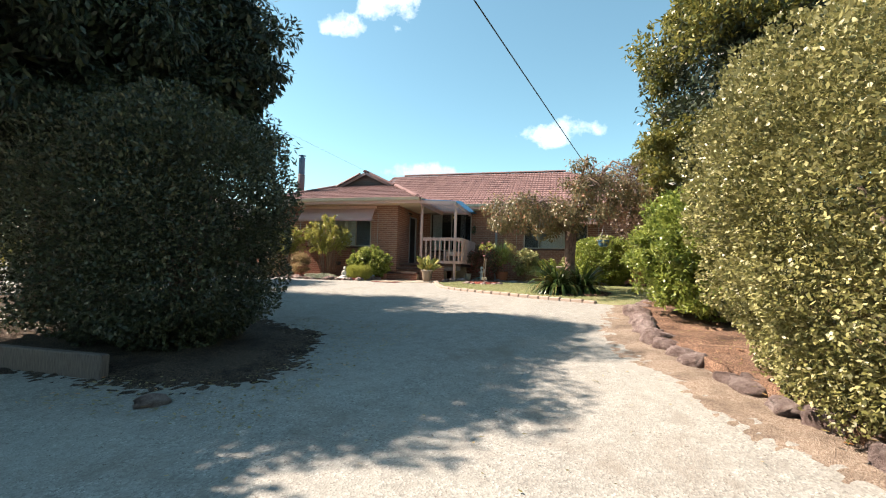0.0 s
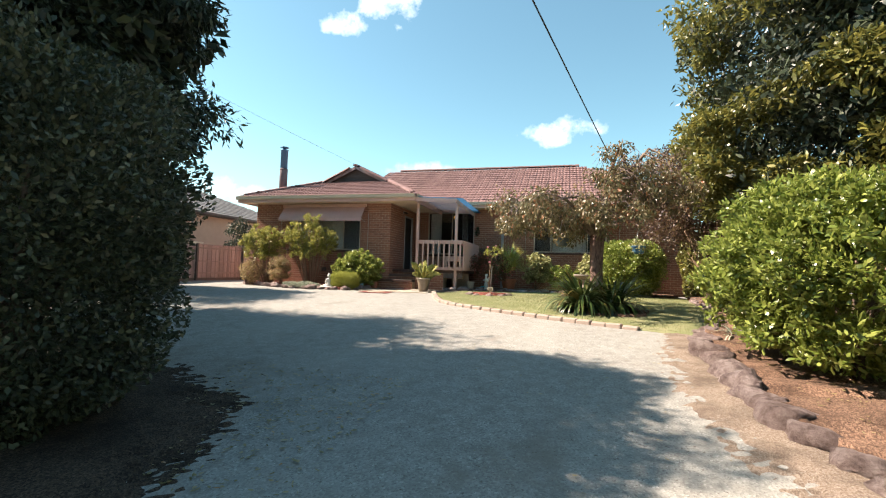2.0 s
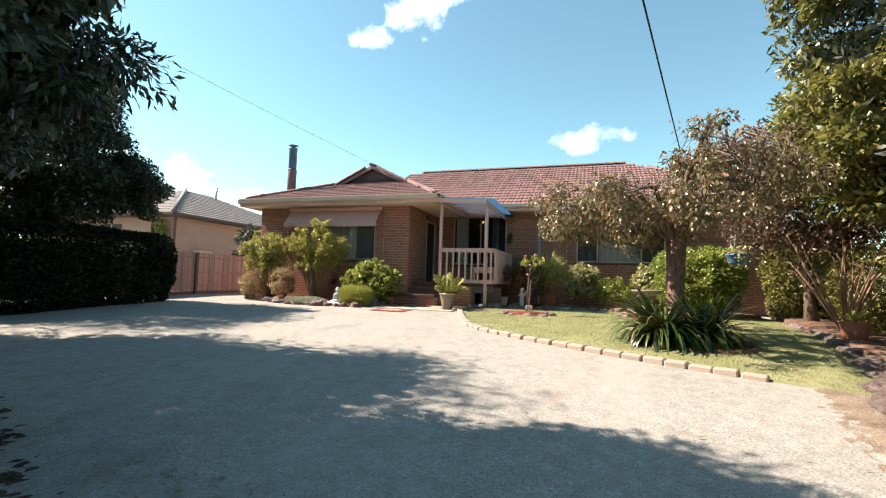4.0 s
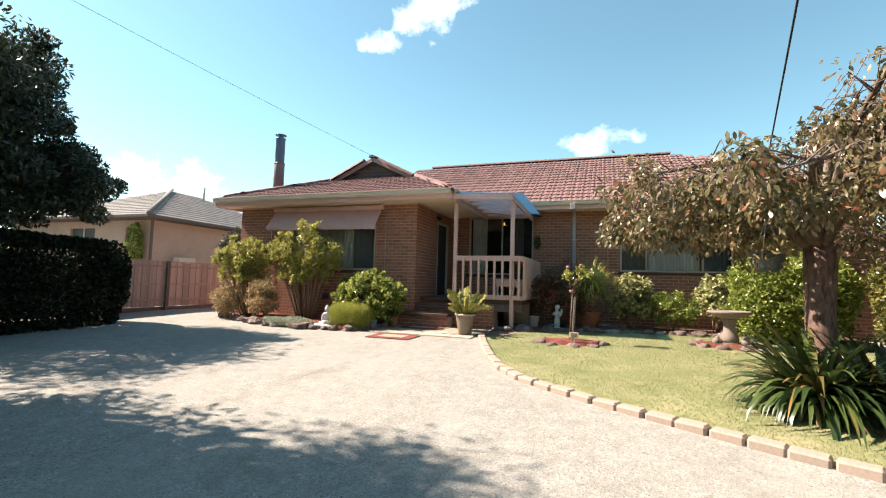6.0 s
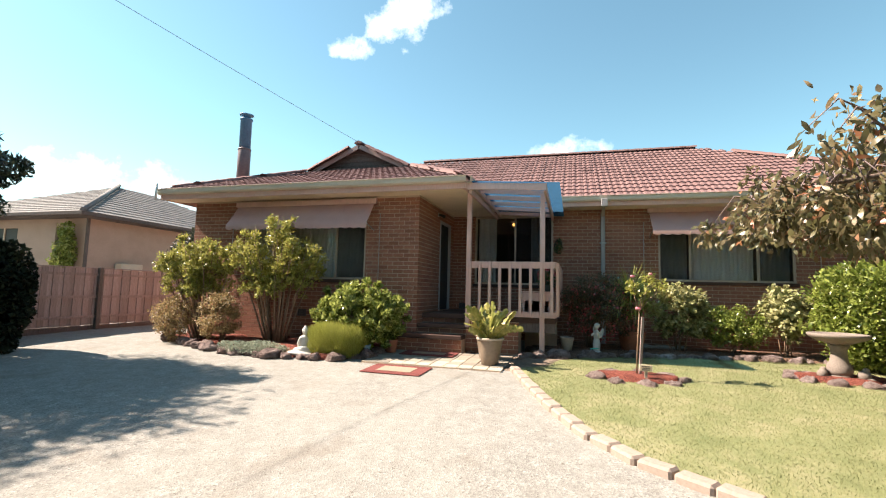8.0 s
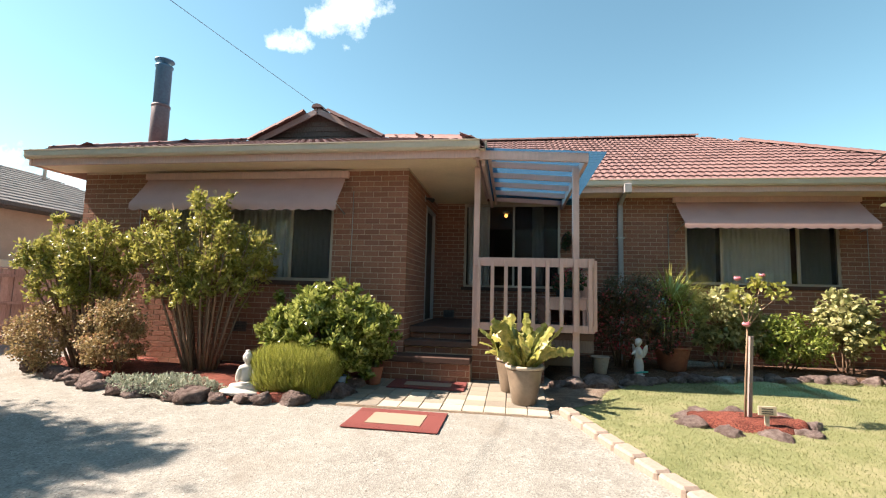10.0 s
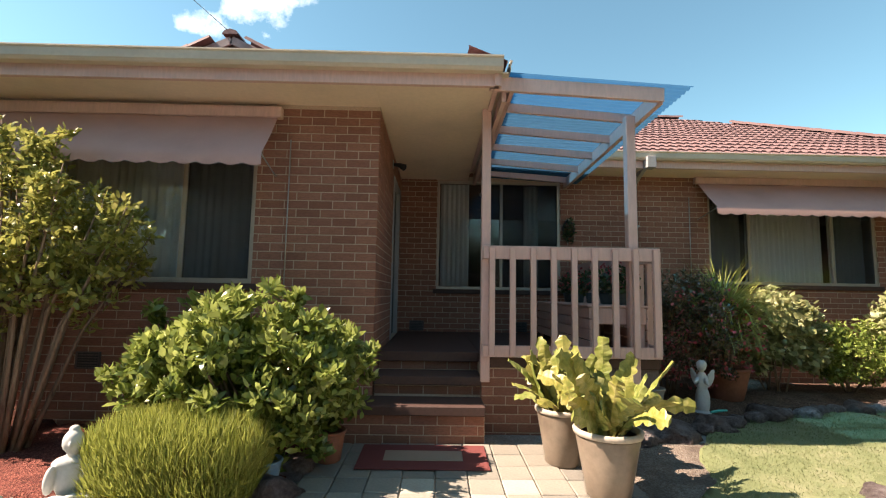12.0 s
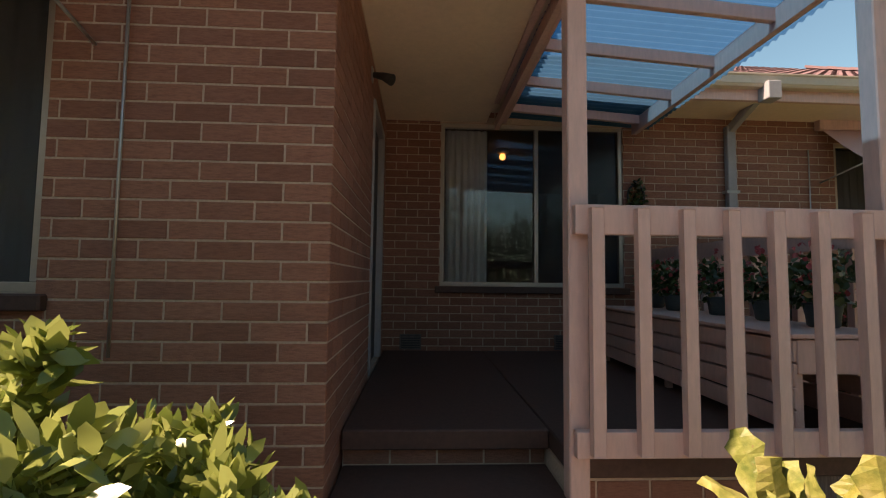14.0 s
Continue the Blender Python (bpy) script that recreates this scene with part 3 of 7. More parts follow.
KERB = [(-5.04, 14.85), (-4.80, 14.1), (-4.62, 13.55), (-4.34, 12.75), (-4.02, 12.0), (-3.62, 11.42), (-3.2, 11.08), (-2.7, 10.72), (-2.1, 10.38), (-1.4, 10.0), (-0.5, 9.55), (0.4, 9.12), (1.25, 8.75)]
LAWN = KERB + [(1.95, 10.2), (2.35, 11.8), (2.7, 13.5), (2.9, 17.6), (0.6, 17.75), (-1.2, 17.55), (-2.9, 17.1), (-3.9, 16.55), (-4.15, 16.15), (-4.45, 15.75), (-4.60, 15.3), (-4.72, 14.9), (-4.98, 14.7)]
sheet("lawn", LAWN, M_LAWN, "short dry front lawn inside a curved kerb", "lawn", 0.03, 0.05, 0.01, 0.004)
soft_sheet([(-5.24, 14.75), (-4.98, 14.75), (-4.68, 14.9), (-4.52, 15.3), (-4.36, 15.75), (-4.1, 16.2), (-4.9, 16.35), (-5.24, 16.1)], M_DIRT, "bare brown soil between the pavers and the lawn", 0.022, 0.14)
sheet("garden_bed", [(-12.6, 16.3), (-12.9, 15.6), (-11.6, 14.95), (-10.4, 14.55), (-9.3, 14.35), (-8.3, 14.5), (-7.75, 15.0), (-7.62, 15.7), (-7.6, 16.3)], M_MULCH_RED, "red bark mulch bed below the front window", "garden bed", 0.10)
sheet("garden_bed", [(-4.6, 19.2), (-5.1, 17.2), (-4.9, 16.15), (-3.9, 16.6), (-2.9, 17.15), (-1.2, 17.6), (0.6, 17.8), (2.9, 17.65), (2.9, 19.2)], M_MULCH, "brown mulch bed along the house wall", "garden bed", 0.09)
sheet("garden_bed", [(0.95, 5.0), (1.25, 3.4), (1.6, 2.2), (1.95, 0.8), (2.3, -2.5), (9.5, -2.5), (9.5, 17), (2.95, 17), (2.6, 13), (2.0, 10.2), (1.5, 9.1), (1.2, 8.2), (1.0, 6.4)], M_MULCH, "leaf littered mulch bed under the shrubs", "garden bed", 0.12)
# litter sheet whose dark colour stands in for shade below the hedge
soft_sheet([(-3.25, 1.75), (-3.05, 2.4), (-3.3, 3.1), (-3.75, 3.9), (-4.4, 4.5), (-5.4, 4.9), (-7.0, 5.5), (-9.0, 6.0), (-13, 6.0), (-13, 1.4), (-8, 1.3), (-5.2, 1.45), (-4.2, 1.35)], M_LITTER, "leaf litter under the hedge, darkened for shade", 0.05, 0.55, 0.045)
sheet("garden_bed", [(-0.95, 10.95), (-0.4, 10.6), (0.3, 10.45), (0.85, 10.8), (1.0, 11.6), (0.6, 12.3), (-0.2, 12.5), (-0.85, 12.0)], M_MULCH, "brown mulch round the small tree", "garden bed", 0.075)

soft_sheet([(0.35, 5.0), (0.6, 3.6), (1.0, 2.3), (1.35, 1.0), (1.7, -1.5), (2.4, -1.5), (2.05, 0.8), (1.7, 2.3), (1.3, 3.6), (1.0, 4.9), (1.05, 6.4), (1.2, 8.2), (1.5, 9.1), (0.9, 9.3), (0.65, 8.2), (0.45, 6.4)], M_DIRT, "bare reddish soil strip beside the edging rocks", 0.03, 0.35)

# ---- house walls ----
WALL_Y, PORCH_Y, SIDE_X, END_X, RIGHT_X = 16.36, 19.28, -7.26, -13.1, 3.7
BASE_Z, TOP_Z = 0.95, 4.36
WIN1 = (-11.55, -8.47, 2.53, 4.12)
WIN2 = (-2.16, 0.65, 2.70, 4.22)
WINP = (-6.66, -4.63, 2.54, 4.33)
DOOR = (17.93, 18.9, 1.855, 4.05)
BRICK_ROWS = []


def wall_core(name, axis, a0, a1, face, back, z0, z1, holes, label):
    """A wall with real openings, out of butted blocks. axis 'x': runs along x; face and back are its two sides."""
    bm = bmesh.new()
    cuts = sorted({a0, a1, *[h[0] for h in holes], *[h[1] for h in holes]})
    lo, hi = min(face, back), max(face, back)
    for p, q in zip(cuts, cuts[1:]):
        inside = [h for h in holes if h[0] <= p and h[1] >= q]
        spans = [(z0, z1)] if not inside else [(z0, inside[0][2]), (inside[0][3], z1)]
        for s, e in spans:
            if e - s > 0.01:
                if axis == "x":
                    add_box(bm, p, q, lo, hi, s, e)
                else:
                    add_box(bm, lo, hi, p, q, s, e)
    return setting(name, bm, M_MORTAR, label, "wall")


def brick_rows(wall, axis, a0, a1, face, sign, z0, z1, holes, near):
    """Running-bond bricks on one face; near: the stretch whose bricks are single parts."""
    full, course, depth = 0.240, 0.0860, 0.012
    row = 0
    z = z0
    while z + 0.05 < z1:
        top = min(z + 0.076, z1)
        a = a0 - (0.12 if row % 2 else 0.0)
        while a < a1 - 0.02:
            p, q = max(a, a0), min(a + full - 0.010, a1)
            a += full
            if q - p < 0.025:
                continue
            spans = [(p, q)]
            for h in holes:
                nxt = []
                for s, e in spans:
                    if top > h[2] and z < h[3] and e > h[0] and s < h[1]:
                        if s < h[0]:
                            nxt.append((s, h[0]))
                        if e > h[1]:
                            nxt.append((h[1], e))
                    else:
                        nxt.append((s, e))
                spans = nxt
            for s, e in spans:
                if e - s > 0.025:
                    BRICK_ROWS.append((wall, axis, s, e, face, sign, depth, z, top, near(0.5 * (s + e), z)))
        z += course
        row += 1


w = wall_core("wall_front", "x", END_X, SIDE_X, WALL_Y, WALL_Y + 0.11, BASE_Z, TOP_Z, [WIN1], "brown clay brick front wall with pale mortar")
brick_rows(w, "x", END_X, SIDE_X, WALL_Y, -1, BASE_Z + 0.01, TOP_Z, [WIN1], lambda a, z: a > -8.47 and z > 1.55 and z < 4.2)
w = wall_core("wall_porch_side", "y", WALL_Y + 0.11, PORCH_Y, SIDE_X, SIDE_X - 0.11, BASE_Z, TOP_Z, [DOOR], "brown clay brick side wall of the porch")
brick_rows(w, "y", WALL_Y, PORCH_Y, SIDE_X, 1, BASE_Z + 0.01, TOP_Z, [DOOR], lambda a, z: a < 17.35 and z > 1.8)
w = wall_core("wall_main", "x", SIDE_X, RIGHT_X, PORCH_Y, PORCH_Y + 0.11, BASE_Z, TOP_Z + 0.12, [WINP, WIN2], "brown clay brick main wall")
brick_rows(w, "x", SIDE_X, RIGHT_X, PORCH_Y, -1, BASE_Z + 0.01, TOP_Z + 0.12, [WINP, WIN2], lambda a, z: -4.63 < a < -2.6 and z > 2.75)
w = wall_core("wall_end_west", "y", WALL_Y + 0.11, 27.5, END_X, END_X + 0.11, BASE_Z, TOP_Z, [], "brown clay brick end wall")
brick_rows(w, "y", WALL_Y, 22, END_X, -1, BASE_Z + 0.01, TOP_Z, [], lambda a, z: False)
w = wall_core("wall_end_east", "y", PORCH_Y + 0.11, 27.5, RIGHT_X, RIGHT_X - 0.11, BASE_Z, TOP_Z + 0.12, [], "brown clay brick end wall")
wall_core("wall_rear", "x", END_X, RIGHT_X, 27.5, 27.61, BASE_Z, TOP_Z, [], "brown brick rear wall")
# rooms behind the windows, their indoor dimness put into one dark colour
setting("floor", box(END_X + 0.12, SIDE_X - 0.12, WALL_Y + 0.12, 20.39, 1.7, 1.86), M_ROOM, "floor of the front room, colour dimmed", "floor")
setting("floor", box(SIDE_X - 0.10, RIGHT_X - 0.12, PORCH_Y + 0.12, 23.39, 1.7, 1.86), M_ROOM, "floor of the living room, colour dimmed", "floor")
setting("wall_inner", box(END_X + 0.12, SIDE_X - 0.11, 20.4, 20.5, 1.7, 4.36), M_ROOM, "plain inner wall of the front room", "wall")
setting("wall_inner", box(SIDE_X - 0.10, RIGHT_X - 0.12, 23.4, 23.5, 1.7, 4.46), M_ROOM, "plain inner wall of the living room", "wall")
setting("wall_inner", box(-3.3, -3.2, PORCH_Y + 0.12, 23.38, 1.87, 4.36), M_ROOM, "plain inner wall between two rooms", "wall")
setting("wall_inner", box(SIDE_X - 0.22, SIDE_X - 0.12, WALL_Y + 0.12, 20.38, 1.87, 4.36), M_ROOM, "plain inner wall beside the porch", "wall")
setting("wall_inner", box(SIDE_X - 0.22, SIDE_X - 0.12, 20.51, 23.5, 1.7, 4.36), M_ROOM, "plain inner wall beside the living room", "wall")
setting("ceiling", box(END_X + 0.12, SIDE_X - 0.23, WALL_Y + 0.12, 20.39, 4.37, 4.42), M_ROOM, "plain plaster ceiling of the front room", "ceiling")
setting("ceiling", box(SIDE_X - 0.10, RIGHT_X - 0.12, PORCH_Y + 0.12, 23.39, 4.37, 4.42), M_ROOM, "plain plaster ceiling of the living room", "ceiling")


def curtain(parent, x0, x1, y, z0, z1, wave=0.085):
    """A hanging sheer with vertical folds."""
    n = int((x1 - x0) / 0.012)
    xs = np.linspace(x0, x1, n)
    ph = xs / wave * 2 * np.pi
    ys = y + 0.022 * np.sin(ph + 0.8 * np.sin(xs * 9)) + 0.008 * np.sin(ph * 2.3)
    v = np.concatenate([np.stack([xs, ys, np.full(n, z0)], 1), np.stack([xs, y + (ys - y) * 0.6, np.full(n, z1)], 1)])
    i = np.arange(n - 1)
    return raw("curtain", v, np.stack([i, i + 1, i + 1 + n, i + n], 1), M_CURTAIN, parent, smooth=True)


def window(name, hole, y, mullions, curtains, label, dimmed=()):
    """An aluminium window in its opening: frame, panes, mullions, brick sill and curtains behind."""
    x0, x1, z0, z1 = hole
    w = thing(name, (0, 0, 0), label, "window", "", "structure")
    f = 0.045
    yf0, yf1 = y + 0.015, y + 0.075
    bm = bmesh.new()
    add_box(bm, x0, x1, yf0, yf1, z0, z0 + f, 0.004)
    add_box(bm, x0, x1, yf0, yf1, z1 - f, z1, 0.004)
    add_box(bm, x0, x0 + f, yf0, yf1, z0 + f, z1 - f, 0.004)
    add_box(bm, x1 - f, x1, yf0, yf1, z0 + f, z1 - f, 0.004)
    part("window_frame", bm, M_FRAME, w)
    edges = [x0 + f, *mullions, x1 - f]
    for m in mullions:
        part("mullion", box(m - 0.022, m + 0.022, yf0 + 0.004, yf1 - 0.006, z0 + f, z1 - f, 0.003), M_FRAME, w)
    for a, b in zip(edges, edges[1:]):
        g = part("pane", box(a + 0.02, b - 0.02, y + 0.04, y + 0.046, z0 + f, z1 - f), M_GLASS, w)
        g.visible_shadow = False
    part("window_sill", box(x0 - 0.05, x1 + 0.05, y - 0.045, y + 0.08, z0 - 0.075, z0 - 0.003, 0.008), M_CONCRETE, w, "dark brick sill")
    for a, b in curtains:
        curtain(w, a, b, y + 0.20, z0 - 0.1, z1 - 0.02)
    # added sheets behind the outer face that darken these panes
    for a, b in dimmed:
        part("fly_screen", box(a + 0.03, b - 0.03, y + 0.022, y + 0.024, z0 + f, z1 - f), M_PANE_DIM, w, "dark see-through sheet added to dim the sash")
    return w


window("window_1", WIN1, WALL_Y, [-10.83, -9.19], [(-11.5, -8.5)], "wide aluminium window with sheer curtains, front room", [(-9.19, -8.47)])
window("window_2", WIN2, PORCH_Y, [-1.47, -0.07], [(-2.1, -1.5), (-1.42, -0.12), (-0.02, 0.6)], "three-pane aluminium window with sheer curtains", [(-2.16, -1.47), (-0.07, 0.65)])
window("window_3", WINP, PORCH_Y, [-5.60], [(-6.6, -6.12), (-5.2, -4.95)], "aluminium sliding window facing the porch", [(-5.60, -4.63)])

door = thing("door_1", (0, 0, 0), "dark security screen door in the porch side wall", "door", "", "structure")
bm = bmesh.new()
for a, b, c, d in ((DOOR[0] + 0.025, DOOR[0] + 0.06, DOOR[2], DOOR[3]), (DOOR[1] - 0.06, DOOR[1], DOOR[2], DOOR[3]), (DOOR[0] + 0.06, DOOR[1] - 0.06, DOOR[3] - 0.06, DOOR[3])):
    add_box(bm, SIDE_X - 0.10, SIDE_X + 0.018, a, b, c, d, 0.004)
part("door_frame", bm, M_PIPE, door, "grey painted timber frame")
part("door_leaf", box(SIDE_X - 0.075, SIDE_X - 0.04, DOOR[0] + 0.06, DOOR[1] - 0.06, DOOR[2] + 0.01, DOOR[3] - 0.06, 0.004), M_DARK, door, "dark mesh screen leaf")
part("door_handle", bar((SIDE_X - 0.02, DOOR[0] + 0.13, 2.85), (SIDE_X - 0.02, DOOR[0] + 0.13, 3.02), 0.02, 0.03), M_GALV, door, "pale metal handle")

# ---- roof ----
EAVE_L, EAVE_R, EAVE_F, EAVE_Z = -13.6, -6.1, 15.75, 4.52
SLOPE, SLOPE_F = 0.49, 0.375
HR = SLOPE_F / SLOPE
APEX_X, GABLE_Y = (EAVE_L + EAVE_R) / 2, 18.74
RIDGE_Z = EAVE_Z + SLOPE * (EAVE_R - EAVE_L) / 2
GABLE_Z = EAVE_Z + SLOPE_F * (GABLE_Y - EAVE_F)
MAIN_F, MAIN_Z, MAIN_SLOPE, MAIN_RY = 18.68, 4.64, 0.525, 23.3
MAIN_RZ = MAIN_Z + MAIN_SLOPE * (MAIN_RY - MAIN_F)
RIDGE_END, EAVE_E = -0.32, 4.3
TILES = []


def left_z(x, y):
    """Height of the front wing's roof."""
    z = EAVE_Z + SLOPE * min(x - EAVE_L, EAVE_R - x)
    if y < GABLE_Y:
        z = min(z, EAVE_Z + SLOPE_F * (y - EAVE_F))
    return z


def main_z(x, y):
    return MAIN_Z + MAIN_SLOPE * min(y - MAIN_F, 2 * MAIN_RY - MAIN_F - y)


def slope_tiles(origin, along, upway, rows, cols, keep):
    """Interlocking tiles over one slope: centre places for those that keep() allows."""
    o, a, u = Vector(origin), Vector(along), Vector(upway)
    n = a.cross(u).normalized()
    for r in range(rows):
        for c in range(cols):
            p = o + a * (0.30 * c + 0.15) + u * (0.345 * r + 0.17)
            if keep(p):
                TILES.append((p + n * 0.02, a, u, n, r))


k = math.sqrt(1 + SLOPE * SLOPE)
kf = math.sqrt(1 + SLOPE_F * SLOPE_F)
km = math.sqrt(1 + MAIN_SLOPE * MAIN_SLOPE)
slope_tiles((EAVE_L, EAVE_F, EAVE_Z), (1, 0, 0), (0, 1 / kf, SLOPE_F / kf), 10, 25, lambda p: p.y < GABLE_Y + 0.1 and p.x - EAVE_L > (p.y - EAVE_F) * HR - 0.05 and EAVE_R - p.x > (p.y - EAVE_F) * HR - 0.05)
slope_tiles((EAVE_R, EAVE_F, EAVE_Z), (0, 1, 0), (-1 / k, 0, SLOPE / k), 14, 24, lambda p: (p.y - EAVE_F) * HR > EAVE_R - p.x - 0.05 and p.x > APEX_X - 0.05 and left_z(p.x, p.y) > main_z(p.x, p.y) - 0.04 and (p.y > GABLE_Y - 0.1 or p.z < GABLE_Z + 0.4))
slope_tiles((EAVE_L, 27, EAVE_Z), (0, -1, 0), (1 / k, 0, SLOPE / k), 14, 38, lambda p: (p.y - EAVE_F) * HR > p.x - EAVE_L - 0.05 and p.x < APEX_X + 0.05 and (p.y > GABLE_Y - 0.1 or p.z < GABLE_Z + 0.4))
slope_tiles((-10.2, MAIN_F, MAIN_Z), (1, 0, 0), (0, 1 / km, MAIN_SLOPE / km), 16, 49, lambda p: p.y < MAIN_RY and (p.x > EAVE_R or main_z(p.x, p.y) > left_z(p.x, p.y) - 0.04) and EAVE_E - p.x > p.y - MAIN_F and p.x > -10.3)
slope_tiles((EAVE_E, MAIN_F, MAIN_Z), (0, 1, 0), (-1 / km, 0, MAIN_SLOPE / km), 12, 30, lambda p: p.y - MAIN_F > EAVE_E - p.x and 2 * MAIN_RY - MAIN_F - p.y > EAVE_E - p.x)

roof = thing("roof", (0, 0, 0), "terracotta red tiled hip roof with a small dutch gable", "roof", "", "structure")
bm = bmesh.new()


def tri_fan(bm, pts):
    bm.faces.new([bm.verts.new(p) for p in pts])


D = -0.03
GX = (RIDGE_Z - GABLE_Z) / SLOPE
tri_fan(bm, [(EAVE_L, EAVE_F, EAVE_Z + D), (EAVE_R, EAVE_F, EAVE_Z + D), (EAVE_R - (GABLE_Y - EAVE_F) * HR, GABLE_Y, GABLE_Z + D), (EAVE_L + (GABLE_Y - EAVE_F) * HR, GABLE_Y, GABLE_Z + D)])
tri_fan(bm, [(EAVE_R, EAVE_F, EAVE_Z + D), (EAVE_R, 22.5, EAVE_Z + D), (APEX_X, 22.5, RIDGE_Z + D), (APEX_X, GABLE_Y - 0.2, RIDGE_Z + D), (APEX_X + GX, GABLE_Y - 0.2, GABLE_Z + D)])
tri_fan(bm, [(EAVE_L, 28.1, EAVE_Z + D), (EAVE_L, EAVE_F, EAVE_Z + D), (APEX_X - GX, GABLE_Y - 0.2, GABLE_Z + D), (APEX_X, GABLE_Y - 0.2, RIDGE_Z + D), (APEX_X, 28.1, RIDGE_Z + D)])
tri_fan(bm, [(EAVE_R, MAIN_F, MAIN_Z + D), (EAVE_E, MAIN_F, MAIN_Z + D), (EAVE_E - (MAIN_RY - MAIN_F), MAIN_RY, MAIN_RZ + D), (APEX_X, MAIN_RY, MAIN_RZ + D), (APEX_X, 22.2, RIDGE_Z + D)])
tri_fan(bm, [(EAVE_E, 2 * MAIN_RY - MAIN_F, MAIN_Z + D), (APEX_X, 2 * MAIN_RY - MAIN_F, MAIN_Z + D), (APEX_X, MAIN_RY, MAIN_RZ + D), (EAVE_E - (MAIN_RY - MAIN_F), MAIN_RY, MAIN_RZ + D)])
tri_fan(bm, [(EAVE_E, MAIN_F, MAIN_Z + D), (EAVE_E, 2 * MAIN_RY - MAIN_F, MAIN_Z + D), (EAVE_E - (MAIN_RY - MAIN_F), MAIN_RY, MAIN_RZ + D)])
part("roof_deck", bm, M_ROOFBASE, roof)


def ridge_caps(a, b, step=0.34):
    a, b = Vector(a), Vector(b)
    n = max(1, int((b - a).length / step))
    d = (b - a).normalized()
    side = d.cross(Vector((0, 0, 1))).normalized()
    up = side.cross(d)
    for i in range(n):
        bm = bmesh.new()
        s, e = a + d * (i * step), a + d * ((i + 1) * step + 0.03)
        rows = []
        for q, lift in ((s, 0.0), (e, 0.012)):
            rows.append([bm.verts.new(q + side * (0.12 * math.cos(t)) + up * (0.085 * math.sin(t) - 0.015 + lift)) for t in (0, 0.7, 1.57, 2.44, 3.1416)])
        for j in range(4):
            bm.faces.new((rows[0][j], rows[0][j + 1], rows[1][j + 1], rows[1][j]))
        bm.faces.new(rows[0][::-1])
        part("ridge_cap", bm, M_TILE, roof)


ridge_caps((EAVE_R - 0.2 * HR, EAVE_F + 0.2, EAVE_Z + 0.2 * SLOPE_F + 0.045), (EAVE_R - (GABLE_Y - EAVE_F) * HR, GABLE_Y, GABLE_Z + 0.06))
ridge_caps((EAVE_L + 0.2 * HR, EAVE_F + 0.2, EAVE_Z + 0.2 * SLOPE_F + 0.045), (EAVE_L + (GABLE_Y - EAVE_F) * HR, GABLE_Y, GABLE_Z + 0.06))
ridge_caps((APEX_X, GABLE_Y - 0.28, RIDGE_Z - 0.02), (APEX_X, 22.3, RIDGE_Z + 0.06))
ridge_caps((APEX_X + GX + 0.05, GABLE_Y - 0.26, GABLE_Z - 0.03), (APEX_X, GABLE_Y - 0.26, RIDGE_Z - 0.03))
ridge_caps((APEX_X - GX - 0.05, GABLE_Y - 0.26, GABLE_Z - 0.03), (APEX_X, GABLE_Y - 0.26, RIDGE_Z - 0.03))
ridge_caps((APEX_X + 0.3, MAIN_RY, MAIN_RZ + 0.06), (RIDGE_END, MAIN_RY, MAIN_RZ + 0.06))
ridge_caps((EAVE_E, MAIN_F, MAIN_Z + 0.06), (EAVE_E - 3.9, MAIN_F + 3.9, MAIN_Z + 3.9 * MAIN_SLOPE + 0.06))
# weatherboards of the dutch gable, and its barge boards
gable = part("gable", box(APEX_X - GX + 0.1, APEX_X + GX - 0.1, GABLE_Y + 0.03, GABLE_Y + 0.05, GABLE_Z - 0.05, GABLE_Z), M_POST, roof, "dark weatherboard gable")
for i in range(6):
    z0 = GABLE_Z + i * 0.115
    half = GX * (1 - (z0 - GABLE_Z) / (RIDGE_Z - GABLE_Z)) - 0.03
    if half > 0.06:
        bm = bmesh.new()
        half2 = max(0.02, half - 0.22)
        pts = [(-half, 0, z0), (half, 0, z0), (half2, 0.02, z0 + 0.115), (-half2, 0.02, z0 + 0.115)]
        f = [bm.verts.new((APEX_X + x, GABLE_Y - 0.02 + y, z)) for x, y, z in pts]
        b = [bm.verts.new((APEX_X + x, GABLE_Y + 0.03, z)) for x, y, z in pts]
        bm.faces.new(f)
        bm.faces.new(b[::-1])
        for q in range(4):
            bm.faces.new((f[q], b[q], b[(q + 1) % 4], f[(q + 1) % 4]))
        part("weatherboard", bm, M_POST, gable)
for s in (-1, 1):
    part("barge_board", bar((APEX_X + s * (GX + 0.06), GABLE_Y - 0.21, GABLE_Z - 0.10), (APEX_X, GABLE_Y - 0.21, RIDGE_Z - 0.10), 0.035, 0.12), M_BARGE, roof)

# soffit, fascia and gutters
setting("soffit", box(EAVE_L + 0.06, SIDE_X, EAVE_F + 0.06, WALL_Y - 0.002, 4.345, 4.36), M_SOFFIT, "cream painted eave lining", "soffit")
setting("soffit", box(SIDE_X + 0.002, EAVE_R - 0.06, EAVE_F + 0.06, PORCH_Y - 0.002, 4.345, 4.36), M_SOFFIT, "cream painted porch ceiling", "soffit")
setting("soffit", box(EAVE_R - 0.06, RIGHT_X + 0.5, MAIN_F + 0.06, PORCH_Y - 0.002, 4.46, 4.475), M_SOFFIT, "cream painted eave lining", "soffit")


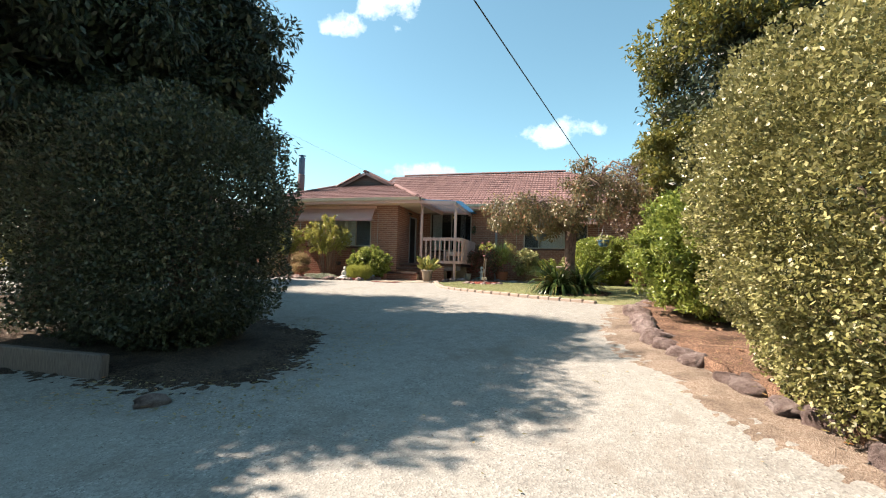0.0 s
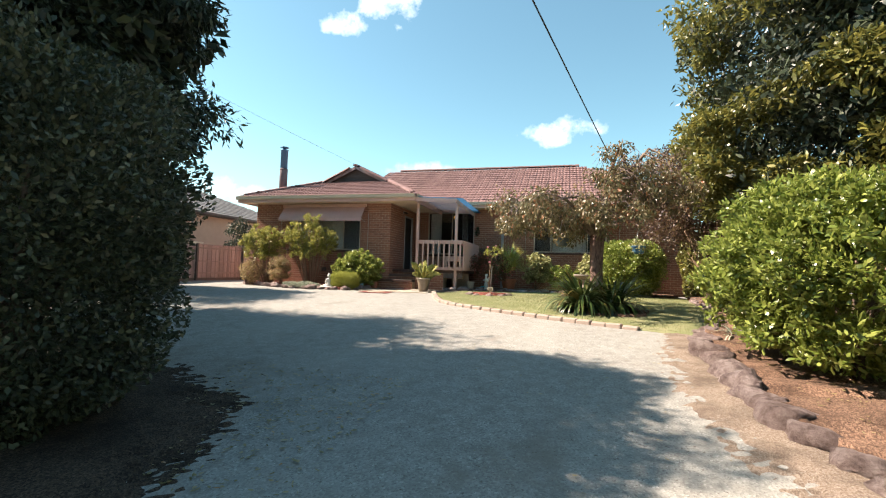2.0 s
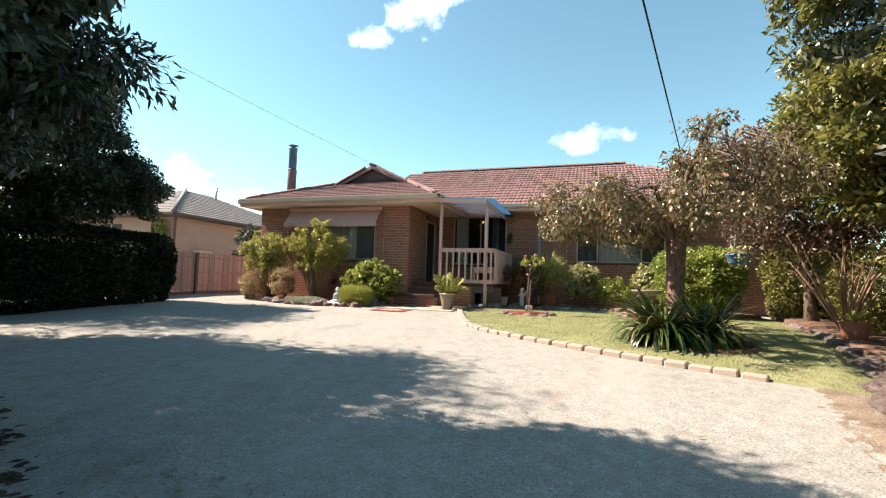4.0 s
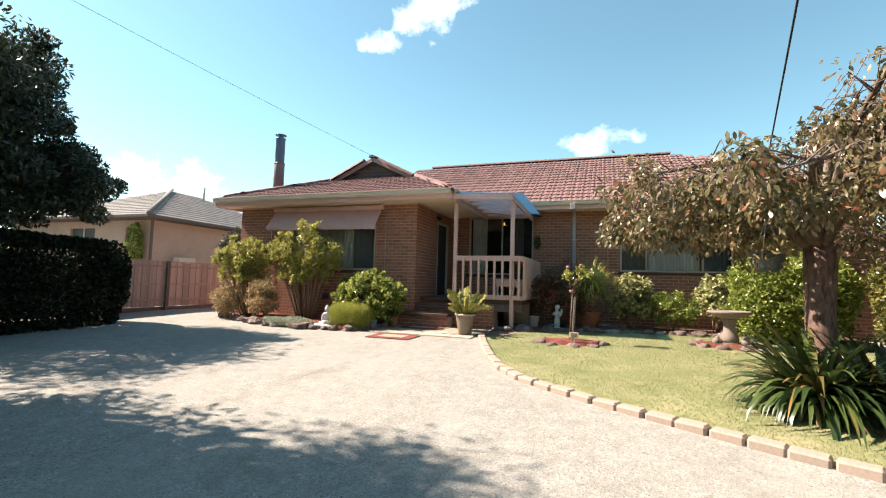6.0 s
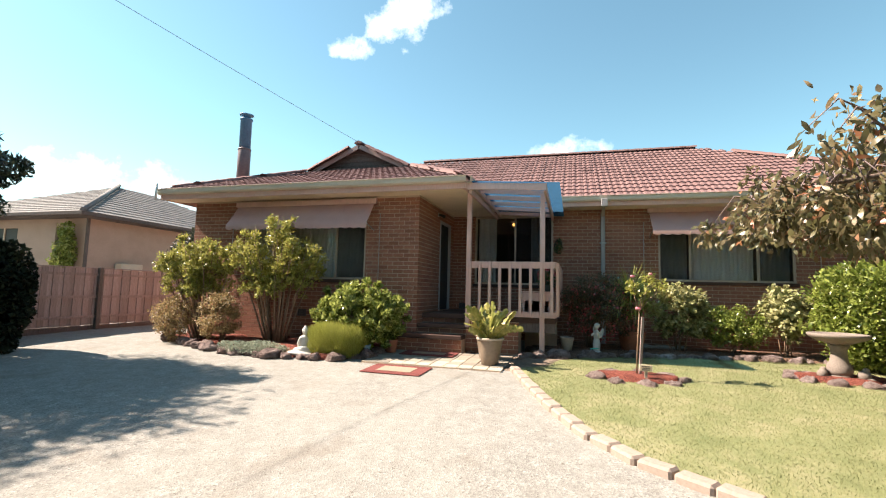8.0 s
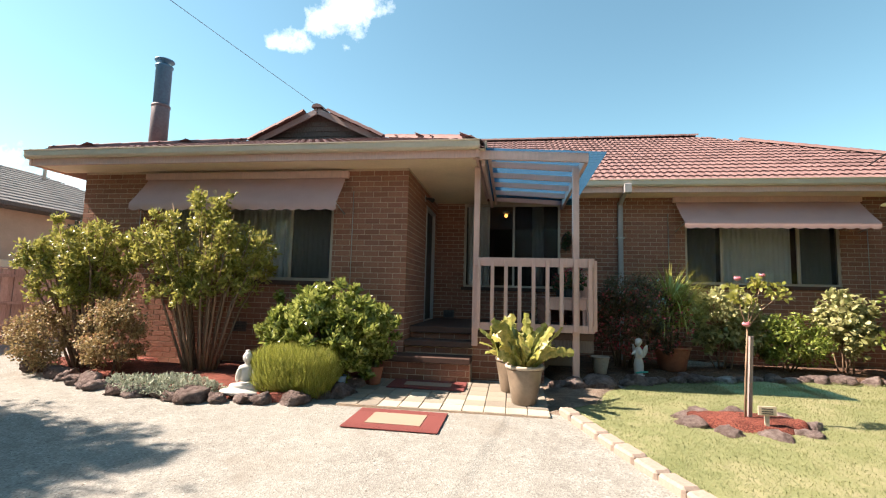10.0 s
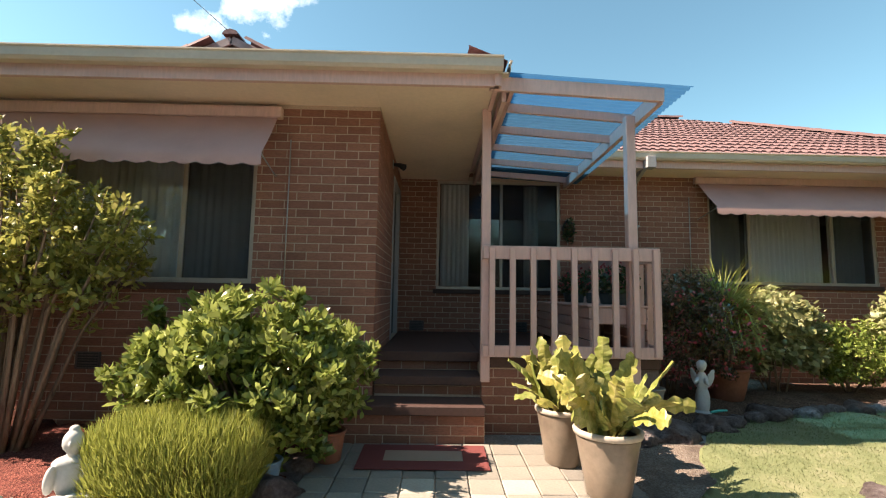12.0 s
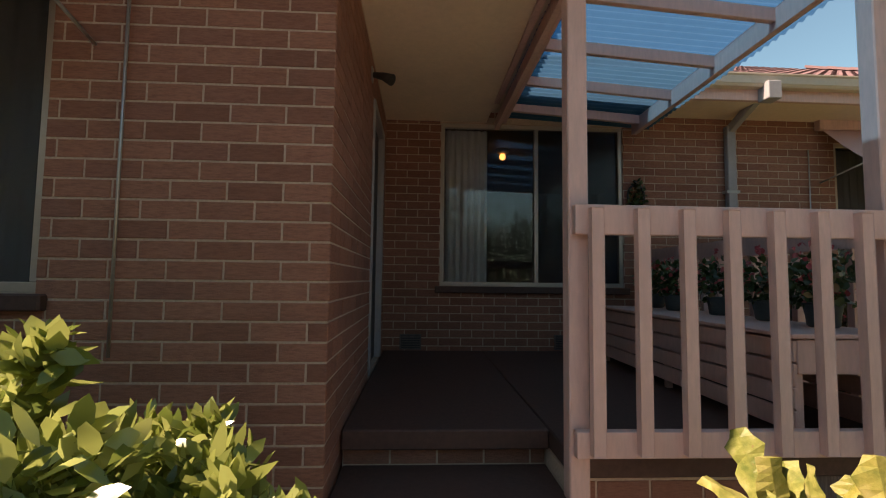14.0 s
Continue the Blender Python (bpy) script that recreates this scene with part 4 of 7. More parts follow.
def gutter(a, b, out, z, label):
    """A quad gutter on its fascia board, from a to b; out: the way it faces."""
    g = thing("gutter", (0, 0, 0), label, "gutter", "", "structure")
    a, b, out = Vector((*a, 0)), Vector((*b, 0)), Vector((*out, 0))
    prof = [(0.0, -0.115), (0.075, -0.115), (0.098, -0.085), (0.098, -0.012), (0.112, 0.0), (0.112, 0.012), (0.088, 0.012), (0.088, -0.10), (0.0, -0.10)]
    bm = bmesh.new()
    rings = [[bm.verts.new(p + out * (o - 0.02) + Vector((0, 0, z + h))) for o, h in prof] for p in (a, b)]
    n = len(prof)
    for i in range(n):
        bm.faces.new((rings[0][i], rings[0][(i + 1) % n], rings[1][(i + 1) % n], rings[1][i]))
    bm.faces.new(rings[0])
    bm.faces.new(rings[1][::-1])
    bmesh.ops.recalc_face_normals(bm, faces=bm.faces[:])
    part("channel", bm, M_CREAM, g)
    m = (a + b) / 2
    bm = bmesh.new()
    add_bar(bm, a - out * 0.045 + Vector((0, 0, z - 0.125)), b - out * 0.045 + Vector((0, 0, z - 0.125)), 0.045, 0.20, 0.003)
    part("fascia_board", bm, M_PINK, g, "dusty pink fascia")
    return g


gutter((EAVE_L, EAVE_F), (EAVE_R, EAVE_F), (0, -1), 4.545, "cream metal gutter along the front eave")
gutter((EAVE_R, EAVE_F), (EAVE_R, MAIN_F), (1, 0), 4.545, "cream metal gutter along the porch eave")
gutter((EAVE_R + 0.1, MAIN_F), (EAVE_E, MAIN_F), (0, -1), 4.675, "cream metal gutter along the main eave")
gutter((EAVE_L, 28), (EAVE_L, EAVE_F), (-1, 0), 4.545, "cream metal gutter along the side eave")

pipe = thing("downpipe", (0, 0, 0), "pale painted metal downpipe on the brick wall", "downpipe")
part("offset_bend", bar((-3.42, MAIN_F - 0.02, 4.57), (-3.42, PORCH_Y - 0.06, 4.32), 0.09, 0.07, 0.006, (1, 0, 0)), M_PIPE, pipe)
part("outlet_box", box(-3.49, -3.35, MAIN_F - 0.13, MAIN_F + 0.02, 4.42, 4.60, 0.008), M_PIPE, pipe)
part("pipe", box(-3.475, -3.375, PORCH_Y - 0.095, PORCH_Y - 0.022, 1.15, 4.36, 0.008), M_PIPE, pipe)
for z in (2.0, 3.6):
    part("pipe_clip", box(-3.50, -3.35, PORCH_Y - 0.10, PORCH_Y - 0.014, z, z + 0.03), M_GALV, pipe)

flue = thing("chimney_flue", (-12.72, 17.45, 5.0), "dark painted metal flue with a conical cap", "chimney")
part("flue_base", lathe([(0.165, -0.35), (0.165, 1.0), (0.155, 1.03)]), M_SLEEVE, flue, "lower purple-brown flue sleeve")
part("flue_pipe", lathe([(0.148, 1.0), (0.148, 1.82), (0.165, 1.83), (0.165, 1.86), (0.10, 1.87)]), M_FLUE, flue)
part("cowl", lathe([(0.08, 1.88), (0.08, 1.93), (0.18, 1.955), (0.185, 1.975), (0.08, 2.0), (0.01, 2.01)]), M_FLUE, flue)
part("collar", lathe([(0.172, 0.98), (0.172, 1.02), (0.15, 1.04)]), M_SLEEVE, flue)


def awning(x0, x1, y, z_top, y_low, z_low, label):
    """A canvas drop awning: headbox, canvas, scalloped valance and side arms."""
    a = thing("awning", (0, 0, 0), label, "awning", "window awnings")
    part("headboard", box(x0 - 0.04, x1 + 0.04, y - 0.10, y - 0.018, z_top - 0.02, z_top + 0.09, 0.006), M_PINK, a)
    n = int((x1 - x0) / 0.02)
    xs = np.linspace(x0, x1, n)
    rows = []
    for s in np.linspace(0, 1, 7):
        sag = 0.02 * math.sin(math.pi * s)
        rows.append(np.stack([xs, np.full(n, y - 0.06 + (y_low - y + 0.06) * s), np.full(n, z_top + (z_low - z_top) * s - sag) + 0.004 * np.sin(xs * 5)], 1))
    drop = 0.10 + 0.028 * np.abs(np.sin((xs - x0) / 0.21 * np.pi))
    rows.append(np.stack([xs, np.full(n, y_low - 0.006), z_low - drop * 0.5], 1))
    rows.append(np.stack([xs, np.full(n, y_low - 0.002), z_low - drop], 1))
    v = np.concatenate(rows)
    f = []
    for r in range(len(rows) - 1):
        i = np.arange(n - 1) + r * n
        f.append(np.stack([i, i + 1, i + 1 + n, i + n], 1))
    raw("canvas", v, np.concatenate(f), M_FABRIC, a, "dusty pink canvas with a scalloped hem", smooth=True)
    for x in (x0 + 0.01, x1 - 0.01):
        part("arm", tube([(x, y - 0.02, z_low - 0.12), (x, y_low + 0.01, z_low - 0.01)], 0.008, 6), M_GALV, a)
        part("guide_rod", tube([(x + 0.14 * (1 if x > (x0 + x1) / 2 else -1), y - 0.035, z_low - 1.45), (x + 0.14 * (1 if x > (x0 + x1) / 2 else -1), y - 0.035, z_low + 0.25)], 0.007, 6), M_GALV, a)
    return a


awning(-11.8, -8.27, WALL_Y, 4.20, 15.93, 3.72, "dusty pink canvas awning over the front window")
awning(-2.36, 0.98, PORCH_Y, 4.37, 18.70, 3.87, "dusty pink canvas awning over the main window")

# ---- porch ----
FLOOR_Z = 1.855
PIER_X = -6.2
porch = thing("porch", (0, 0, 0), "raised brick porch with brown concrete treads", "porch", "", "structure")
part("slab", box(SIDE_X + 0.016, PIER_X, 16.70, PORCH_Y - 0.016, FLOOR_Z - 0.10, FLOOR_Z, 0.008), M_CONCRETE, porch)
part("slab", box(PIER_X + 0.002, -4.45, 16.36, PORCH_Y - 0.016, FLOOR_Z - 0.10, FLOOR_Z, 0.008), M_CONCRETE, porch)
STEPS = [(16.36, 1.665, SIDE_X + 0.016), (15.97, 1.475, -7.62)]
for y, z, x0 in STEPS:
    part("tread", box(x0, PIER_X - 0.002, y, y + 0.40, z - 0.085, z, 0.008), M_CONCRETE, porch, "worn brown tread")
part("core", box(SIDE_X + 0.016, PIER_X - 0.004, 16.76, 17.2, 1.0, FLOOR_Z - 0.102), M_MORTAR, porch)
part("core", box(SIDE_X + 0.016, PIER_X - 0.004, 16.42, 16.75, 1.0, 1.578), M_MORTAR, porch)
part("core", box(-7.58, PIER_X - 0.004, 16.03, 16.34, 1.0, 1.388), M_MORTAR, porch)
pier = part("pier", box(PIER_X, -5.15, 16.38, 16.9, 1.0, FLOOR_Z - 0.102), M_MORTAR, porch)
brick_rows(pier, "x", PIER_X, -5.15, 16.38, -1, 1.06, FLOOR_Z - 0.11, [], lambda a, z: True)
brick_rows(porch, "x", SIDE_X + 0.02, PIER_X - 0.01, 16.76, -1, 1.67, 1.75, [], lambda a, z: True)
brick_rows(porch, "x", SIDE_X + 0.02, PIER_X - 0.01, 16.42, -1, 1.485, 1.57, [], lambda a, z: True)
brick_rows(porch, "x", -7.58, PIER_X - 0.01, 16.03, -1, 1.13, 1.385, [], lambda a, z: True)
part("deck_bearer", box(-5.15, -4.45, 16.40, 16.48, FLOOR_Z - 0.28, FLOOR_Z - 0.104), M_POST, porch)
part("back_base", box(-5.15, -4.47, 17.6, 17.7, 1.0, FLOOR_Z - 0.104), M_MORTAR, porch)

rail = thing("porch_railing", (0, 0, 0), "dusty pink painted timber porch railing", "railing")


def rail_run(a, b, count, z0=1.865, z1=2.94):
    """Top rail, bottom rail and upright balusters fixed to their outer face."""
    a, b = Vector((*a, 0)), Vector((*b, 0))
    d = (b - a).normalized()
    out = Vector((d.y, -d.x, 0))
    part("top_rail", bar(a + Vector((0, 0, z1 - 0.065)), b + Vector((0, 0, z1 - 0.065)), 0.045, 0.13), M_PINK, rail)
    part("bottom_rail", bar(a + Vector((0, 0, z0 + 0.055)), b + Vector((0, 0, z0 + 0.055)), 0.045, 0.11), M_PINK, rail)
    for i in range(count):
        p = a + (b - a) * ((i + 0.42) / (count - 0.3)) + out * 0.042
        part("baluster", bar(p + Vector((0, 0, z0 + 0.02)), p + Vector((0, 0, z1 - 0.02)), 0.054, 0.038), M_PINK, rail)


rail_run((-6.20, 16.31), (-4.46, 16.31), 9)
rail_run((-4.46, 16.36), (-4.46, 19.2), 15)

pergola = thing("porch_pergola", (0, 0, 0), "dusty pink timber pergola with blue corrugated sheet roof", "pergola")
part("post", box(-6.215, -6.125, 16.335, 16.425, 1.62, 4.42, 0.006), M_PINK, pergola)
part("post", box(-4.75, -4.655, 16.335, 16.425, 1.08, 4.31, 0.006), M_PINK, pergola)
part("beam", bar((-4.63, 15.86, 4.30), (-4.63, 19.0, 4.23), 0.045, 0.14), M_PINK, pergola)
part("beam", bar((-6.06, 15.92, 4.29), (-6.06, 19.2, 4.29), 0.045, 0.10), M_PINK, pergola)
part("beam", bar((-5.98, 15.90, 4.40), (-5.98, 19.2, 4.36), 0.035, 0.09), M_PINK, pergola)
part("fascia_beam", bar((-6.2, 15.86, 4.385), (-4.60, 15.86, 4.31), 0.045, 0.13), M_PINK, pergola)
for y in (16.45, 17.05, 17.65, 18.25, 18.85):
    part("rafter", bar((-6.0, y, 4.425 - (y - 15.86) * 0.02), (-4.62, y, 4.325 - (y - 15.86) * 0.02), 0.042, 0.09), M_PINK, pergola)
m = Mat("blue corrugated sheet")
m.set(m.ramp(m.noise(3, 4, 0.6), [(0.3, (0.04, 0.15, 0.27)), (0.7, (0.07, 0.22, 0.36))]), 0.3)
tr = m.n.new("ShaderNodeBsdfTranslucent")
tr.inputs[0].default_value = (0.10, 0.26, 0.44, 1)
tp = m.n.new("ShaderNodeBsdfTransparent")
tp.inputs[0].default_value = (0.09, 0.32, 0.60, 1)
mx1, mx2 = m.n.new("ShaderNodeMixShader"), m.n.new("ShaderNodeMixShader")
mx1.inputs[0].default_value, mx2.inputs[0].default_value = 0.36, 0.36
m.l.new(m.bsdf.outputs[0], mx1.inputs[1])
m.l.new(tr.outputs[0], mx1.inputs[2])
m.l.new(mx1.outputs[0], mx2.inputs[1])
m.l.new(tp.outputs[0], mx2.inputs[2])
m.l.new(mx2.outputs[0], m.out.inputs[0])
M_SHEET = m.m
ys = np.arange(15.78, 19.25, 0.0127)
prof = 4.487 - (ys - 15.78) * 0.02 + 0.009 * np.sin(ys / 0.076 * 2 * np.pi)
prof = prof - 0.02
xs2 = np.array([-6.05, -5.2, -4.36])
v = np.concatenate([np.stack([np.full(len(ys), x), ys, prof - 0.055 * (x + 6.05)], 1) for x in xs2])
i = np.arange(len(ys) - 1)
f = np.concatenate([np.stack([i, i + 1, i + 1 + len(ys), i + len(ys)], 1) + q * len(ys) for q in range(2)])
raw("roof_sheet", v, f, M_SHEET, pergola, "translucent blue corrugated plastic sheet", smooth=True)

# ---- rocks, kerbs and paving ----


def rock(at, size, seed, label="rough brown basalt edging rock", group="edging rocks", squash=0.6):
    rnd = random.Random(seed)
    bm = bmesh.new()
    bmesh.ops.create_icosphere(bm, subdivisions=3, radius=1.0)
    o = Vector((rnd.uniform(-50, 50), rnd.uniform(-50, 50), rnd.uniform(-50, 50)))
    sx, sy, sz = size * rnd.uniform(0.85, 1.25), size * rnd.uniform(0.7, 1.0), size * squash * rnd.uniform(0.8, 1.2)
    for v in bm.verts:
        d = v.co.normalized()
        r = 1 + 0.34 * noise.noise(d * 1.2 + o) + 0.30 * noise.noise(d * 2.8 + o) + 0.20 * noise.noise(d * 6 + o) + 0.13 * noise.noise(d * 13 + o)
        q = d * r
        for ax in (Vector((1, 0.2, 0.1)), Vector((-0.3, 1, 0.2)), Vector((0.1, -0.4, 1))):
            c = q.dot(ax.normalized())
            if c > 0.58:
                q -= ax.normalized() * (c - 0.58) * 0.55
        v.co = Vector((q.x * sx, q.y * sy, q.z * sz))
    ob = part("rock", bm, M_ROCK, None, "", True)
    ob.matrix_basis = pose(at[0], at[1], ground_z(*at[:2]) + sz * 0.22 + (at[2] if len(at) > 2 else 0), rnd.uniform(-12, 12), rnd.uniform(-12, 12), rnd.uniform(0, 360))
    return tagged(ob, label, "rock", group)


def rock_line(pts, size, gap, seed, group, lift=0.0):
    rnd = random.Random(seed)
    pts = [Vector(p) for p in pts]
    k = 0
    for a, b in zip(pts, pts[1:]):
        n = max(1, round((b - a).length / gap))
        for i in range(n):
            p = a + (b - a) * (i + rnd.uniform(0.2, 0.8)) / n
            rock((p.x + rnd.uniform(-0.05, 0.05), p.y + rnd.uniform(-0.05, 0.05), lift), size * rnd.uniform(0.7, 1.3), seed * 100 + k, group=group)
            k += 1


rock_line([(2.1, 0.2), (1.9, 1.2), (1.55, 2.4), (1.2, 3.5), (0.95, 4.7), (0.97, 6.2), (1.12, 8.0), (1.45, 9.1)], 0.235, 0.36, 1, "driveway edging rocks")
rock_line([(1.45, 9.1), (1.9, 10.2), (2.3, 11.8), (2.65, 13.4), (2.8, 15.5)], 0.17, 0.36, 2, "lawn edging rocks")
rock_line([(-12.8, 15.55), (-11.6, 14.95), (-10.4, 14.55), (-9.3, 14.35), (-8.3, 14.45), (-7.75, 14.95), (-7.65, 15.5)], 0.16, 0.235, 3, "bed edging rocks", 0.02)
rock_line([(-5.05, 16.1), (-4.6, 16.15), (-3.9, 16.55), (-2.9, 17.1), (-1.2, 17.55), (0.6, 17.75), (2.6, 17.6)], 0.16, 0.25, 4, "bed edging rocks", 0.02)
rock((-3.5, 1.15), 0.12, 77, "single grey rock on the drive edge", "driveway edging rocks")
for k in range(9):
    t = k / 9 * 2 * math.pi
    rock((-3.22 + 0.60 * math.cos(t), 14.75 + 0.42 * math.sin(t)), 0.15, 500 + k, group="rose bed rocks")
for k in range(10):
    t = k / 10 * 2 * math.pi
    rock((-0.25 + 0.62 * math.cos(t), 15.75 + 0.45 * math.sin(t)), 0.15, 600 + k, group="bird bath rocks")
for name_at, rx, ry in (((-3.22, 14.75), 0.58, 0.40), ((-0.25, 15.75), 0.6, 0.43)):
    sheet("garden_bed", [(name_at[0] + rx * math.cos(a), name_at[1] + ry * math.sin(a)) for a in np.linspace(0, 2 * math.pi, 17)[:-1]], M_MULCH_RED, "small ring of red bark mulch", "garden bed", 0.10)


def kerb_blocks():
    """Rounded kerb blocks laid end to end along the lawn's edge."""
    k = thing("kerb", (0, 0, 0), "curved kerb of pinkish concrete blocks round the lawn", "kerb", "", "structure")
    pts = [Vector((x, y, 0)) for x, y in KERB[:12]]
    dense = []
    for a, b in zip(pts, pts[1:]):
        for i in range(40):
            dense.append(a + (b - a) * i / 40)
    me = mesh_of("block", box(-0.138, 0.138, -0.075, 0.075, -0.07, 0.06, 0.02), M_KERB)
    run = [0.0]
    for p, q in zip(dense, dense[1:]):
        run.append(run[-1] + (q - p).length)
    s = 0.15
    while s < run[-1] - 0.1:
        i = int(np.searchsorted(run, s))
        p, d = dense[i], dense[min(i + 6, len(dense) - 1)] - dense[max(i - 6, 0)]
        ob = new("block", me)
        ob.parent = k
        ob.matrix_basis = pose(p.x, p.y, ground_z(p.x, p.y) + 0.012 + random.uniform(-0.008, 0.008), random.uniform(-2, 2), random.uniform(-2, 2), math.degrees(math.atan2(d.y, d.x)) + random.uniform(-2.0, 2.0))
        s += 0.289


kerb_blocks()

paving = thing("pavement", (0, 0, 0), "small area of pale square pavers at the steps", "paving", "", "structure")
PZ = 1.115


def paved_z(y):
    return PZ + 0.022 * (y - 14.6)


part("bedding", box(-7.60, -5.22, 14.58, 16.02, PZ - 0.12, PZ - 0.010), M_MORTAR, paving)
P_MESH = [mesh_of("paver", box(-0.1165, 0.1165, -0.1165, 0.1165, -0.03, 0.0, 0.006), mat_plain("paver shade", c, 0.85, 0, 45, 0.2, 0.25)) for c in ((0.46, 0.42, 0.345), (0.28, 0.245, 0.20), (0.32, 0.28, 0.23), (0.25, 0.22, 0.185))]
for j in range(6):
    for i in range(10):
        pale = j == 0 and i > 1 or (j == 1 and i in (5,)) or (j == 2 and i in (3, 6))
        ob = new("paver", P_MESH[0] if pale else P_MESH[random.choice((1, 2, 2, 3))])
        ob.parent = paving
        ob.matrix_basis = pose(-7.48 + 0.24 * i, 14.70 + 0.24 * j, paved_z(14.70 + 0.24 * j) + random.uniform(-0.003, 0.004), 1.26 + random.uniform(-0.5, 0.5), random.uniform(-0.5, 0.5), random.uniform(-0.6, 0.6))


def door_mat(x0, x1, y0, y1, z, label):
    m = thing("door_mat", (0, 0, 0), label, "door mat")
    m.matrix_basis = pose((x0 + x1) / 2, (y0 + y1) / 2, z, 1.35, 0, random.uniform(-1, 1))
    w, d = (x1 - x0) / 2, (y1 - y0) / 2
    b = part("border", box(-w, w, -d, d, 0, 0.012, 0.004), M_MATRED, m, "ribbed red rubber border")
    for i in range(int(2 * w / 0.035)):
        x = -w + 0.02 + i * 0.035
        part("rib", box(x, x + 0.016, -d + 0.015, -d + 0.13, 0.012, 0.0135), M_MATRED, b)
        part("rib", box(x, x + 0.016, d - 0.13, d - 0.015, 0.012, 0.0135), M_MATRED, b)
    part("centre_panel", box(-w + 0.2, w - 0.2, -d + 0.15, d - 0.15, 0.012, 0.018, 0.004), M_MATPALE, m, "worn tan centre")
    return m


door_mat(-7.27, -6.30, 13.83, 14.50, 1.079, "flat red rubber door mat with a worn tan centre on gravel")
door_mat(-7.25, -6.22, 15.42, 15.93, paved_z(15.68) + 0.006, "red rubber door mat with a tan centre on pavers")

# ---- fence and neighbouring house ----
fence = thing("fence", (0, 0, 0), "weathered pinkish timber paling fence", "fence")
FX = -15.9
pal = [mesh_of("paling", box(-0.009, 0.009, -0.069, 0.069, 0.0, h, 0.003), M_FENCE) for h in (1.42, 1.435, 1.41)]
y, n_pal = 8.6, 0
while y < 21.0:
    n_pal += 1
    ob = new("paling", random.choice(pal))
    ob.parent = fence
    ob.matrix_basis = pose(FX + (0.014 if n_pal % 2 else -0.004) + random.uniform(-0.002, 0.002), y, 1.24 + random.uniform(-0.006, 0.006), 0, 0, random.uniform(-1, 1))
    y += 0.122
for z in (1.42, 1.92, 2.48):
    part("fence_rail", box(FX + 0.023, FX + 0.06, 8.6, 21.0, z, z + 0.06), M_FENCE, fence)
part("capping", box(FX - 0.05, FX + 0.04, 8.6, 21.0, 2.665, 2.69, 0.003), M_FENCE, fence)
part("plinth_board", box(FX - 0.005, FX + 0.022, 8.6, 21.0, 1.08, 1.235), M_POST, fence)
for y in (10.6, 13.4, 16.2, 19.0):
    part("fence_post", box(FX + 0.024, FX + 0.115, y - 0.05, y + 0.05, 1.0, 2.70, 0.008), M_POST, fence, "dark square post")

nb = thing("neighbour_house", (0, 0, 0), "single storey cream brick house with a grey tiled hip roof", "house")
NX, NY = -20.25, 18.9
NWIN = [(-21.7, -20.9, 2.6, 4.2), (-25.2, -23.6, 2.7, 4.2)]
bm = bmesh.new()
cuts = [-29.5, -25.2, -23.6, -21.7, -20.9, NX]
for a, b in zip(cuts, cuts[1:]):
    hole = [h for h in NWIN if h[0] <= a and h[1] >= b]
    for s, e in ([(0.9, 4.55)] if not hole else [(0.9, hole[0][2]), (hole[0][3], 4.55)]):
        add_box(bm, a, b, NY, NY + 0.2, s, e)
add_box(bm, NX - 0.2, NX, NY + 0.2, 30, 0.9, 4.55)
add_box(bm, -29.5, -29.3, NY + 0.2, 30, 0.9, 4.55)
part("wall", bm, M_RENDER_WALL, nb, "pale apricot rendered wall")
for h in NWIN:
    wdw = part("window", box(h[0], h[1], NY + 0.06, NY + 0.1, h[2], h[2] + 0.05), M_CREAM, nb)
    part("pane", box(h[0], h[1], NY + 0.09, NY + 0.10, h[2] + 0.05, h[3]), M_DARK, wdw)
    part("frame", box((h[0] + h[1]) / 2 - 0.025, (h[0] + h[1]) / 2 + 0.025, NY + 0.05, NY + 0.088, h[2] + 0.05, h[3]), M_CREAM, wdw)
NE = dict(x0=-30.1, x1=-19.65, y0=18.3, y1=30.0, z=4.62)
nr = part("roof", box(NE["x0"], NE["x1"], NE["y0"], NE["y1"], 4.50, 4.60), M_POST, nb, "grey concrete tiled hip roof")
NS = 0.42
vs, fs = [], []


def course_strip(p0, p1, q0, q1):
    k = len(vs)
    vs.extend([p0, p1, q1, q0, (p0[0], p0[1], p0[2] - 0.03), (p1[0], p1[1], p1[2] - 0.03)])
    fs.append((k, k + 1, k + 2, k + 3))
    fs.append((k + 4, k + 5, k + 1, k))


for r in range(15):
    d0, d1 = r * 0.34, (r + 1) * 0.34
    z0, z1 = NE["z"] + NS * d0 + 0.035, NE["z"] + NS * d1 + 0.005
    x = NE["x0"] + d0
    while x < NE["x1"] - d0:
        x2 = min(x + 0.30, NE["x1"] - d0)
        course_strip((x, NE["y0"] + d0, z0), (x2 - 0.02, NE["y0"] + d0, z0), (x, NE["y0"] + d1, z1), (x2 - 0.02, NE["y0"] + d1, z1))
        x += 0.30
    y = NE["y0"] + d0
    while y < NE["y1"] - d0:
        y2 = min(y + 0.30, NE["y1"] - d0)
        course_strip((NE["x1"] - d0, y, z0), (NE["x1"] - d0, y2 - 0.02, z0), (NE["x1"] - d1, y, z1), (NE["x1"] - d1, y2 - 0.02, z1))
        y += 0.30
raw("tiling", vs, fs, M_TILE_GREY, nr, "", "stuff", False)
bm = bmesh.new()
hx = (NE["x1"] - NE["x0"]) / 2
top = NE["z"] + NS * hx - 0.02
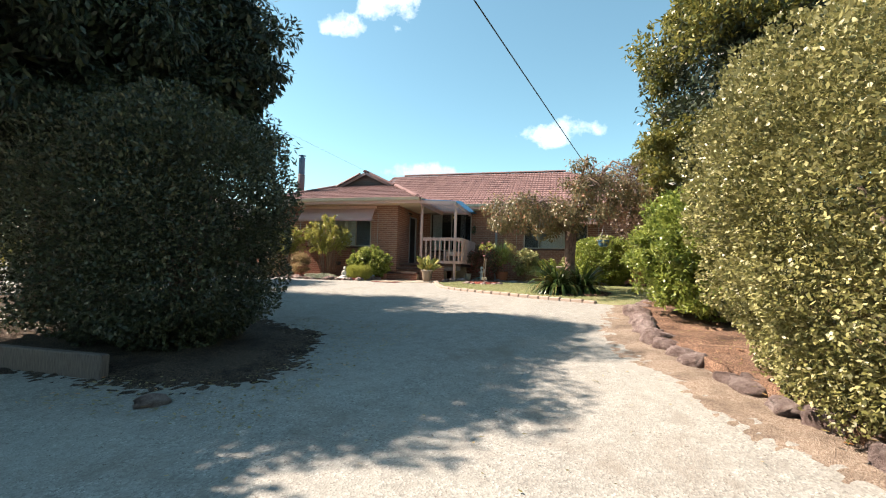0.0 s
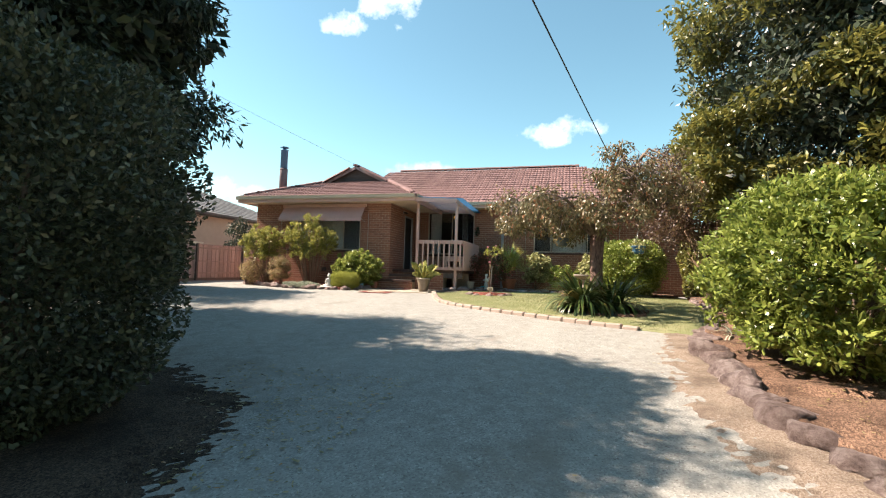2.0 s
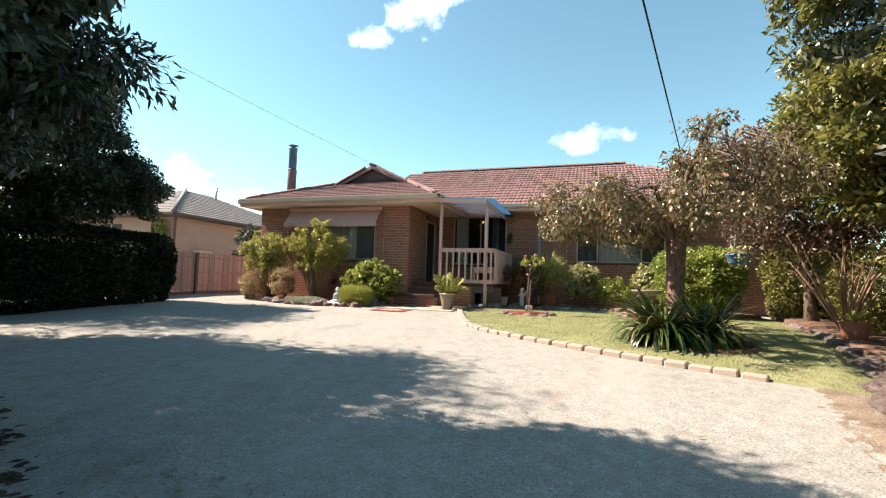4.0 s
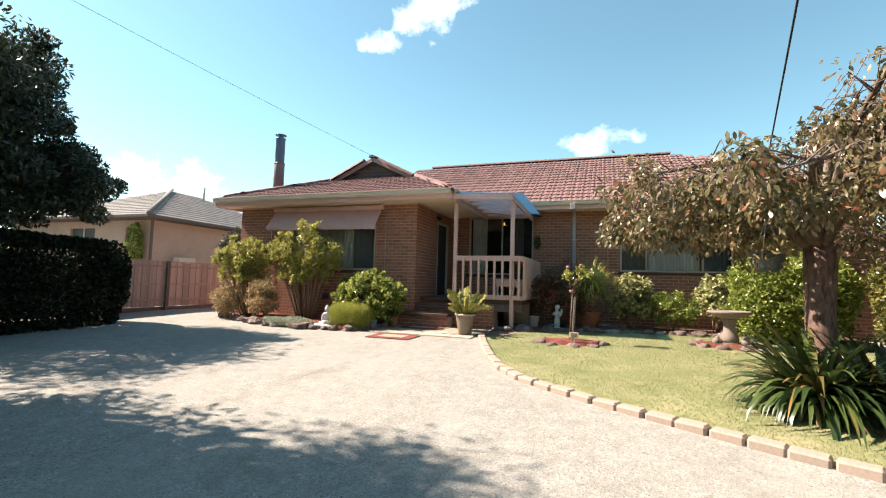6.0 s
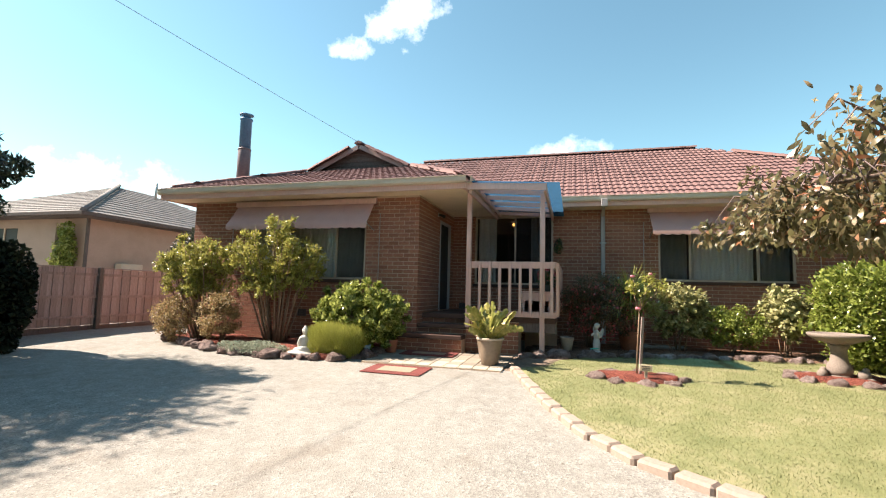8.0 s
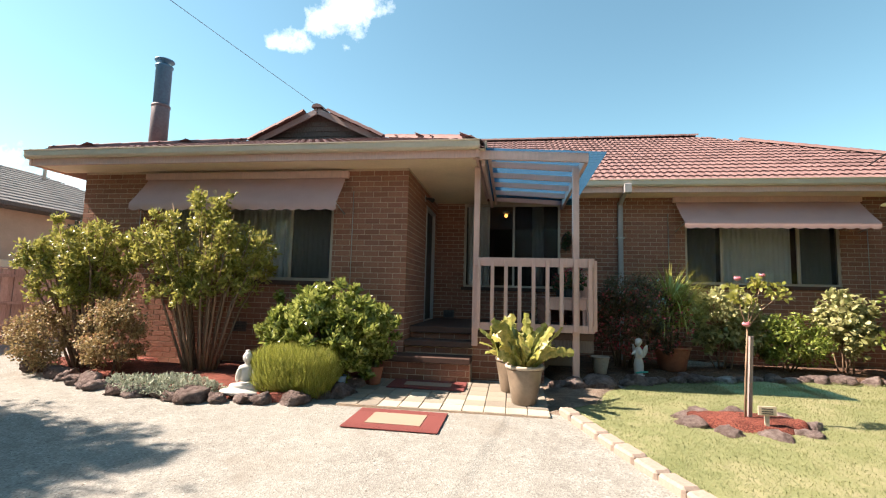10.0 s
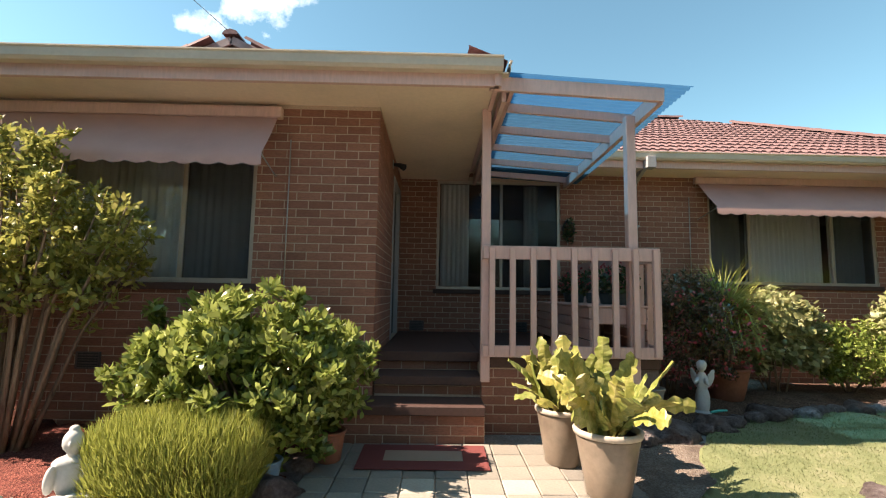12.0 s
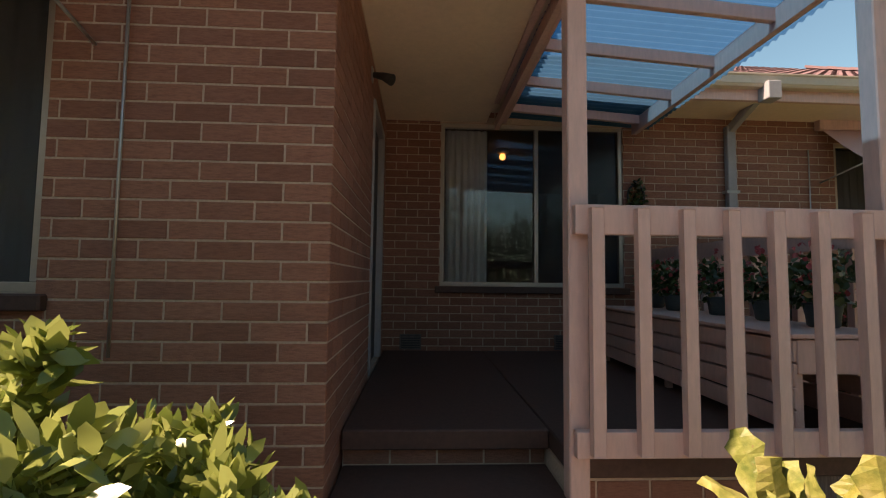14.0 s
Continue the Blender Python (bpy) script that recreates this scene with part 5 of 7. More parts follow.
A, B, C, Dq = [(NE["x0"], NE["y0"], 4.6), (NE["x1"], NE["y0"], 4.6), (NE["x1"], NE["y1"], 4.6), (NE["x0"], NE["y1"], 4.6)]
R1, R2 = (NE["x0"] + hx, NE["y0"] + hx, top), (NE["x0"] + hx, NE["y1"] - hx, top)
for pts in ((A, B, R1), (B, C, R2, R1), (C, Dq, R2), (Dq, A, R1, R2)):
    tri_fan(bm, pts)
part("roof_deck", bm, M_TILE_GREY, nr)
part("hip_capping", tube([(NE["x1"], NE["y0"], 4.68), (NE["x1"] - hx, NE["y0"] + hx, top + 0.09)], 0.085, 8), M_TILE_GREY, nr)
part("gutter", bar((NE["x0"], NE["y0"] - 0.05, 4.58), (NE["x1"] + 0.1, NE["y0"] - 0.05, 4.58), 0.1, 0.11), M_POST, nb)
part("gutter", bar((NE["x1"] + 0.05, NE["y0"], 4.58), (NE["x1"] + 0.05, NE["y1"], 4.58), 0.1, 0.11), M_POST, nb)
part("downpipe", box(NX + 0.01, NX + 0.09, NY - 0.02, NY + 0.06, 1.1, 4.5), M_POST, nb)
part("vent_pipe", tube([(-22.0, 23.0, 6.0), (-22.0, 23.0, 6.75)], 0.06, 8), M_GALV, nb)
unit_ac = thing("air_conditioner", (NX + 0.35, 20.3, 2.45), "white outdoor air conditioner unit on a wall bracket", "air conditioner")
part("casing", box(-0.17, 0.17, -0.42, 0.42, 0, 0.55, 0.02), M_CREAM, unit_ac)
part("bracket", box(-0.36, 0.17, -0.3, 0.3, -0.04, -0.002), M_GALV, unit_ac)

sleeper = thing("garden_edging", (0, 0, 0), "low dark timber sleeper edging below the hedge", "garden edging")
for k in range(3):
    part("sleeper", box(-4.55 - 1.9 * (k + 1) + 0.01, -4.55 - 1.9 * k, 1.50 + 0.06 * k, 1.60 + 0.06 * k, 0.30, 0.62, 0.012), M_POST, sleeper)

# ---- hedges and trees ----
hedge = thing("hedge", (-6, 3, 0.5), "tall clipped hedge of small dark green leaves", "hedge", "", "")
hedge.matrix_basis = Matrix.Identity(4)
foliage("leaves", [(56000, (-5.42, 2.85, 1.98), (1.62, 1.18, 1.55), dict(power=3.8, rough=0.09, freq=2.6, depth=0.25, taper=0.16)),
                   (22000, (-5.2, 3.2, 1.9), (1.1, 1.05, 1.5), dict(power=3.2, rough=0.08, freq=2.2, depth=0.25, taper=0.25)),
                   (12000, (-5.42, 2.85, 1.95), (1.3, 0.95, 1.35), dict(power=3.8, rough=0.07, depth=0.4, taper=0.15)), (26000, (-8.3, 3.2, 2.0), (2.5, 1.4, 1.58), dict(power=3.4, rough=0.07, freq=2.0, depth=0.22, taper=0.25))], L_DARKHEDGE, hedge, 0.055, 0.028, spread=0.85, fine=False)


def stems(parent, at, n, height, spread, radius, seed, material=None, name="stem"):
    rnd = random.Random(seed)
    for i in range(n):
        a = rnd.uniform(0, 6.28)
        s = spread * rnd.uniform(0.3, 1.0)
        b = Vector((at[0] + rnd.uniform(-0.12, 0.12), at[1] + rnd.uniform(-0.12, 0.12), ground_z(at[0], at[1]) + 0.02))
        h = height * rnd.uniform(0.75, 1.05)
        e = b + Vector((math.cos(a) * s, math.sin(a) * s, h))
        m = b + (e - b) * 0.5 + Vector((rnd.uniform(-0.06, 0.06), rnd.uniform(-0.06, 0.06), 0.08 * h)) - Vector((math.cos(a), math.sin(a), 0)) * s * 0.12
        part(name, tube([b, m, e], [radius, radius * 0.75, radius * 0.4], 6), material or M_TWIG, parent)


stems(hedge, (-5.0, 2.9), 8, 1.9, 0.8, 0.045, 3, M_BARK, "trunk")

def clumped(n_clumps, per, centre, radii, size, seed, low=-0.9):
    """Leaf masses of an open shrub: small tufts spread over a rounded form."""
    rng = np.random.default_rng(seed)
    rows = []
    for i in range(n_clumps):
        d = rng.normal(size=3)
        d /= np.linalg.norm(d)
        if d[2] < low:
            d[2] *= -0.5
        c = np.asarray(centre) + d * rng.uniform(0.45, 1.0) ** 0.6 * np.asarray(radii)
        s = size * rng.uniform(0.7, 1.3)
        rows.append((per, c, (s, s, s * 0.85), dict(power=2.0, rough=0.2, freq=5, depth=0.9, seed=float(i))))
    return rows


hedge2 = thing("hedge", (0, 0, 0), "tall clipped hedge of glossy olive green leaves", "hedge")
foliage("leaves", [(175000, (2.50, 2.25, 1.97), (1.70, 1.55, 1.60), dict(power=3.1, rough=0.10, freq=4.4, depth=0.32, taper=0.30, seed=3)),
                   (20000, (4.3, 1.7, 2.0), (1.9, 1.7, 1.7), dict(power=2.7, rough=0.08, freq=2.0, depth=0.22, taper=0.3, seed=4))], L_PRIVET, hedge2, 0.040, 0.024, spread=0.8, fine=False)
stems(hedge2, (2.6, 2.3), 9, 2.0, 0.9, 0.05, 4, M_BARK, "trunk")

bush = thing("shrub", (0, 0, 0), "rounded bright green shrub with broad glossy leaves", "shrub")
foliage("leaves", [(9000, (2.20, 6.75, 1.9), (1.3, 1.38, 1.1), dict(power=2.2, rough=0.10, freq=2.2, depth=0.3, taper=0.2, seed=8))] + clumped(330, 120, (2.22, 6.75, 1.93), (1.42, 1.5, 1.2), 0.18, 9, -0.85), L_BRIGHT, bush, 0.088, 0.034, spread=0.6, up=0.35)
stems(bush, (2.3, 6.75), 8, 1.5, 0.8, 0.035, 9, M_BARK, "stem")


def limbs(parent, base, top, spread, n, r, seed, material=None):
    """A tapered trunk with limbs that leave it at several heights."""
    rnd = random.Random(seed)
    base, top = Vector(base), Vector(top)
    mid = base + (top - base) * 0.5 + Vector((rnd.uniform(-0.2, 0.2), rnd.uniform(-0.2, 0.2), 0))
    part("trunk", tube([base, base + (mid - base) * 0.3, mid, top], [r * 1.35, r, r * 0.7, r * 0.2], 10), material or M_BARK, parent)
    for i in range(n):
        t = 0.3 + 0.65 * i / max(1, n - 1)
        p = base + (top - base) * t
        a = i * 2.4 + rnd.uniform(-0.4, 0.4)
        l = spread * (1.15 - 0.6 * t) * rnd.uniform(0.7, 1.1)
        e = p + Vector((math.cos(a) * l, math.sin(a) * l, l * rnd.uniform(0.2, 0.6)))
        m = (p + e) / 2 + Vector((0, 0, 0.1 * l))
        part("limb", tube([p, m, e], [r * 0.42 * (1.2 - t), r * 0.28 * (1.2 - t), 0.015], 7), material or M_BARK, parent)


def crown(parent, centre, radii, clumps, per, size, material, length, width, seed, low=-0.9, fill=0.35, **kw):
    """A crown of many leaf clumps: most on the outside, the rest within."""
    rng = np.random.default_rng(seed)
    rows = []
    for i in range(clumps):
        d = rng.normal(size=3)
        d /= np.linalg.norm(d)
        if d[2] < low:
            d[2] *= -0.3
        f = rng.uniform(0.82, 1.03) if rng.uniform() > fill else rng.uniform(0.2, 0.8)
        c = np.asarray(centre) + d * f * np.asarray(radii)
        s = size * rng.uniform(0.65, 1.35)
        rows.append((per, c, (s * rng.uniform(0.9, 1.3), s * rng.uniform(0.9, 1.3), s * rng.uniform(0.6, 0.85)), dict(power=2.0, rough=0.25, freq=3.5, depth=0.75, seed=float(i))))
    return foliage("crown", rows, material, parent, length, width, **kw)


def big_tree(label, base, top, centre, radii, clumps, per, size, material, length, width, seed, trunk=0.22, **kw):
    t = thing("tree", (0, 0, 0), label, "tree")
    limbs(t, base, top, max(radii[0], radii[1]) * 0.9, 11, trunk, seed)
    crown(t, centre, radii, clumps, per, size, material, length, width, seed, **kw)
    return t


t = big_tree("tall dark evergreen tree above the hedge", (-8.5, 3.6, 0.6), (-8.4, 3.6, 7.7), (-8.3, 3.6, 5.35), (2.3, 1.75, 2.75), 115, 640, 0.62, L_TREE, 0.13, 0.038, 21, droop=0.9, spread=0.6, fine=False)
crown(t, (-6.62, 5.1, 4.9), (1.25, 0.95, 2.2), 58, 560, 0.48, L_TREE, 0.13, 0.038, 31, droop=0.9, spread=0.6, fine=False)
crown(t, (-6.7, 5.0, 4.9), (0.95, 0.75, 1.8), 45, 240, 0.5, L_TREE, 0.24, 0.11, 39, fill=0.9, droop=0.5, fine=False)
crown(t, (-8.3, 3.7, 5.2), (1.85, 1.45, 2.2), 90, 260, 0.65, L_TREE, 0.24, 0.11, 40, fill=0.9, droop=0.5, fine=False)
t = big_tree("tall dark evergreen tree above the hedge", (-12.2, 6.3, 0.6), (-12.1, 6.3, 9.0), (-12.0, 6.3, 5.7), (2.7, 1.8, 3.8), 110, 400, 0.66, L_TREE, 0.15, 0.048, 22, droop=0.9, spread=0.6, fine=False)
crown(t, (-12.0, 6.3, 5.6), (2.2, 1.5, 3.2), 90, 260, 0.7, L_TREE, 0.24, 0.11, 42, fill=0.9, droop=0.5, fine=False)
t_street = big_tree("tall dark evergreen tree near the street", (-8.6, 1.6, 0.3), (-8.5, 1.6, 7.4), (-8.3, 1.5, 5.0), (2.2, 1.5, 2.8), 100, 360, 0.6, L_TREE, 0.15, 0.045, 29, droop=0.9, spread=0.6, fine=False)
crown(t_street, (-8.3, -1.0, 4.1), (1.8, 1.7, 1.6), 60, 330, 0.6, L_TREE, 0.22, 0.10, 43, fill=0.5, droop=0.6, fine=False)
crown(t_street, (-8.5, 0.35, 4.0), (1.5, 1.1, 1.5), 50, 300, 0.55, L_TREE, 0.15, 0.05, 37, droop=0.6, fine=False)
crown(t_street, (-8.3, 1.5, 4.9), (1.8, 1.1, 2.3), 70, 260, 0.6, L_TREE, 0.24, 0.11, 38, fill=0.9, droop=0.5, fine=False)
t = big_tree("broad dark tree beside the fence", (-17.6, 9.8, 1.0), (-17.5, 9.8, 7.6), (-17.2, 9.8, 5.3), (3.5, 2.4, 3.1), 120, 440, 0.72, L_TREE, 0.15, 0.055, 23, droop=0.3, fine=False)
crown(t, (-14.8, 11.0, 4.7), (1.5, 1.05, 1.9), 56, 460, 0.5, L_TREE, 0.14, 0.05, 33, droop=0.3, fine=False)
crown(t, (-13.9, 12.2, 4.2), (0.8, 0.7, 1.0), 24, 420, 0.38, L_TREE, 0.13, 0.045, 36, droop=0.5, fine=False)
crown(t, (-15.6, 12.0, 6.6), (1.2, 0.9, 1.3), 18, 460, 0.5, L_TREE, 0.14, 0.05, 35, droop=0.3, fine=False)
# sunlight painted as an olive outer crown, inner shade as a dark one
t = big_tree("large dense evergreen tree, leaf colours lit outside and shaded within", (5.6, 12.4, 0.9), (5.7, 12.3, 10.8), (5.5, 12.2, 6.6), (3.75, 3.75, 4.6), 150, 560, 0.62, L_TREEGOLD, 0.17, 0.058, 24, 0.3, fill=0.0, droop=0.4)
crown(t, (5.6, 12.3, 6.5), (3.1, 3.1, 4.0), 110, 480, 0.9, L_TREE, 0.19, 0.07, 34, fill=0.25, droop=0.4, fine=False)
big_tree("purple leaved tree beside the house", (3.4, 16.0, 1.0), (3.3, 15.9, 5.6), (3.1, 15.8, 4.3), (1.6, 1.5, 1.8), 60, 420, 0.5, L_PURPLE, 0.10, 0.045, 25, 0.12)
big_tree("dark tree at the street edge", (7.5, 4.5, 0.5), (7.6, 4.5, 8.5), (7.6, 4.6, 6.0), (2.4, 3.0, 3.5), 60, 330, 0.85, L_TREEGOLD, 0.17, 0.06, 27, 0.25, droop=0.4, fine=False)


def shrub(label, masses, material, length, width, stem_at=None, stem_n=6, stem_h=0.8, stem_s=0.4, stem_r=0.02, seed=1, category="shrub", **kw):
    t = thing("shrub", (0, 0, 0), label, category)
    foliage("leaves", masses, material, t, length, width, **kw)
    if stem_at:
        stems(t, stem_at, stem_n, stem_h, stem_s, stem_r, seed)
    return t


# this hedge carries its shade in the leaf colour
shrub("clipped hedge against the fence, leaves darkened for shade", [(46000, (-14.35, 10.9, 1.95), (0.85, 2.5, 1.1), dict(power=7, rough=0.05, depth=0.2)), (9000, (-14.85, 7.4, 2.0), (0.75, 2.0, 1.05), dict(power=4, rough=0.05, depth=0.25))], L_SHADE, 0.10, 0.065, (-14.35, 11.0), 7, 1.3, 0.4, 0.04, 41, "hedge", fine=False)

shrub("tall green climbing plant against the neighbour's wall", clumped(60, 60, (-20.75, 18.6, 3.3), (0.35, 0.2, 1.0), 0.17, 151), L_GARDENIA, 0.10, 0.05, (-20.75, 18.7), 4, 2.5, 0.2, 0.02, 152)
shrub("dark shrub behind the fence beside the house", clumped(70, 60, (-17.4, 20.6, 3.0), (0.8, 0.7, 1.3), 0.25, 153), L_TREE, 0.10, 0.05, (-17.4, 20.6), 5, 2.2, 0.5, 0.03, 154)

# planting below the front window
def cane_shrub(label, base, top, lean, spread, canes, seed, length=0.072, width=0.030):
    """Canes that fan out of one foot and carry their leaves in tufts on the upper half."""
    rnd = random.Random(seed)
    t = thing("shrub", (0, 0, 0), label, "shrub")
    g = ground_z(base[0], base[1]) + 0.03
    rows = []
    for i in range(canes):
        a = i * 2.4 + rnd.uniform(-0.3, 0.3)
        r = math.sqrt((i + 0.5) / canes)
        b = Vector((base[0] + 0.22 * r * math.cos(a), base[1] + 0.10 * r * math.sin(a), g))
        h = (top - g) * (1.02 - 0.30 * r * r) * rnd.uniform(0.84, 1.0)
        e = Vector((base[0] + lean + spread[0] * r * math.cos(a), base[1] + spread[1] * r * math.sin(a), g + h))
        m = b + (e - b) * 0.5 + Vector((-(e.x - b.x) * 0.10 + rnd.uniform(-0.05, 0.05), rnd.uniform(-0.04, 0.04), h * 0.04))
        cane = part("cane", tube([b, (b + m) / 2, m, (m + e) / 2 + Vector((rnd.uniform(-0.04, 0.04), 0, 0.03)), e], [0.021, 0.018, 0.014, 0.009, 0.004], 6), M_TWIG, t)
        for k in range(11):
            f = rnd.uniform(0.40, 1.0) ** 0.75
            q = m + (e - m) * (2 * f - 1) if f > 0.5 else b + (m - b) * 2 * f
            w = 0.24 * (1.25 - f)
            c = q + Vector((rnd.uniform(-1, 1) * w, rnd.uniform(-1, 1) * w, rnd.uniform(-0.05, 0.10)))
            z = rnd.uniform(0.075, 0.125)
            rows.append((38, c, (z, z, z * 0.95), dict(power=2.0, rough=0.25, freq=6, depth=0.95, seed=float(k))))
            if k % 3 == 0:
                part("side_twig", tube([q, c], [0.006, 0.003], 5), M_TWIG, cane)
    foliage("leaves", rows, L_OLEANDER, t, length, width, spread=0.6, up=0.5)
    return t


cane_shrub("tall leggy shrub with yellow-green leaves and bare canes", (-10.05, 15.55), 3.86, -0.12, (1.22, 0.52), 30, 52)
cane_shrub("tall leggy shrub leaning outward, yellow-green leaves on bare canes", (-11.8, 15.45), 3.55, -0.32, (0.98, 0.50), 26, 54, 0.070, 0.028)
shrub("small half-bare shrub with brownish leaves", clumped(100, 50, (-12.3, 15.2, 1.6), (0.5, 0.34, 0.5), 0.12, 155), L_BROWNISH, 0.045, 0.022, (-12.3, 15.25), 9, 0.8, 0.4, 0.009, 156)
shrub("small half-bare shrub with brownish leaves", clumped(110, 50, (-11.05, 15.1, 1.7), (0.42, 0.38, 0.5), 0.12, 55), L_BROWNISH, 0.045, 0.022, (-11.0, 15.15), 9, 0.85, 0.4, 0.009, 56)
shrub("glossy green shrub with broad leaves below the window", clumped(190, 75, (-8.08, 15.42, 1.77), (0.92, 0.54, 0.60), 0.13, 57) + clumped(75, 48, (-8.08, 15.42, 1.84), (1.08, 0.62, 0.72), 0.085, 157, -0.4), L_GARDENIA, 0.092, 0.036, (-8.1, 15.5), 9, 1.0, 0.6, 0.018, 58, spread=0.55, up=0.5)

fb = thing("shrub", (0, 0, 0), "low rounded bush with fine feathery lime-green foliage", "shrub")
p, out = blob_points(26000, (-8.25, 14.92, 1.385), (0.53, 0.36, 0.29), power=3.2, rough=0.08, freq=4, depth=0.5)
out = unit(out * 0.5 + np.array([0, 0, 0.9]))
v, f = leaf_mesh(p, out, 0.13, 0.006, spread=0.25, curl=0.3, fine=False)
raw("leaves", v, f, L_ROSEMARY, fb, "", "stuff")
stems(fb, (-8.2, 14.95), 6, 0.35, 0.3, 0.012, 60)
gc = thing("ground_cover", (0, 0, 0), "low silvery ground cover spilling over the rocks", "plant", "", "stuff")
p, out = blob_points(5200, (-9.75, 14.55, 1.16), (0.75, 0.26, 0.14), power=2.2, rough=0.25, freq=5, depth=0.6, low=-0.2)
v, f = leaf_mesh(p, out, 0.045, 0.014, spread=0.8)
raw("leaves", v, f, L_SILVER, gc, "", "stuff")

# planting along the main wall
shrub("dark shrub with small red flowers beside the porch", clumped(150, 60, (-3.62, 17.55, 2.05), (0.74, 0.5, 0.72), 0.15, 61, -0.7), L_REDBUSH, 0.055, 0.022, (-3.75, 17.8), 14, 1.3, 0.5, 0.012, 62)
fl = thing("flowers", (0, 0, 0), "red flower heads among the dark shrub", "flowers", "", "stuff")
p, out = blob_points(560, (-3.62, 17.5, 1.9), (0.78, 0.55, 0.6), depth=0.3, rough=0.3)
v, f = leaf_mesh(p, out, 0.045, 0.035, spread=0.9)
raw("petals", v, f, L_RED, fl, "", "stuff")
shrub("pale variegated shrub with broad leaves", clumped(70, 46, (-1.95, 18.15, 2.0), (0.58, 0.45, 0.58), 0.15, 63), L_HYDRA, 0.10, 0.06, (-1.95, 18.2), 7, 0.9, 0.45, 0.014, 64, droop=0.4)
shrub("low green shrub under the window", clumped(70, 60, (-0.95, 18.1, 1.72), (0.62, 0.42, 0.42), 0.14, 65), L_BRIGHT, 0.07, 0.028, (-0.95, 18.2), 7, 0.6, 0.5, 0.012, 66)
shrub("pale variegated shrub with broad leaves", clumped(54, 46, (0.05, 18.3, 2.0), (0.42, 0.4, 0.58), 0.15, 67), L_HYDRA, 0.10, 0.06, (0.05, 18.35), 6, 0.9, 0.35, 0.014, 68, droop=0.4)
shrub("rounded clipped camellia with glossy leaves", [(8000, (1.15, 17.05, 2.1), (1.15, 0.85, 0.95), dict(power=2.6, rough=0.09, freq=2.5, depth=0.3, taper=0.15, seed=2))] + clumped(210, 60, (1.15, 17.05, 2.12), (1.2, 0.9, 1.0), 0.17, 19), L_BRIGHT, 0.09, 0.045, (1.15, 17.1), 8, 1.4, 0.8, 0.03, 70, spread=0.7)
for c, r, sd in (((3.9, 17.9, 2.2), (0.95, 0.8, 1.5), 76), ((5.3, 20.8, 2.3), (0.9, 0.9, 1.7), 77), ((5.9, 24.5, 2.5), (1.5, 1.0, 2.0), 78), ((5.0, 17.6, 2.4), (1.7, 1.2, 1.7), 71), ((8.2, 16.2, 2.4), (1.7, 1.8, 1.8), 72), ((4.2, 14.6, 1.9), (1.0, 0.9, 1.0), 73), ((5.6, 9.4, 1.9), (1.5, 1.3, 1.3), 74)):
    shrub("dense dark green shrub under the trees", [(7000, c, r, dict(power=2.2, rough=0.16, freq=2.0, depth=0.4))], L_TREEGOLD, 0.11, 0.05, (c[0], c[1]), 7, 1.4, 0.8, 0.03, sd)


def strap_plant(name, label, at, n, length, width, material, lean, seed, category="plant", parent=None, droop=1.0, piece="leaves"):
    """Arching strap leaves from one crown: each a narrow strip of six quads."""
    rng = np.random.default_rng(seed)
    t = parent or thing(name, (0, 0, 0), label, category)
    vs, fs, k = [], [], 0
    for i in range(n):
        a = rng.uniform(0, 2 * np.pi)
        L = length * rng.uniform(0.6, 1.1)
        le = lean * rng.uniform(0.25, 1.15)
        d = np.array([np.cos(a), np.sin(a), 0])
        s = np.array([-np.sin(a), np.cos(a), 0])
        b = np.asarray(at) + d * rng.uniform(0, 0.12) * length
        w = width * rng.uniform(0.7, 1.2)
        pts = []
        ang = np.pi / 2 - le * 0.5
        q = b.copy()
        for j in range(7):
            ww = w * (0.55 + 0.9 * np.sin(np.pi * min(j / 6 * 0.75 + 0.18, 1.0))) * (1 - (j / 6) ** 3)
            pts.append((q - s * ww / 2 - np.array([0, 0, 0.0]), q - np.array([0, 0, 0.12 * ww]), q + s * ww / 2))
            q = q + (d * np.cos(ang) + np.array([0, 0, np.sin(ang)])) * L / 6
            ang -= droop * le * 0.36
        for j in range(7):
            vs.extend(pts[j])
        for j in range(6):
            for e in (0, 1):
                fs.append((k + 3 * j + e, k + 3 * j + e + 1, k + 3 * j + e + 4, k + 3 * j + e + 3))
        k += 21
    raw(piece, vs, fs, material, t, "", "stuff", True)
    return t


for at, n, size, seed in (((-0.5, 11.1, 1.02), 260, 1.2, 80), ((0.15, 11.3, 1.02), 190, 1.2, 81)):
    clivia = strap_plant("clivia", "large clump of dark green strap leaves under the tree", at, n, size, 0.055, L_STRAP, 1.5, seed, "plant")
    strap_plant("", "", at, 34, size * 0.75, 0.05, L_BROWNISH, 2.1, seed + 900, "", clivia, 1.2, "withered_leaves")
strap_plant("grass_tuft", "small tuft of pale strap leaves by the rocks", (1.75, 8.6, 0.9), 30, 0.5, 0.02, L_SILVER, 1.4, 82, "plant")
strap_plant("grass_tuft", "small tuft of green strap leaves by the rocks", (2.3, 10.4, 1.0), 40, 0.35, 0.02, L_YUCCA, 1.3, 83, "plant")


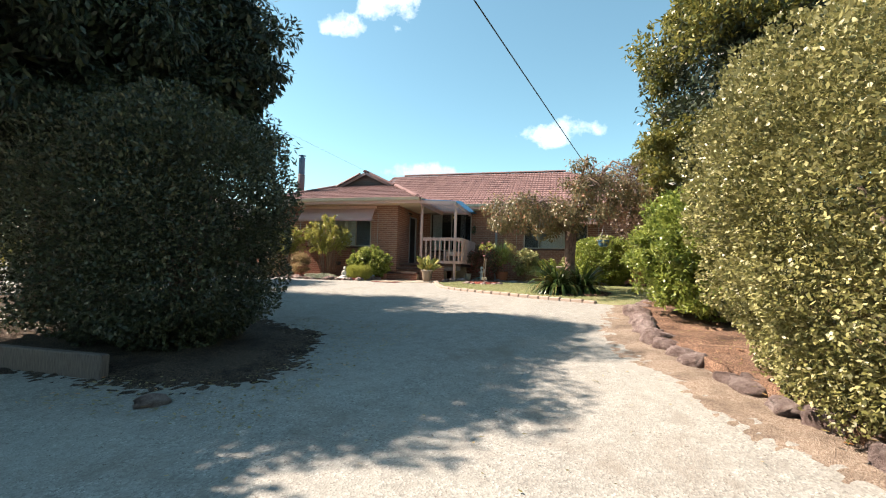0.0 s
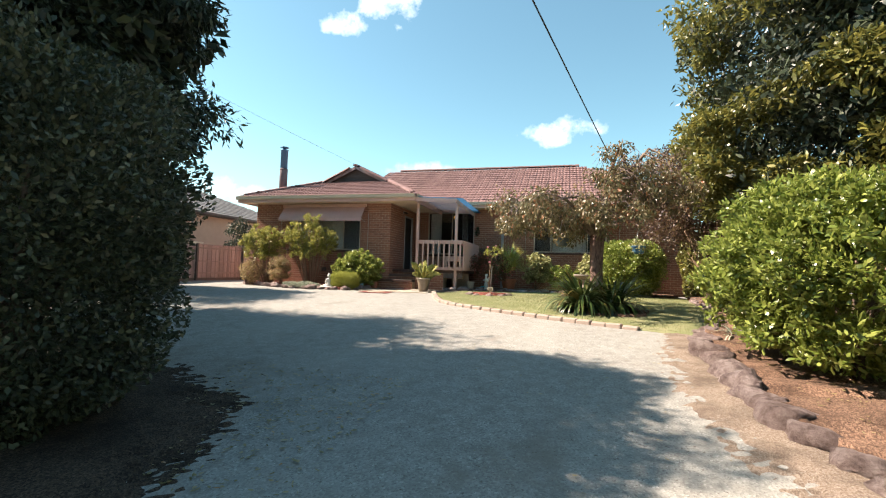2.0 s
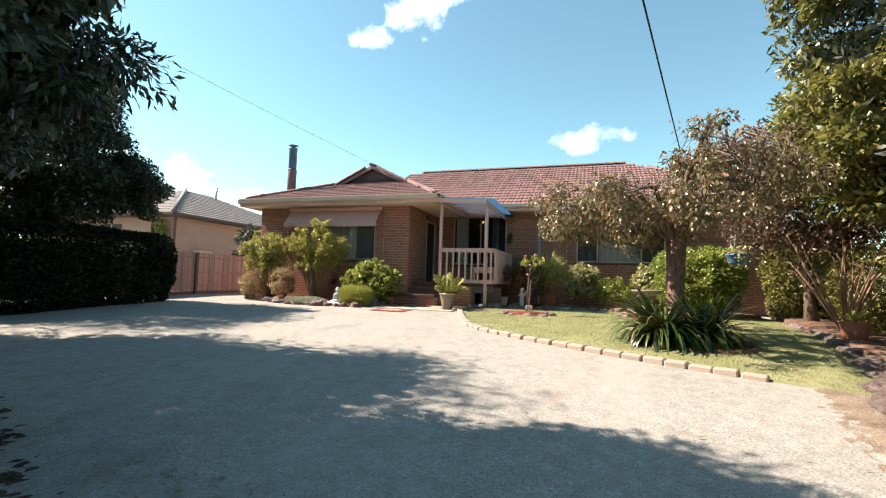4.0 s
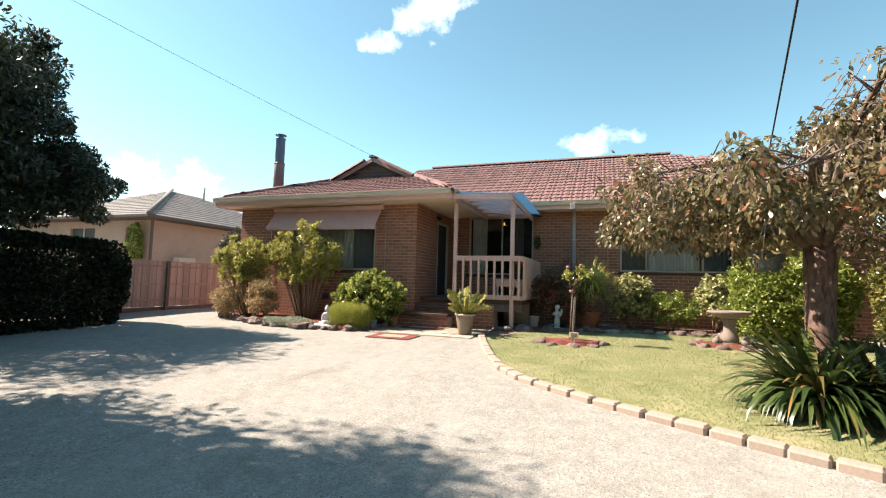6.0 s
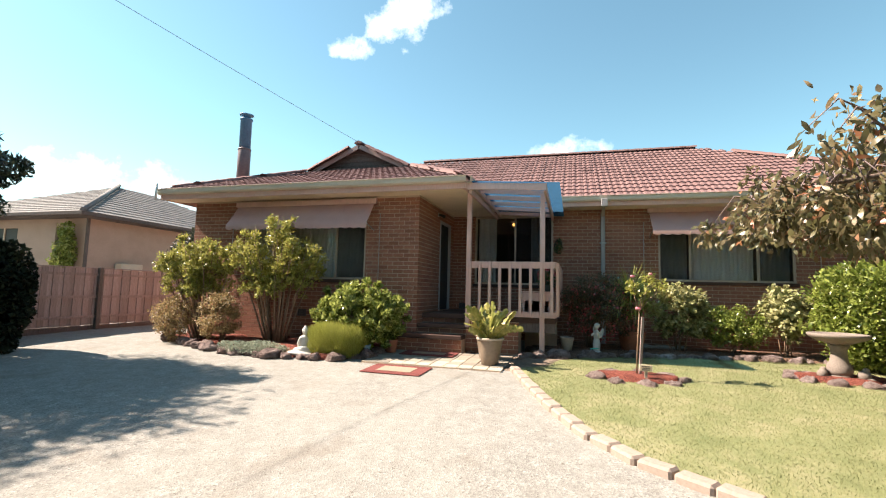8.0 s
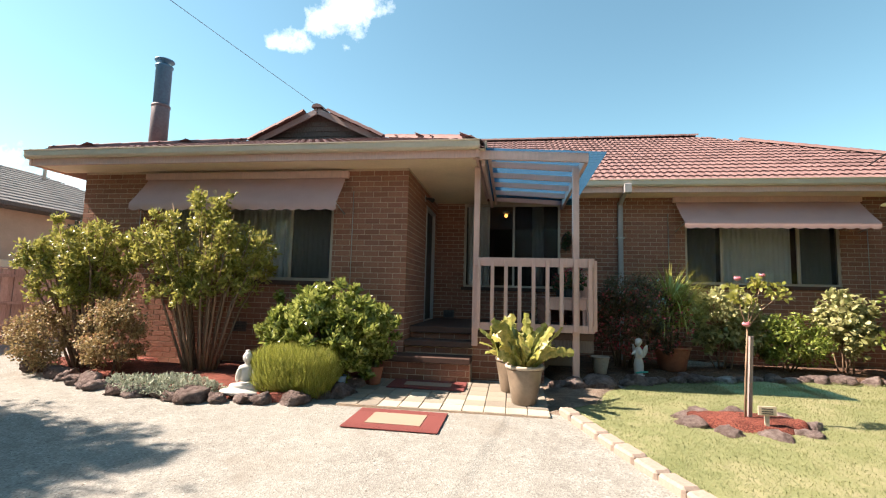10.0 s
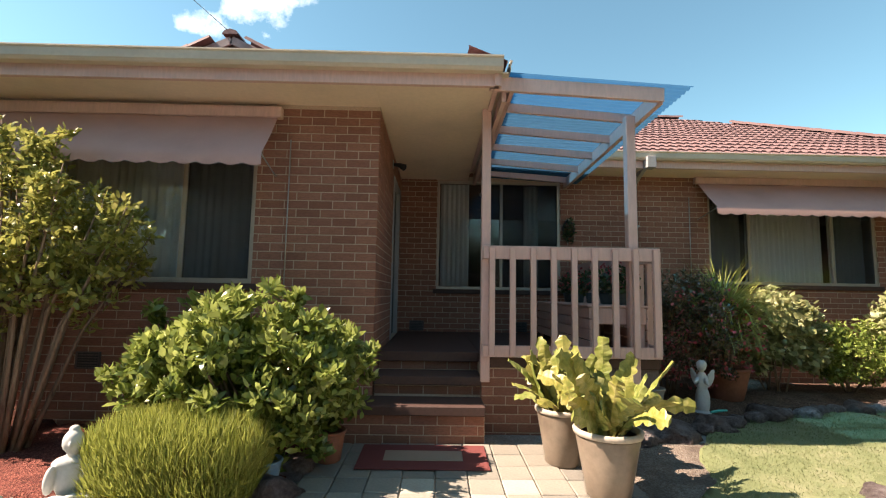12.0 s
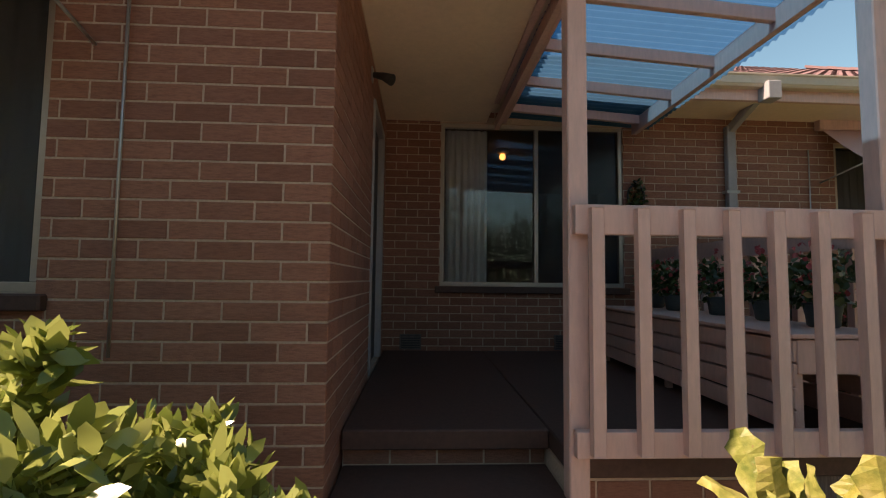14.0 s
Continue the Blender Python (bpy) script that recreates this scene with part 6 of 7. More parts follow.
def pot(name, label, at, r_top, r_base, h, material, rim=None):
    t = thing(name, at, label, "plant pot")
    part("body", lathe([(r_base, 0), (r_base + 0.01, 0.01), ((r_base + r_top) * 0.51, h * 0.45), (r_top * 0.985, h * 0.86), (r_top, h * 0.94), (r_top * 0.93, h * 0.93), (r_top * 0.86, h * 0.8)], 32), material, t)
    part("rim", lathe([(r_top * 0.95, h * 0.90), (r_top * 1.06, h * 0.91), (r_top * 1.08, h * 0.97), (r_top * 1.02, h), (r_top * 0.93, h * 0.985), (r_top * 0.90, h * 0.90)], 32), rim or material, t, "paler rolled rim")
    part("soil", lathe([(r_top * 0.90, h * 0.80), (r_top * 0.5, h * 0.86), (0.01, h * 0.87)], 20), M_SOIL, t)
    return t


def cactus(at, n, length, seed):
    """Epiphyllum: flat, thick stems with scalloped edges, arching out of the pot."""
    rng = random.Random(seed)
    t = thing("cactus", (0, 0, 0), "yellow-green scalloped flat stemmed cactus in a pot", "cactus")
    for i in range(n):
        a = rng.uniform(0, 6.28)
        L = length * rng.uniform(0.55, 1.1)
        le = rng.uniform(0.15, 1.25)
        d, s = Vector((math.cos(a), math.sin(a), 0)), Vector((-math.sin(a), math.cos(a), 0))
        tw = rng.uniform(-1.2, 1.2)
        bend = rng.uniform(-0.08, 0.09)
        wob, ph = rng.uniform(0.05, 0.16), rng.uniform(0, 6.28)
        q = Vector(at) + d * rng.uniform(0.0, 0.10)
        ang = math.pi / 2 - le * 0.55
        bm = bmesh.new()
        rows = []
        N = 25
        for j in range(N):
            f = j / (N - 1)
            w = (0.018 + 0.040 * min(1, f * 2.5)) * (0.62 + 0.48 * abs(math.sin(j * 0.85 + ph)) + rng.uniform(-0.06, 0.06)) * (1.0 if f < 0.95 else 0.7)
            up = d * math.cos(ang) + Vector((0, 0, math.sin(ang)))
            n1 = (s * math.cos(tw) + up.cross(s) * math.sin(tw)).normalized()
            n2 = up.cross(n1)
            rows.append([bm.verts.new(q + n1 * w), bm.verts.new(q + n2 * 0.010), bm.verts.new(q - n1 * w), bm.verts.new(q - n2 * 0.010)])
            q = q + up * (L / N)
            ang -= 0.6 * (le * 0.02 + bend + wob * math.sin(j * 0.7 + ph) + rng.uniform(-0.05, 0.05))
            tw += rng.uniform(-0.16, 0.16)
        for r0, r1 in zip(rows, rows[1:]):
            for e in range(4):
                bm.faces.new((r0[e], r0[(e + 1) % 4], r1[(e + 1) % 4], r1[e]))
        bm.faces.new(rows[-1])
        part("stem", bm, L_CACTUS, t)
    return t


pot("plant_pot", "glazed olive-brown pot with a pale rim on pavers", (-5.47, 15.05, paved_z(15.05)), 0.215, 0.135, 0.45, M_GLAZE, M_RIM)
cactus((-5.47, 15.05, PZ + 0.38), 46, 0.66, 90)
pot("plant_pot", "glazed olive-brown pot with a pale rim on pavers", (-5.62, 15.62, paved_z(15.62)), 0.205, 0.13, 0.44, M_GLAZE, M_RIM)
cactus((-5.62, 15.62, PZ + 0.36), 36, 0.66, 91)
pot("plant_pot", "small empty pale terracotta pot beside the post", (-4.25, 17.0, 1.2), 0.135, 0.085, 0.27, M_RIM)
pot("plant_pot", "terracotta pot with yucca beside the wall", (-2.95, 17.75, 1.2), 0.28, 0.19, 0.40, M_TERRA)
yucca = thing("yucca", (0, 0, 0), "tall potted plant with a fountain of thin yellow-green leaves", "plant")
for dx, dy, top, leaf_n in ((0.0, 0.0, 2.22, 170), (0.10, -0.05, 1.98, 110), (-0.10, 0.04, 1.88, 90)):
    part("cane", tube([(-2.95 + dx * 0.4, 17.75 + dy * 0.4, 1.5), (-2.95 + dx * 0.7, 17.75 + dy, 1.7), (-2.95 + dx, 17.75 + dy, top)], [0.028, 0.024, 0.02], 8), M_TWIG, yucca)
    strap_plant("", "", (-2.95 + dx, 17.75 + dy, top - 0.05), int(leaf_n * 1.9), 1.0, 0.014, L_YUCCA, 1.15, 92 + leaf_n, "", yucca, 1.05)
pot("plant_pot", "small pale blue glazed pot behind the feathery bush", (-7.80, 15.10, 1.10), 0.11, 0.075, 0.22, M_SKYPOT)
pot("plant_pot", "small terracotta pot by the garden bed", (-7.48, 15.6, paved_z(15.6)), 0.125, 0.085, 0.24, M_TERRA)
pot("plant_pot", "terracotta pot on the mulch beside the rocks", (2.75, 12.6, 1.12), 0.22, 0.15, 0.32, M_TERRA)
strap_plant("succulent", "pot plant with short green leaves", (2.75, 12.6, 1.4), 26, 0.3, 0.04, L_YUCCA, 0.9, 93, "plant")


def statue_mesh(name, label, at, turn, shapes, material, category="statue", size=1.0):
    """One plain mesh from turned and stretched rounded forms."""
    bm = bmesh.new()
    for kind, c, r, tilt in shapes:
        q = bmesh.new()
        bmesh.ops.create_uvsphere(q, u_segments=20, v_segments=14, radius=1.0)
        m = Matrix.Translation(c) @ Euler([radians(a) for a in tilt]).to_matrix().to_4x4() @ Matrix.Diagonal((*r, 1))
        bmesh.ops.transform(q, matrix=m, verts=q.verts)
        me = bpy.data.meshes.new("tmp")
        q.to_mesh(me)
        q.free()
        bm.from_mesh(me)
        bpy.data.meshes.remove(me)
    ob = part(name, bm, material, None, "", True)
    weld = ob.modifiers.new("weld", "REMESH")
    weld.mode, weld.voxel_size, weld.use_smooth_shade = "VOXEL", 0.007, True
    me = bpy.data.meshes.new_from_object(ob.evaluated_get(bpy.context.evaluated_depsgraph_get()))
    ob.modifiers.clear()
    ob.data = me
    ob.matrix_basis = pose(*at, 0, 0, turn) @ Matrix.Scale(size, 4)
    return tagged(ob, label, category)


statue_mesh("buddha_statue", "white stone seated buddha statue beside the bush", (-8.80, 14.70, 1.13), 25, [
    ("o", (-0.05, -0.10, 0.03), (0.27, 0.16, 0.05), (0, 6, 0)),    ("o", (0, 0, 0.05), (0.20, 0.17, 0.055), (0, 0, 0)), ("o", (0.10, -0.07, 0.10), (0.13, 0.055, 0.05), (0, 0, 28)), ("o", (-0.10, -0.07, 0.10), (0.13, 0.055, 0.05), (0, 0, -28)),
    ("o", (0, 0.02, 0.24), (0.095, 0.075, 0.15), (0, 0, 0)), ("o", (0, 0.02, 0.33), (0.115, 0.065, 0.055), (0, 0, 0)), ("o", (0.105, -0.02, 0.24), (0.034, 0.045, 0.105), (18, -8, 0)), ("o", (-0.105, -0.02, 0.24), (0.034, 0.045, 0.105), (18, 8, 0)),
    ("o", (0.04, -0.10, 0.14), (0.07, 0.03, 0.028), (0, 0, 20)), ("o", (-0.04, -0.10, 0.14), (0.07, 0.03, 0.028), (0, 0, -20)), ("o", (0, 0.015, 0.41), (0.035, 0.035, 0.05), (0, 0, 0)),
    ("o", (0, 0.005, 0.475), (0.062, 0.068, 0.078), (0, 0, 0)), ("o", (0, 0.015, 0.55), (0.032, 0.032, 0.03), (0, 0, 0)), ("o", (0, -0.062, 0.468), (0.010, 0.014, 0.02), (0, 0, 0))], M_WHITE, "statue", 0.88)
statue_mesh("angel_statue", "pale stone angel statue with folded wings", (-3.68, 17.0, 1.16), -35, [
    ("o", (0, 0, 0.04), (0.11, 0.10, 0.045), (0, 0, 0)), ("o", (0, 0, 0.20), (0.085, 0.075, 0.20), (0, 0, 0)), ("o", (0, 0, 0.42), (0.07, 0.06, 0.14), (0, 0, 0)), ("o", (0.05, -0.05, 0.45), (0.025, 0.075, 0.03), (35, 0, 25)),
    ("o", (-0.05, -0.05, 0.45), (0.025, 0.075, 0.03), (35, 0, -25)), ("o", (0, -0.01, 0.62), (0.055, 0.058, 0.066), (0, 0, 0)), ("o", (0, 0.015, 0.64), (0.062, 0.06, 0.058), (0, 0, 0)),
    ("o", (0.085, 0.05, 0.46), (0.045, 0.016, 0.11), (0, 20, 25)), ("o", (-0.085, 0.05, 0.46), (0.045, 0.016, 0.11), (0, -20, -25)), ("o", (0.105, 0.055, 0.53), (0.03, 0.014, 0.06), (0, 25, 25)), ("o", (-0.105, 0.055, 0.53), (0.03, 0.014, 0.06), (0, -25, -25))], M_WHITE, "statue", 0.88)

bath = thing("bird_bath", (-0.25, 15.75, 1.13), "weathered cast stone bird bath in a ring of rocks", "bird bath")
part("plinth", lathe([(0.19, 0), (0.19, 0.05), (0.15, 0.075), (0.17, 0.10)], 8), M_STONE, bath)
part("pedestal", lathe([(0.15, 0.10), (0.165, 0.16), (0.15, 0.24), (0.115, 0.30), (0.10, 0.40), (0.105, 0.48), (0.135, 0.53), (0.14, 0.56)], 24), M_STONE, bath)
part("bowl", lathe([(0.14, 0.56), (0.22, 0.59), (0.34, 0.64), (0.375, 0.675), (0.38, 0.71), (0.355, 0.715), (0.33, 0.69), (0.2, 0.655), (0.01, 0.645)], 36), M_STONE, bath)
for k, (dx, dy, s) in enumerate(((0.25, -0.12, 0.085), (-0.24, -0.05, 0.075))):
    statue_mesh("stone_ornament", "rounded stone ornament beside the bird bath", (-0.25 + dx, 15.75 + dy, 1.16), 30 * k, [("o", (0, 0, s), (s, s * 0.9, s), (0, 0, 0)), ("o", (0.02, 0.0, s * 1.95), (s * 0.55, s * 0.55, s * 0.5), (0, 0, 0)), ("o", (0.05, -0.03, s * 0.4), (s * 0.8, s * 0.8, s * 0.4), (0, 0, 0))], M_STONE, "ornament")

# standard rose on its stake
rose = thing("rose", (0.05, -0.25, 0), "young standard rose with pink blooms tied to a stake", "rose")
part("stem", tube([(-3.27, 15.0, 1.12), (-3.25, 15.0, 1.6), (-3.22, 14.99, 2.12)], [0.012, 0.010, 0.008], 8), M_TWIG, rose)
part("stake", bar((-3.22, 15.02, 1.12), (-3.17, 15.03, 2.02), 0.030, 0.030), M_BARGE, rose, "square grey stake")
for e in ((-3.30, 14.98, 2.6), (-3.05, 15.0, 2.62), (-3.13, 15.05, 2.4), (-3.3, 15.08, 2.35), (-2.9, 15.0, 2.45)):
    part("twig", tube([(-3.22, 14.99, 2.10), ((e[0] - 3.22) / 2 - 0.02, 14.99, 2.3), e], [0.006, 0.005, 0.003], 5), M_TWIG, rose)
foliage("leaves", clumped(20, 9, (-3.12, 15.02, 2.48), (0.30, 0.22, 0.17), 0.09, 95), L_OLEANDER, rose, 0.065, 0.042)
for e, s in (((-3.24, 14.97, 2.14), 0.045), ((-3.31, 14.97, 2.62), 0.04), ((-3.06, 14.99, 2.66), 0.035)):
    bm = bmesh.new()
    for j in range(14):
        a, tl = j * 2.4, 0.25 + 0.055 * j
        q = bmesh.ops.create_uvsphere(bm, u_segments=8, v_segments=5, radius=1.0)
        m = Matrix.Translation(e) @ Euler((0, 0, a)).to_matrix().to_4x4() @ Euler((0, tl, 0)).to_matrix().to_4x4() @ Matrix.Translation((s * 0.35, 0, s * 0.35)) @ Matrix.Diagonal((s * 0.16, s * 0.62, s * 0.55, 1))
        bmesh.ops.transform(bm, matrix=m, verts=q["verts"])
    part("bloom", bm, L_PINK, rose, "pink layered bloom", True)
sign = thing("plant_label", (-3.12, 14.52, 1.15), "small cream plant label on a short peg", "plant label")
part("plate", box(-0.085, 0.085, -0.006, 0.006, 0.12, 0.21, 0.003), M_CREAM, sign)
part("peg", box(-0.02, 0.02, 0.006, 0.02, 0.0, 0.17), M_CREAM, sign)
for dz in (0.185, 0.16, 0.14):
    part("text_bar", box(-0.055, 0.05, -0.009, -0.0065, dz - 0.006, dz + 0.004), M_POST, sign)
tool = thing("hand_tool", (-3.72, 16.62, 1.3), "small teal plastic garden tool lying on a rock", "tool")
part("handle", tube([(-0.1, 0, 0), (-0.02, 0.01, 0.012), (0.07, 0.0, 0.02)], [0.012, 0.015, 0.010], 8), M_TEAL, tool)

# small weeping tree with turning leaves
wt = thing("tree", (0, 0, 0), "low weeping tree with turning yellow-brown leaves and bare twigs", "tree")
TB = Vector((-0.14, 11.9, 0.98))
part("trunk", tube([TB, TB + Vector((0.02, 0, 0.25)), TB + Vector((-0.02, 0.02, 1.0)), TB + Vector((0.0, 0, 1.85))], [0.21, 0.16, 0.15, 0.17], 12), M_BARK_RED, wt, "rough reddish brown trunk")
rnd = random.Random(5)
rows, thin = [], []
for i in range(19):
    a = i * 2 * math.pi / 19 + rnd.uniform(-0.12, 0.12)
    d = Vector((math.cos(a), math.sin(a) * 0.85, 0))
    s = Vector((-d.y, d.x, 0))
    L = rnd.uniform(2.1, 2.7) if d.x < 0.3 else rnd.uniform(1.6, 2.3)
    hgt = rnd.uniform(0.65, 1.1) if d.x < 0.2 else rnd.uniform(1.5, 2.35)
    p0 = TB + Vector((0, 0, 1.75))
    tip = hgt * 0.4 + 0.22 if d.x < 0.2 else hgt * 0.55
    pts = [p0, p0 + d * L * 0.25 + Vector((0, 0, hgt * 0.6)), p0 + d * L * 0.55 + s * rnd.uniform(-0.25, 0.25) + Vector((0, 0, hgt)), p0 + d * L * 0.85 + s * rnd.uniform(-0.35, 0.35) + Vector((0, 0, hgt * 0.85)), p0 + d * L + Vector((0, 0, tip))]
    limb = part("limb", tube(pts, [0.07, 0.05, 0.032, 0.018, 0.006], 7), M_BARK, wt)
    for j in range(20):
        f = rnd.uniform(0.22, 1.0)
        k = min(3, int(f * 4))
        q = pts[k] + (pts[k + 1] - pts[k]) * (f * 4 - k)
        b = rnd.uniform(0, 6.28)
        w = Vector((math.cos(b), math.sin(b), 0)) * rnd.uniform(0.3, 0.62)
        m = q + w * 0.55 + Vector((0, 0, rnd.uniform(0.02, 0.22)))
        e = q + w + Vector((0, 0, rnd.uniform(-0.38, 0.12)))
        part("twig", tube([q, m, e], [0.011, 0.007, 0.003], 5), M_TWIG_GREY, limb)
        if rnd.uniform(0, 1) < (0.30 + 0.55 * f if d.x < 0.25 else 0.18 + 0.42 * f):
            rows.append((95, (e.x, e.y, e.z - 0.07), (0.22, 0.22, 0.22), dict(power=2.0, rough=0.3, freq=4, depth=0.95, seed=float(i + j))))
        elif j % 3 == 0:
            thin.append((14, (m.x, m.y, m.z), (0.26, 0.26, 0.16), dict(power=2.0, rough=0.3, freq=4, depth=0.95, seed=float(i + j))))
foliage("crown", rows, L_WEEP, wt, 0.088, 0.036, droop=1.3, spread=0.6, curl=0.35)
foliage("sparse_leaves", thin, L_BROWNISH, wt, 0.08, 0.03, "few brown leaves among bare twigs", droop=1.2, spread=0.7, curl=0.4)
for at, label in (((0.75, 11.7, 2.35), "grey-blue plastic hanging pot with trailing plant"), ((-0.95, 10.95, 2.45), "dark plastic hanging pot with brown trailing leaves")):
    hp = thing("hanging_pot", at, label, "hanging pot")
    part("bowl", lathe([(0.09, 0), (0.13, 0.05), (0.155, 0.16), (0.165, 0.165), (0.165, 0.185), (0.15, 0.185), (0.14, 0.15)], 22), M_PLASTIC if at[0] < 0 else M_FLUE, hp)
    for k in range(3):
        a = k * 2.094
        part("hanger", tube([(0.15 * math.cos(a), 0.15 * math.sin(a), 0.18), (0, 0, 0.60)], 0.004, 5), M_GALV, hp)
    foliage("leaves", [(160, (0, 0, 0.18), (0.24, 0.24, 0.2), dict(power=2.0, depth=0.8, rough=0.3))], L_AUTUMN if at[0] < 0 else L_HYDRA, hp, 0.11, 0.03, droop=1.1)

bare = thing("shrub", (0, 0, 0), "leafless pale twiggy shrub beside the rocks", "shrub")
rnd = random.Random(8)
for i in range(16):
    a = rnd.uniform(0, 6.28)
    b = Vector((3.05, 13.6, 1.1))
    e = b + Vector((math.cos(a) * rnd.uniform(0.4, 1.1), math.sin(a) * rnd.uniform(0.3, 0.8), rnd.uniform(1.2, 2.0)))
    m = (b + e) / 2 + Vector((rnd.uniform(-0.1, 0.1), 0, 0.15))
    st = part("branch", tube([b, m, e], [0.028, 0.016, 0.005], 6), M_TWIG, bare)
    for j in range(6):
        f = rnd.uniform(0.4, 1)
        q = m + (e - m) * (2 * f - 1) if f > 0.5 else b + (m - b) * 2 * f
        part("twig", tube([q, q + Vector((rnd.uniform(-0.3, 0.3), rnd.uniform(-0.3, 0.3), rnd.uniform(0.1, 0.4)))], [0.006, 0.002], 5), M_TWIG, st)

# ---- on the porch ----
bench = thing("planter_box", (0, 0, 0), "long white slatted timber planter box on the porch", "planter")
BX0, BX1, BY0, BY1, BZ0 = -5.12, -4.52, 16.44, 18.75, FLOOR_Z + 0.06
for i in range(4):
    z = BZ0 + i * 0.109
    part("slat", box(BX0, BX0 + 0.02, BY0, BY1, z, z + 0.098, 0.004), M_PINK, bench)
    part("slat", box(BX0 + 0.022, BX1 - 0.02, BY1 - 0.02, BY1, z, z + 0.098, 0.004), M_PINK, bench)
    part("slat", box(BX1 - 0.02, BX1, BY0, BY1, z, z + 0.098, 0.004), M_PINK, bench)
part("end_board", box(BX0 + 0.022, BX1 - 0.022, BY0, BY0 + 0.022, BZ0 + 0.27, BZ0 + 0.43, 0.004), M_PINK, bench)
part("top_board", box(BX0 - 0.015, BX1 + 0.012, BY0 - 0.015, BY1 + 0.015, BZ0 + 0.436, BZ0 + 0.458, 0.004), M_PINK, bench)
for x in (BX0 + 0.03, BX1 - 0.07):
    for y in (BY0 + 0.03, (BY0 + BY1) / 2, BY1 - 0.07):
        part("foot", box(x, x + 0.04, y, y + 0.04, FLOOR_Z, BZ0 + 0.43), M_PINK, bench)
for x, y, r in ((-4.68, 16.75, 0.09), (-4.66, 17.15, 0.10), (-4.68, 17.6, 0.09), (-4.72, 18.1, 0.10), (-4.7, 18.5, 0.10)):
    pp = pot("plant_pot", "small dark plastic pot with a red flowering plant", (x, y, BZ0 + 0.459), r, r * 0.7, 0.13, M_PLASTIC)
    foliage("leaves", [(240, (0, 0, 0.24), (0.19, 0.19, 0.17), dict(power=2.0, depth=0.7, rough=0.2))], L_STRAP, pp, 0.055, 0.04)
    foliage("petals", [(60, (0, 0, 0.29), (0.2, 0.2, 0.17), dict(power=2.0, depth=0.2, rough=0.3))], L_RED, pp, 0.04, 0.035)

orn = thing("wall_ornament", (-4.5, PORCH_Y - 0.02, 3.25), "dark metal wall ornament hung beside the window", "ornament")
part("backing_ring", tube([(0.09 * math.cos(a), -0.02, 0.30 + 0.13 * math.sin(a)) for a in np.linspace(0, 6.28, 20)], 0.014, 6), M_DARK, orn)
foliage("leaf_cluster", [(140, (0.0, -0.04, 0.26), (0.11, 0.03, 0.22), dict(power=2, depth=0.8))], L_STRAP, orn, 0.06, 0.035)
part("hook", box(-0.008, 0.008, -0.02, 0.004, 0.40, 0.47), M_GALV, orn)



def wall_vent(x, y, z):
    """A cast brick vent: a rim round rows of small slats, let into the wall's face."""
    t = thing("wall_vent", (x, y, z), "small slotted brown brick vent in the wall", "vent", "wall vents")
    bm = bmesh.new()
    add_box(bm, -0.115, 0.115, -0.012, 0.012, -0.08, -0.066)
    add_box(bm, -0.115, 0.115, -0.012, 0.012, 0.066, 0.08)
    add_box(bm, -0.115, -0.10, -0.012, 0.012, -0.066, 0.066)
    add_box(bm, 0.10, 0.115, -0.012, 0.012, -0.066, 0.066)
    part("rim", bm, M_POST, t)
    # solid dark plate imitates the shade inside the vent
    part("backing", box(-0.10, 0.10, 0.0, 0.01, -0.066, 0.066), M_DARK, t, "dark plate in place of the shaded opening")
    for k in range(5):
        part("slat", box(-0.10, 0.10, -0.008, -0.001, -0.056 + 0.025 * k, -0.044 + 0.025 * k), M_POST, t)
    return t


wall_vent(-9.97, WALL_Y - 0.012, 1.77)
wall_vent(-6.96, PORCH_Y - 0.012, 1.945)
wall_vent(-5.30, PORCH_Y - 0.012, 1.945)
lampm = Mat("warm bulb")
lampm.bsdf.inputs["Emission Color"].default_value = (1.0, 0.42, 0.09, 1)
lampm.bsdf.inputs["Emission Strength"].default_value = 1.0
lamp = thing("ceiling_lamp", (-5.78, 20.4, 4.2), "small glass ceiling lamp glowing warm inside the room", "lamp")
part("bulb", lathe([(0.015, 0.03), (0.038, 0.05), (0.042, 0.085), (0.025, 0.11)], 16), lampm.m, lamp, "glowing warm bulb")
part("rose", lathe([(0.03, 0.11), (0.085, 0.13), (0.09, 0.168)], 20), M_CREAM, lamp)
dome = thing("ceiling_lamp", (-9.96, 18.03, 4.12), "shallow frosted glass ceiling lamp in the front room", "lamp")
glow = Mat("frosted glass shade")
glow.set((0.8, 0.74, 0.62), 0.4)
glow.bsdf.inputs["Emission Color"].default_value = (1.0, 0.78, 0.5, 1)
glow.bsdf.inputs["Emission Strength"].default_value = 0.25
part("shade", lathe([(0.02, -0.01), (0.10, 0.005), (0.155, 0.045), (0.165, 0.075)], 24), glow.m, dome, "frosted glass dish")
part("base_plate", lathe([(0.10, 0.075), (0.10, 0.248)], 20), M_CREAM, dome)
spot = thing("eave_light", (SIDE_X + 0.06, 17.75, 4.15), "small dark spotlight fixed under the porch eave", "light fitting")
part("plate", box(-0.06, -0.045, -0.04, 0.04, -0.05, 0.05), M_GALV, spot)
part("head", tube([(-0.045, 0, 0), (0.03, 0, -0.01), (0.10, -0.03, -0.05)], [0.02, 0.03, 0.045], 12), M_DARK, spot)

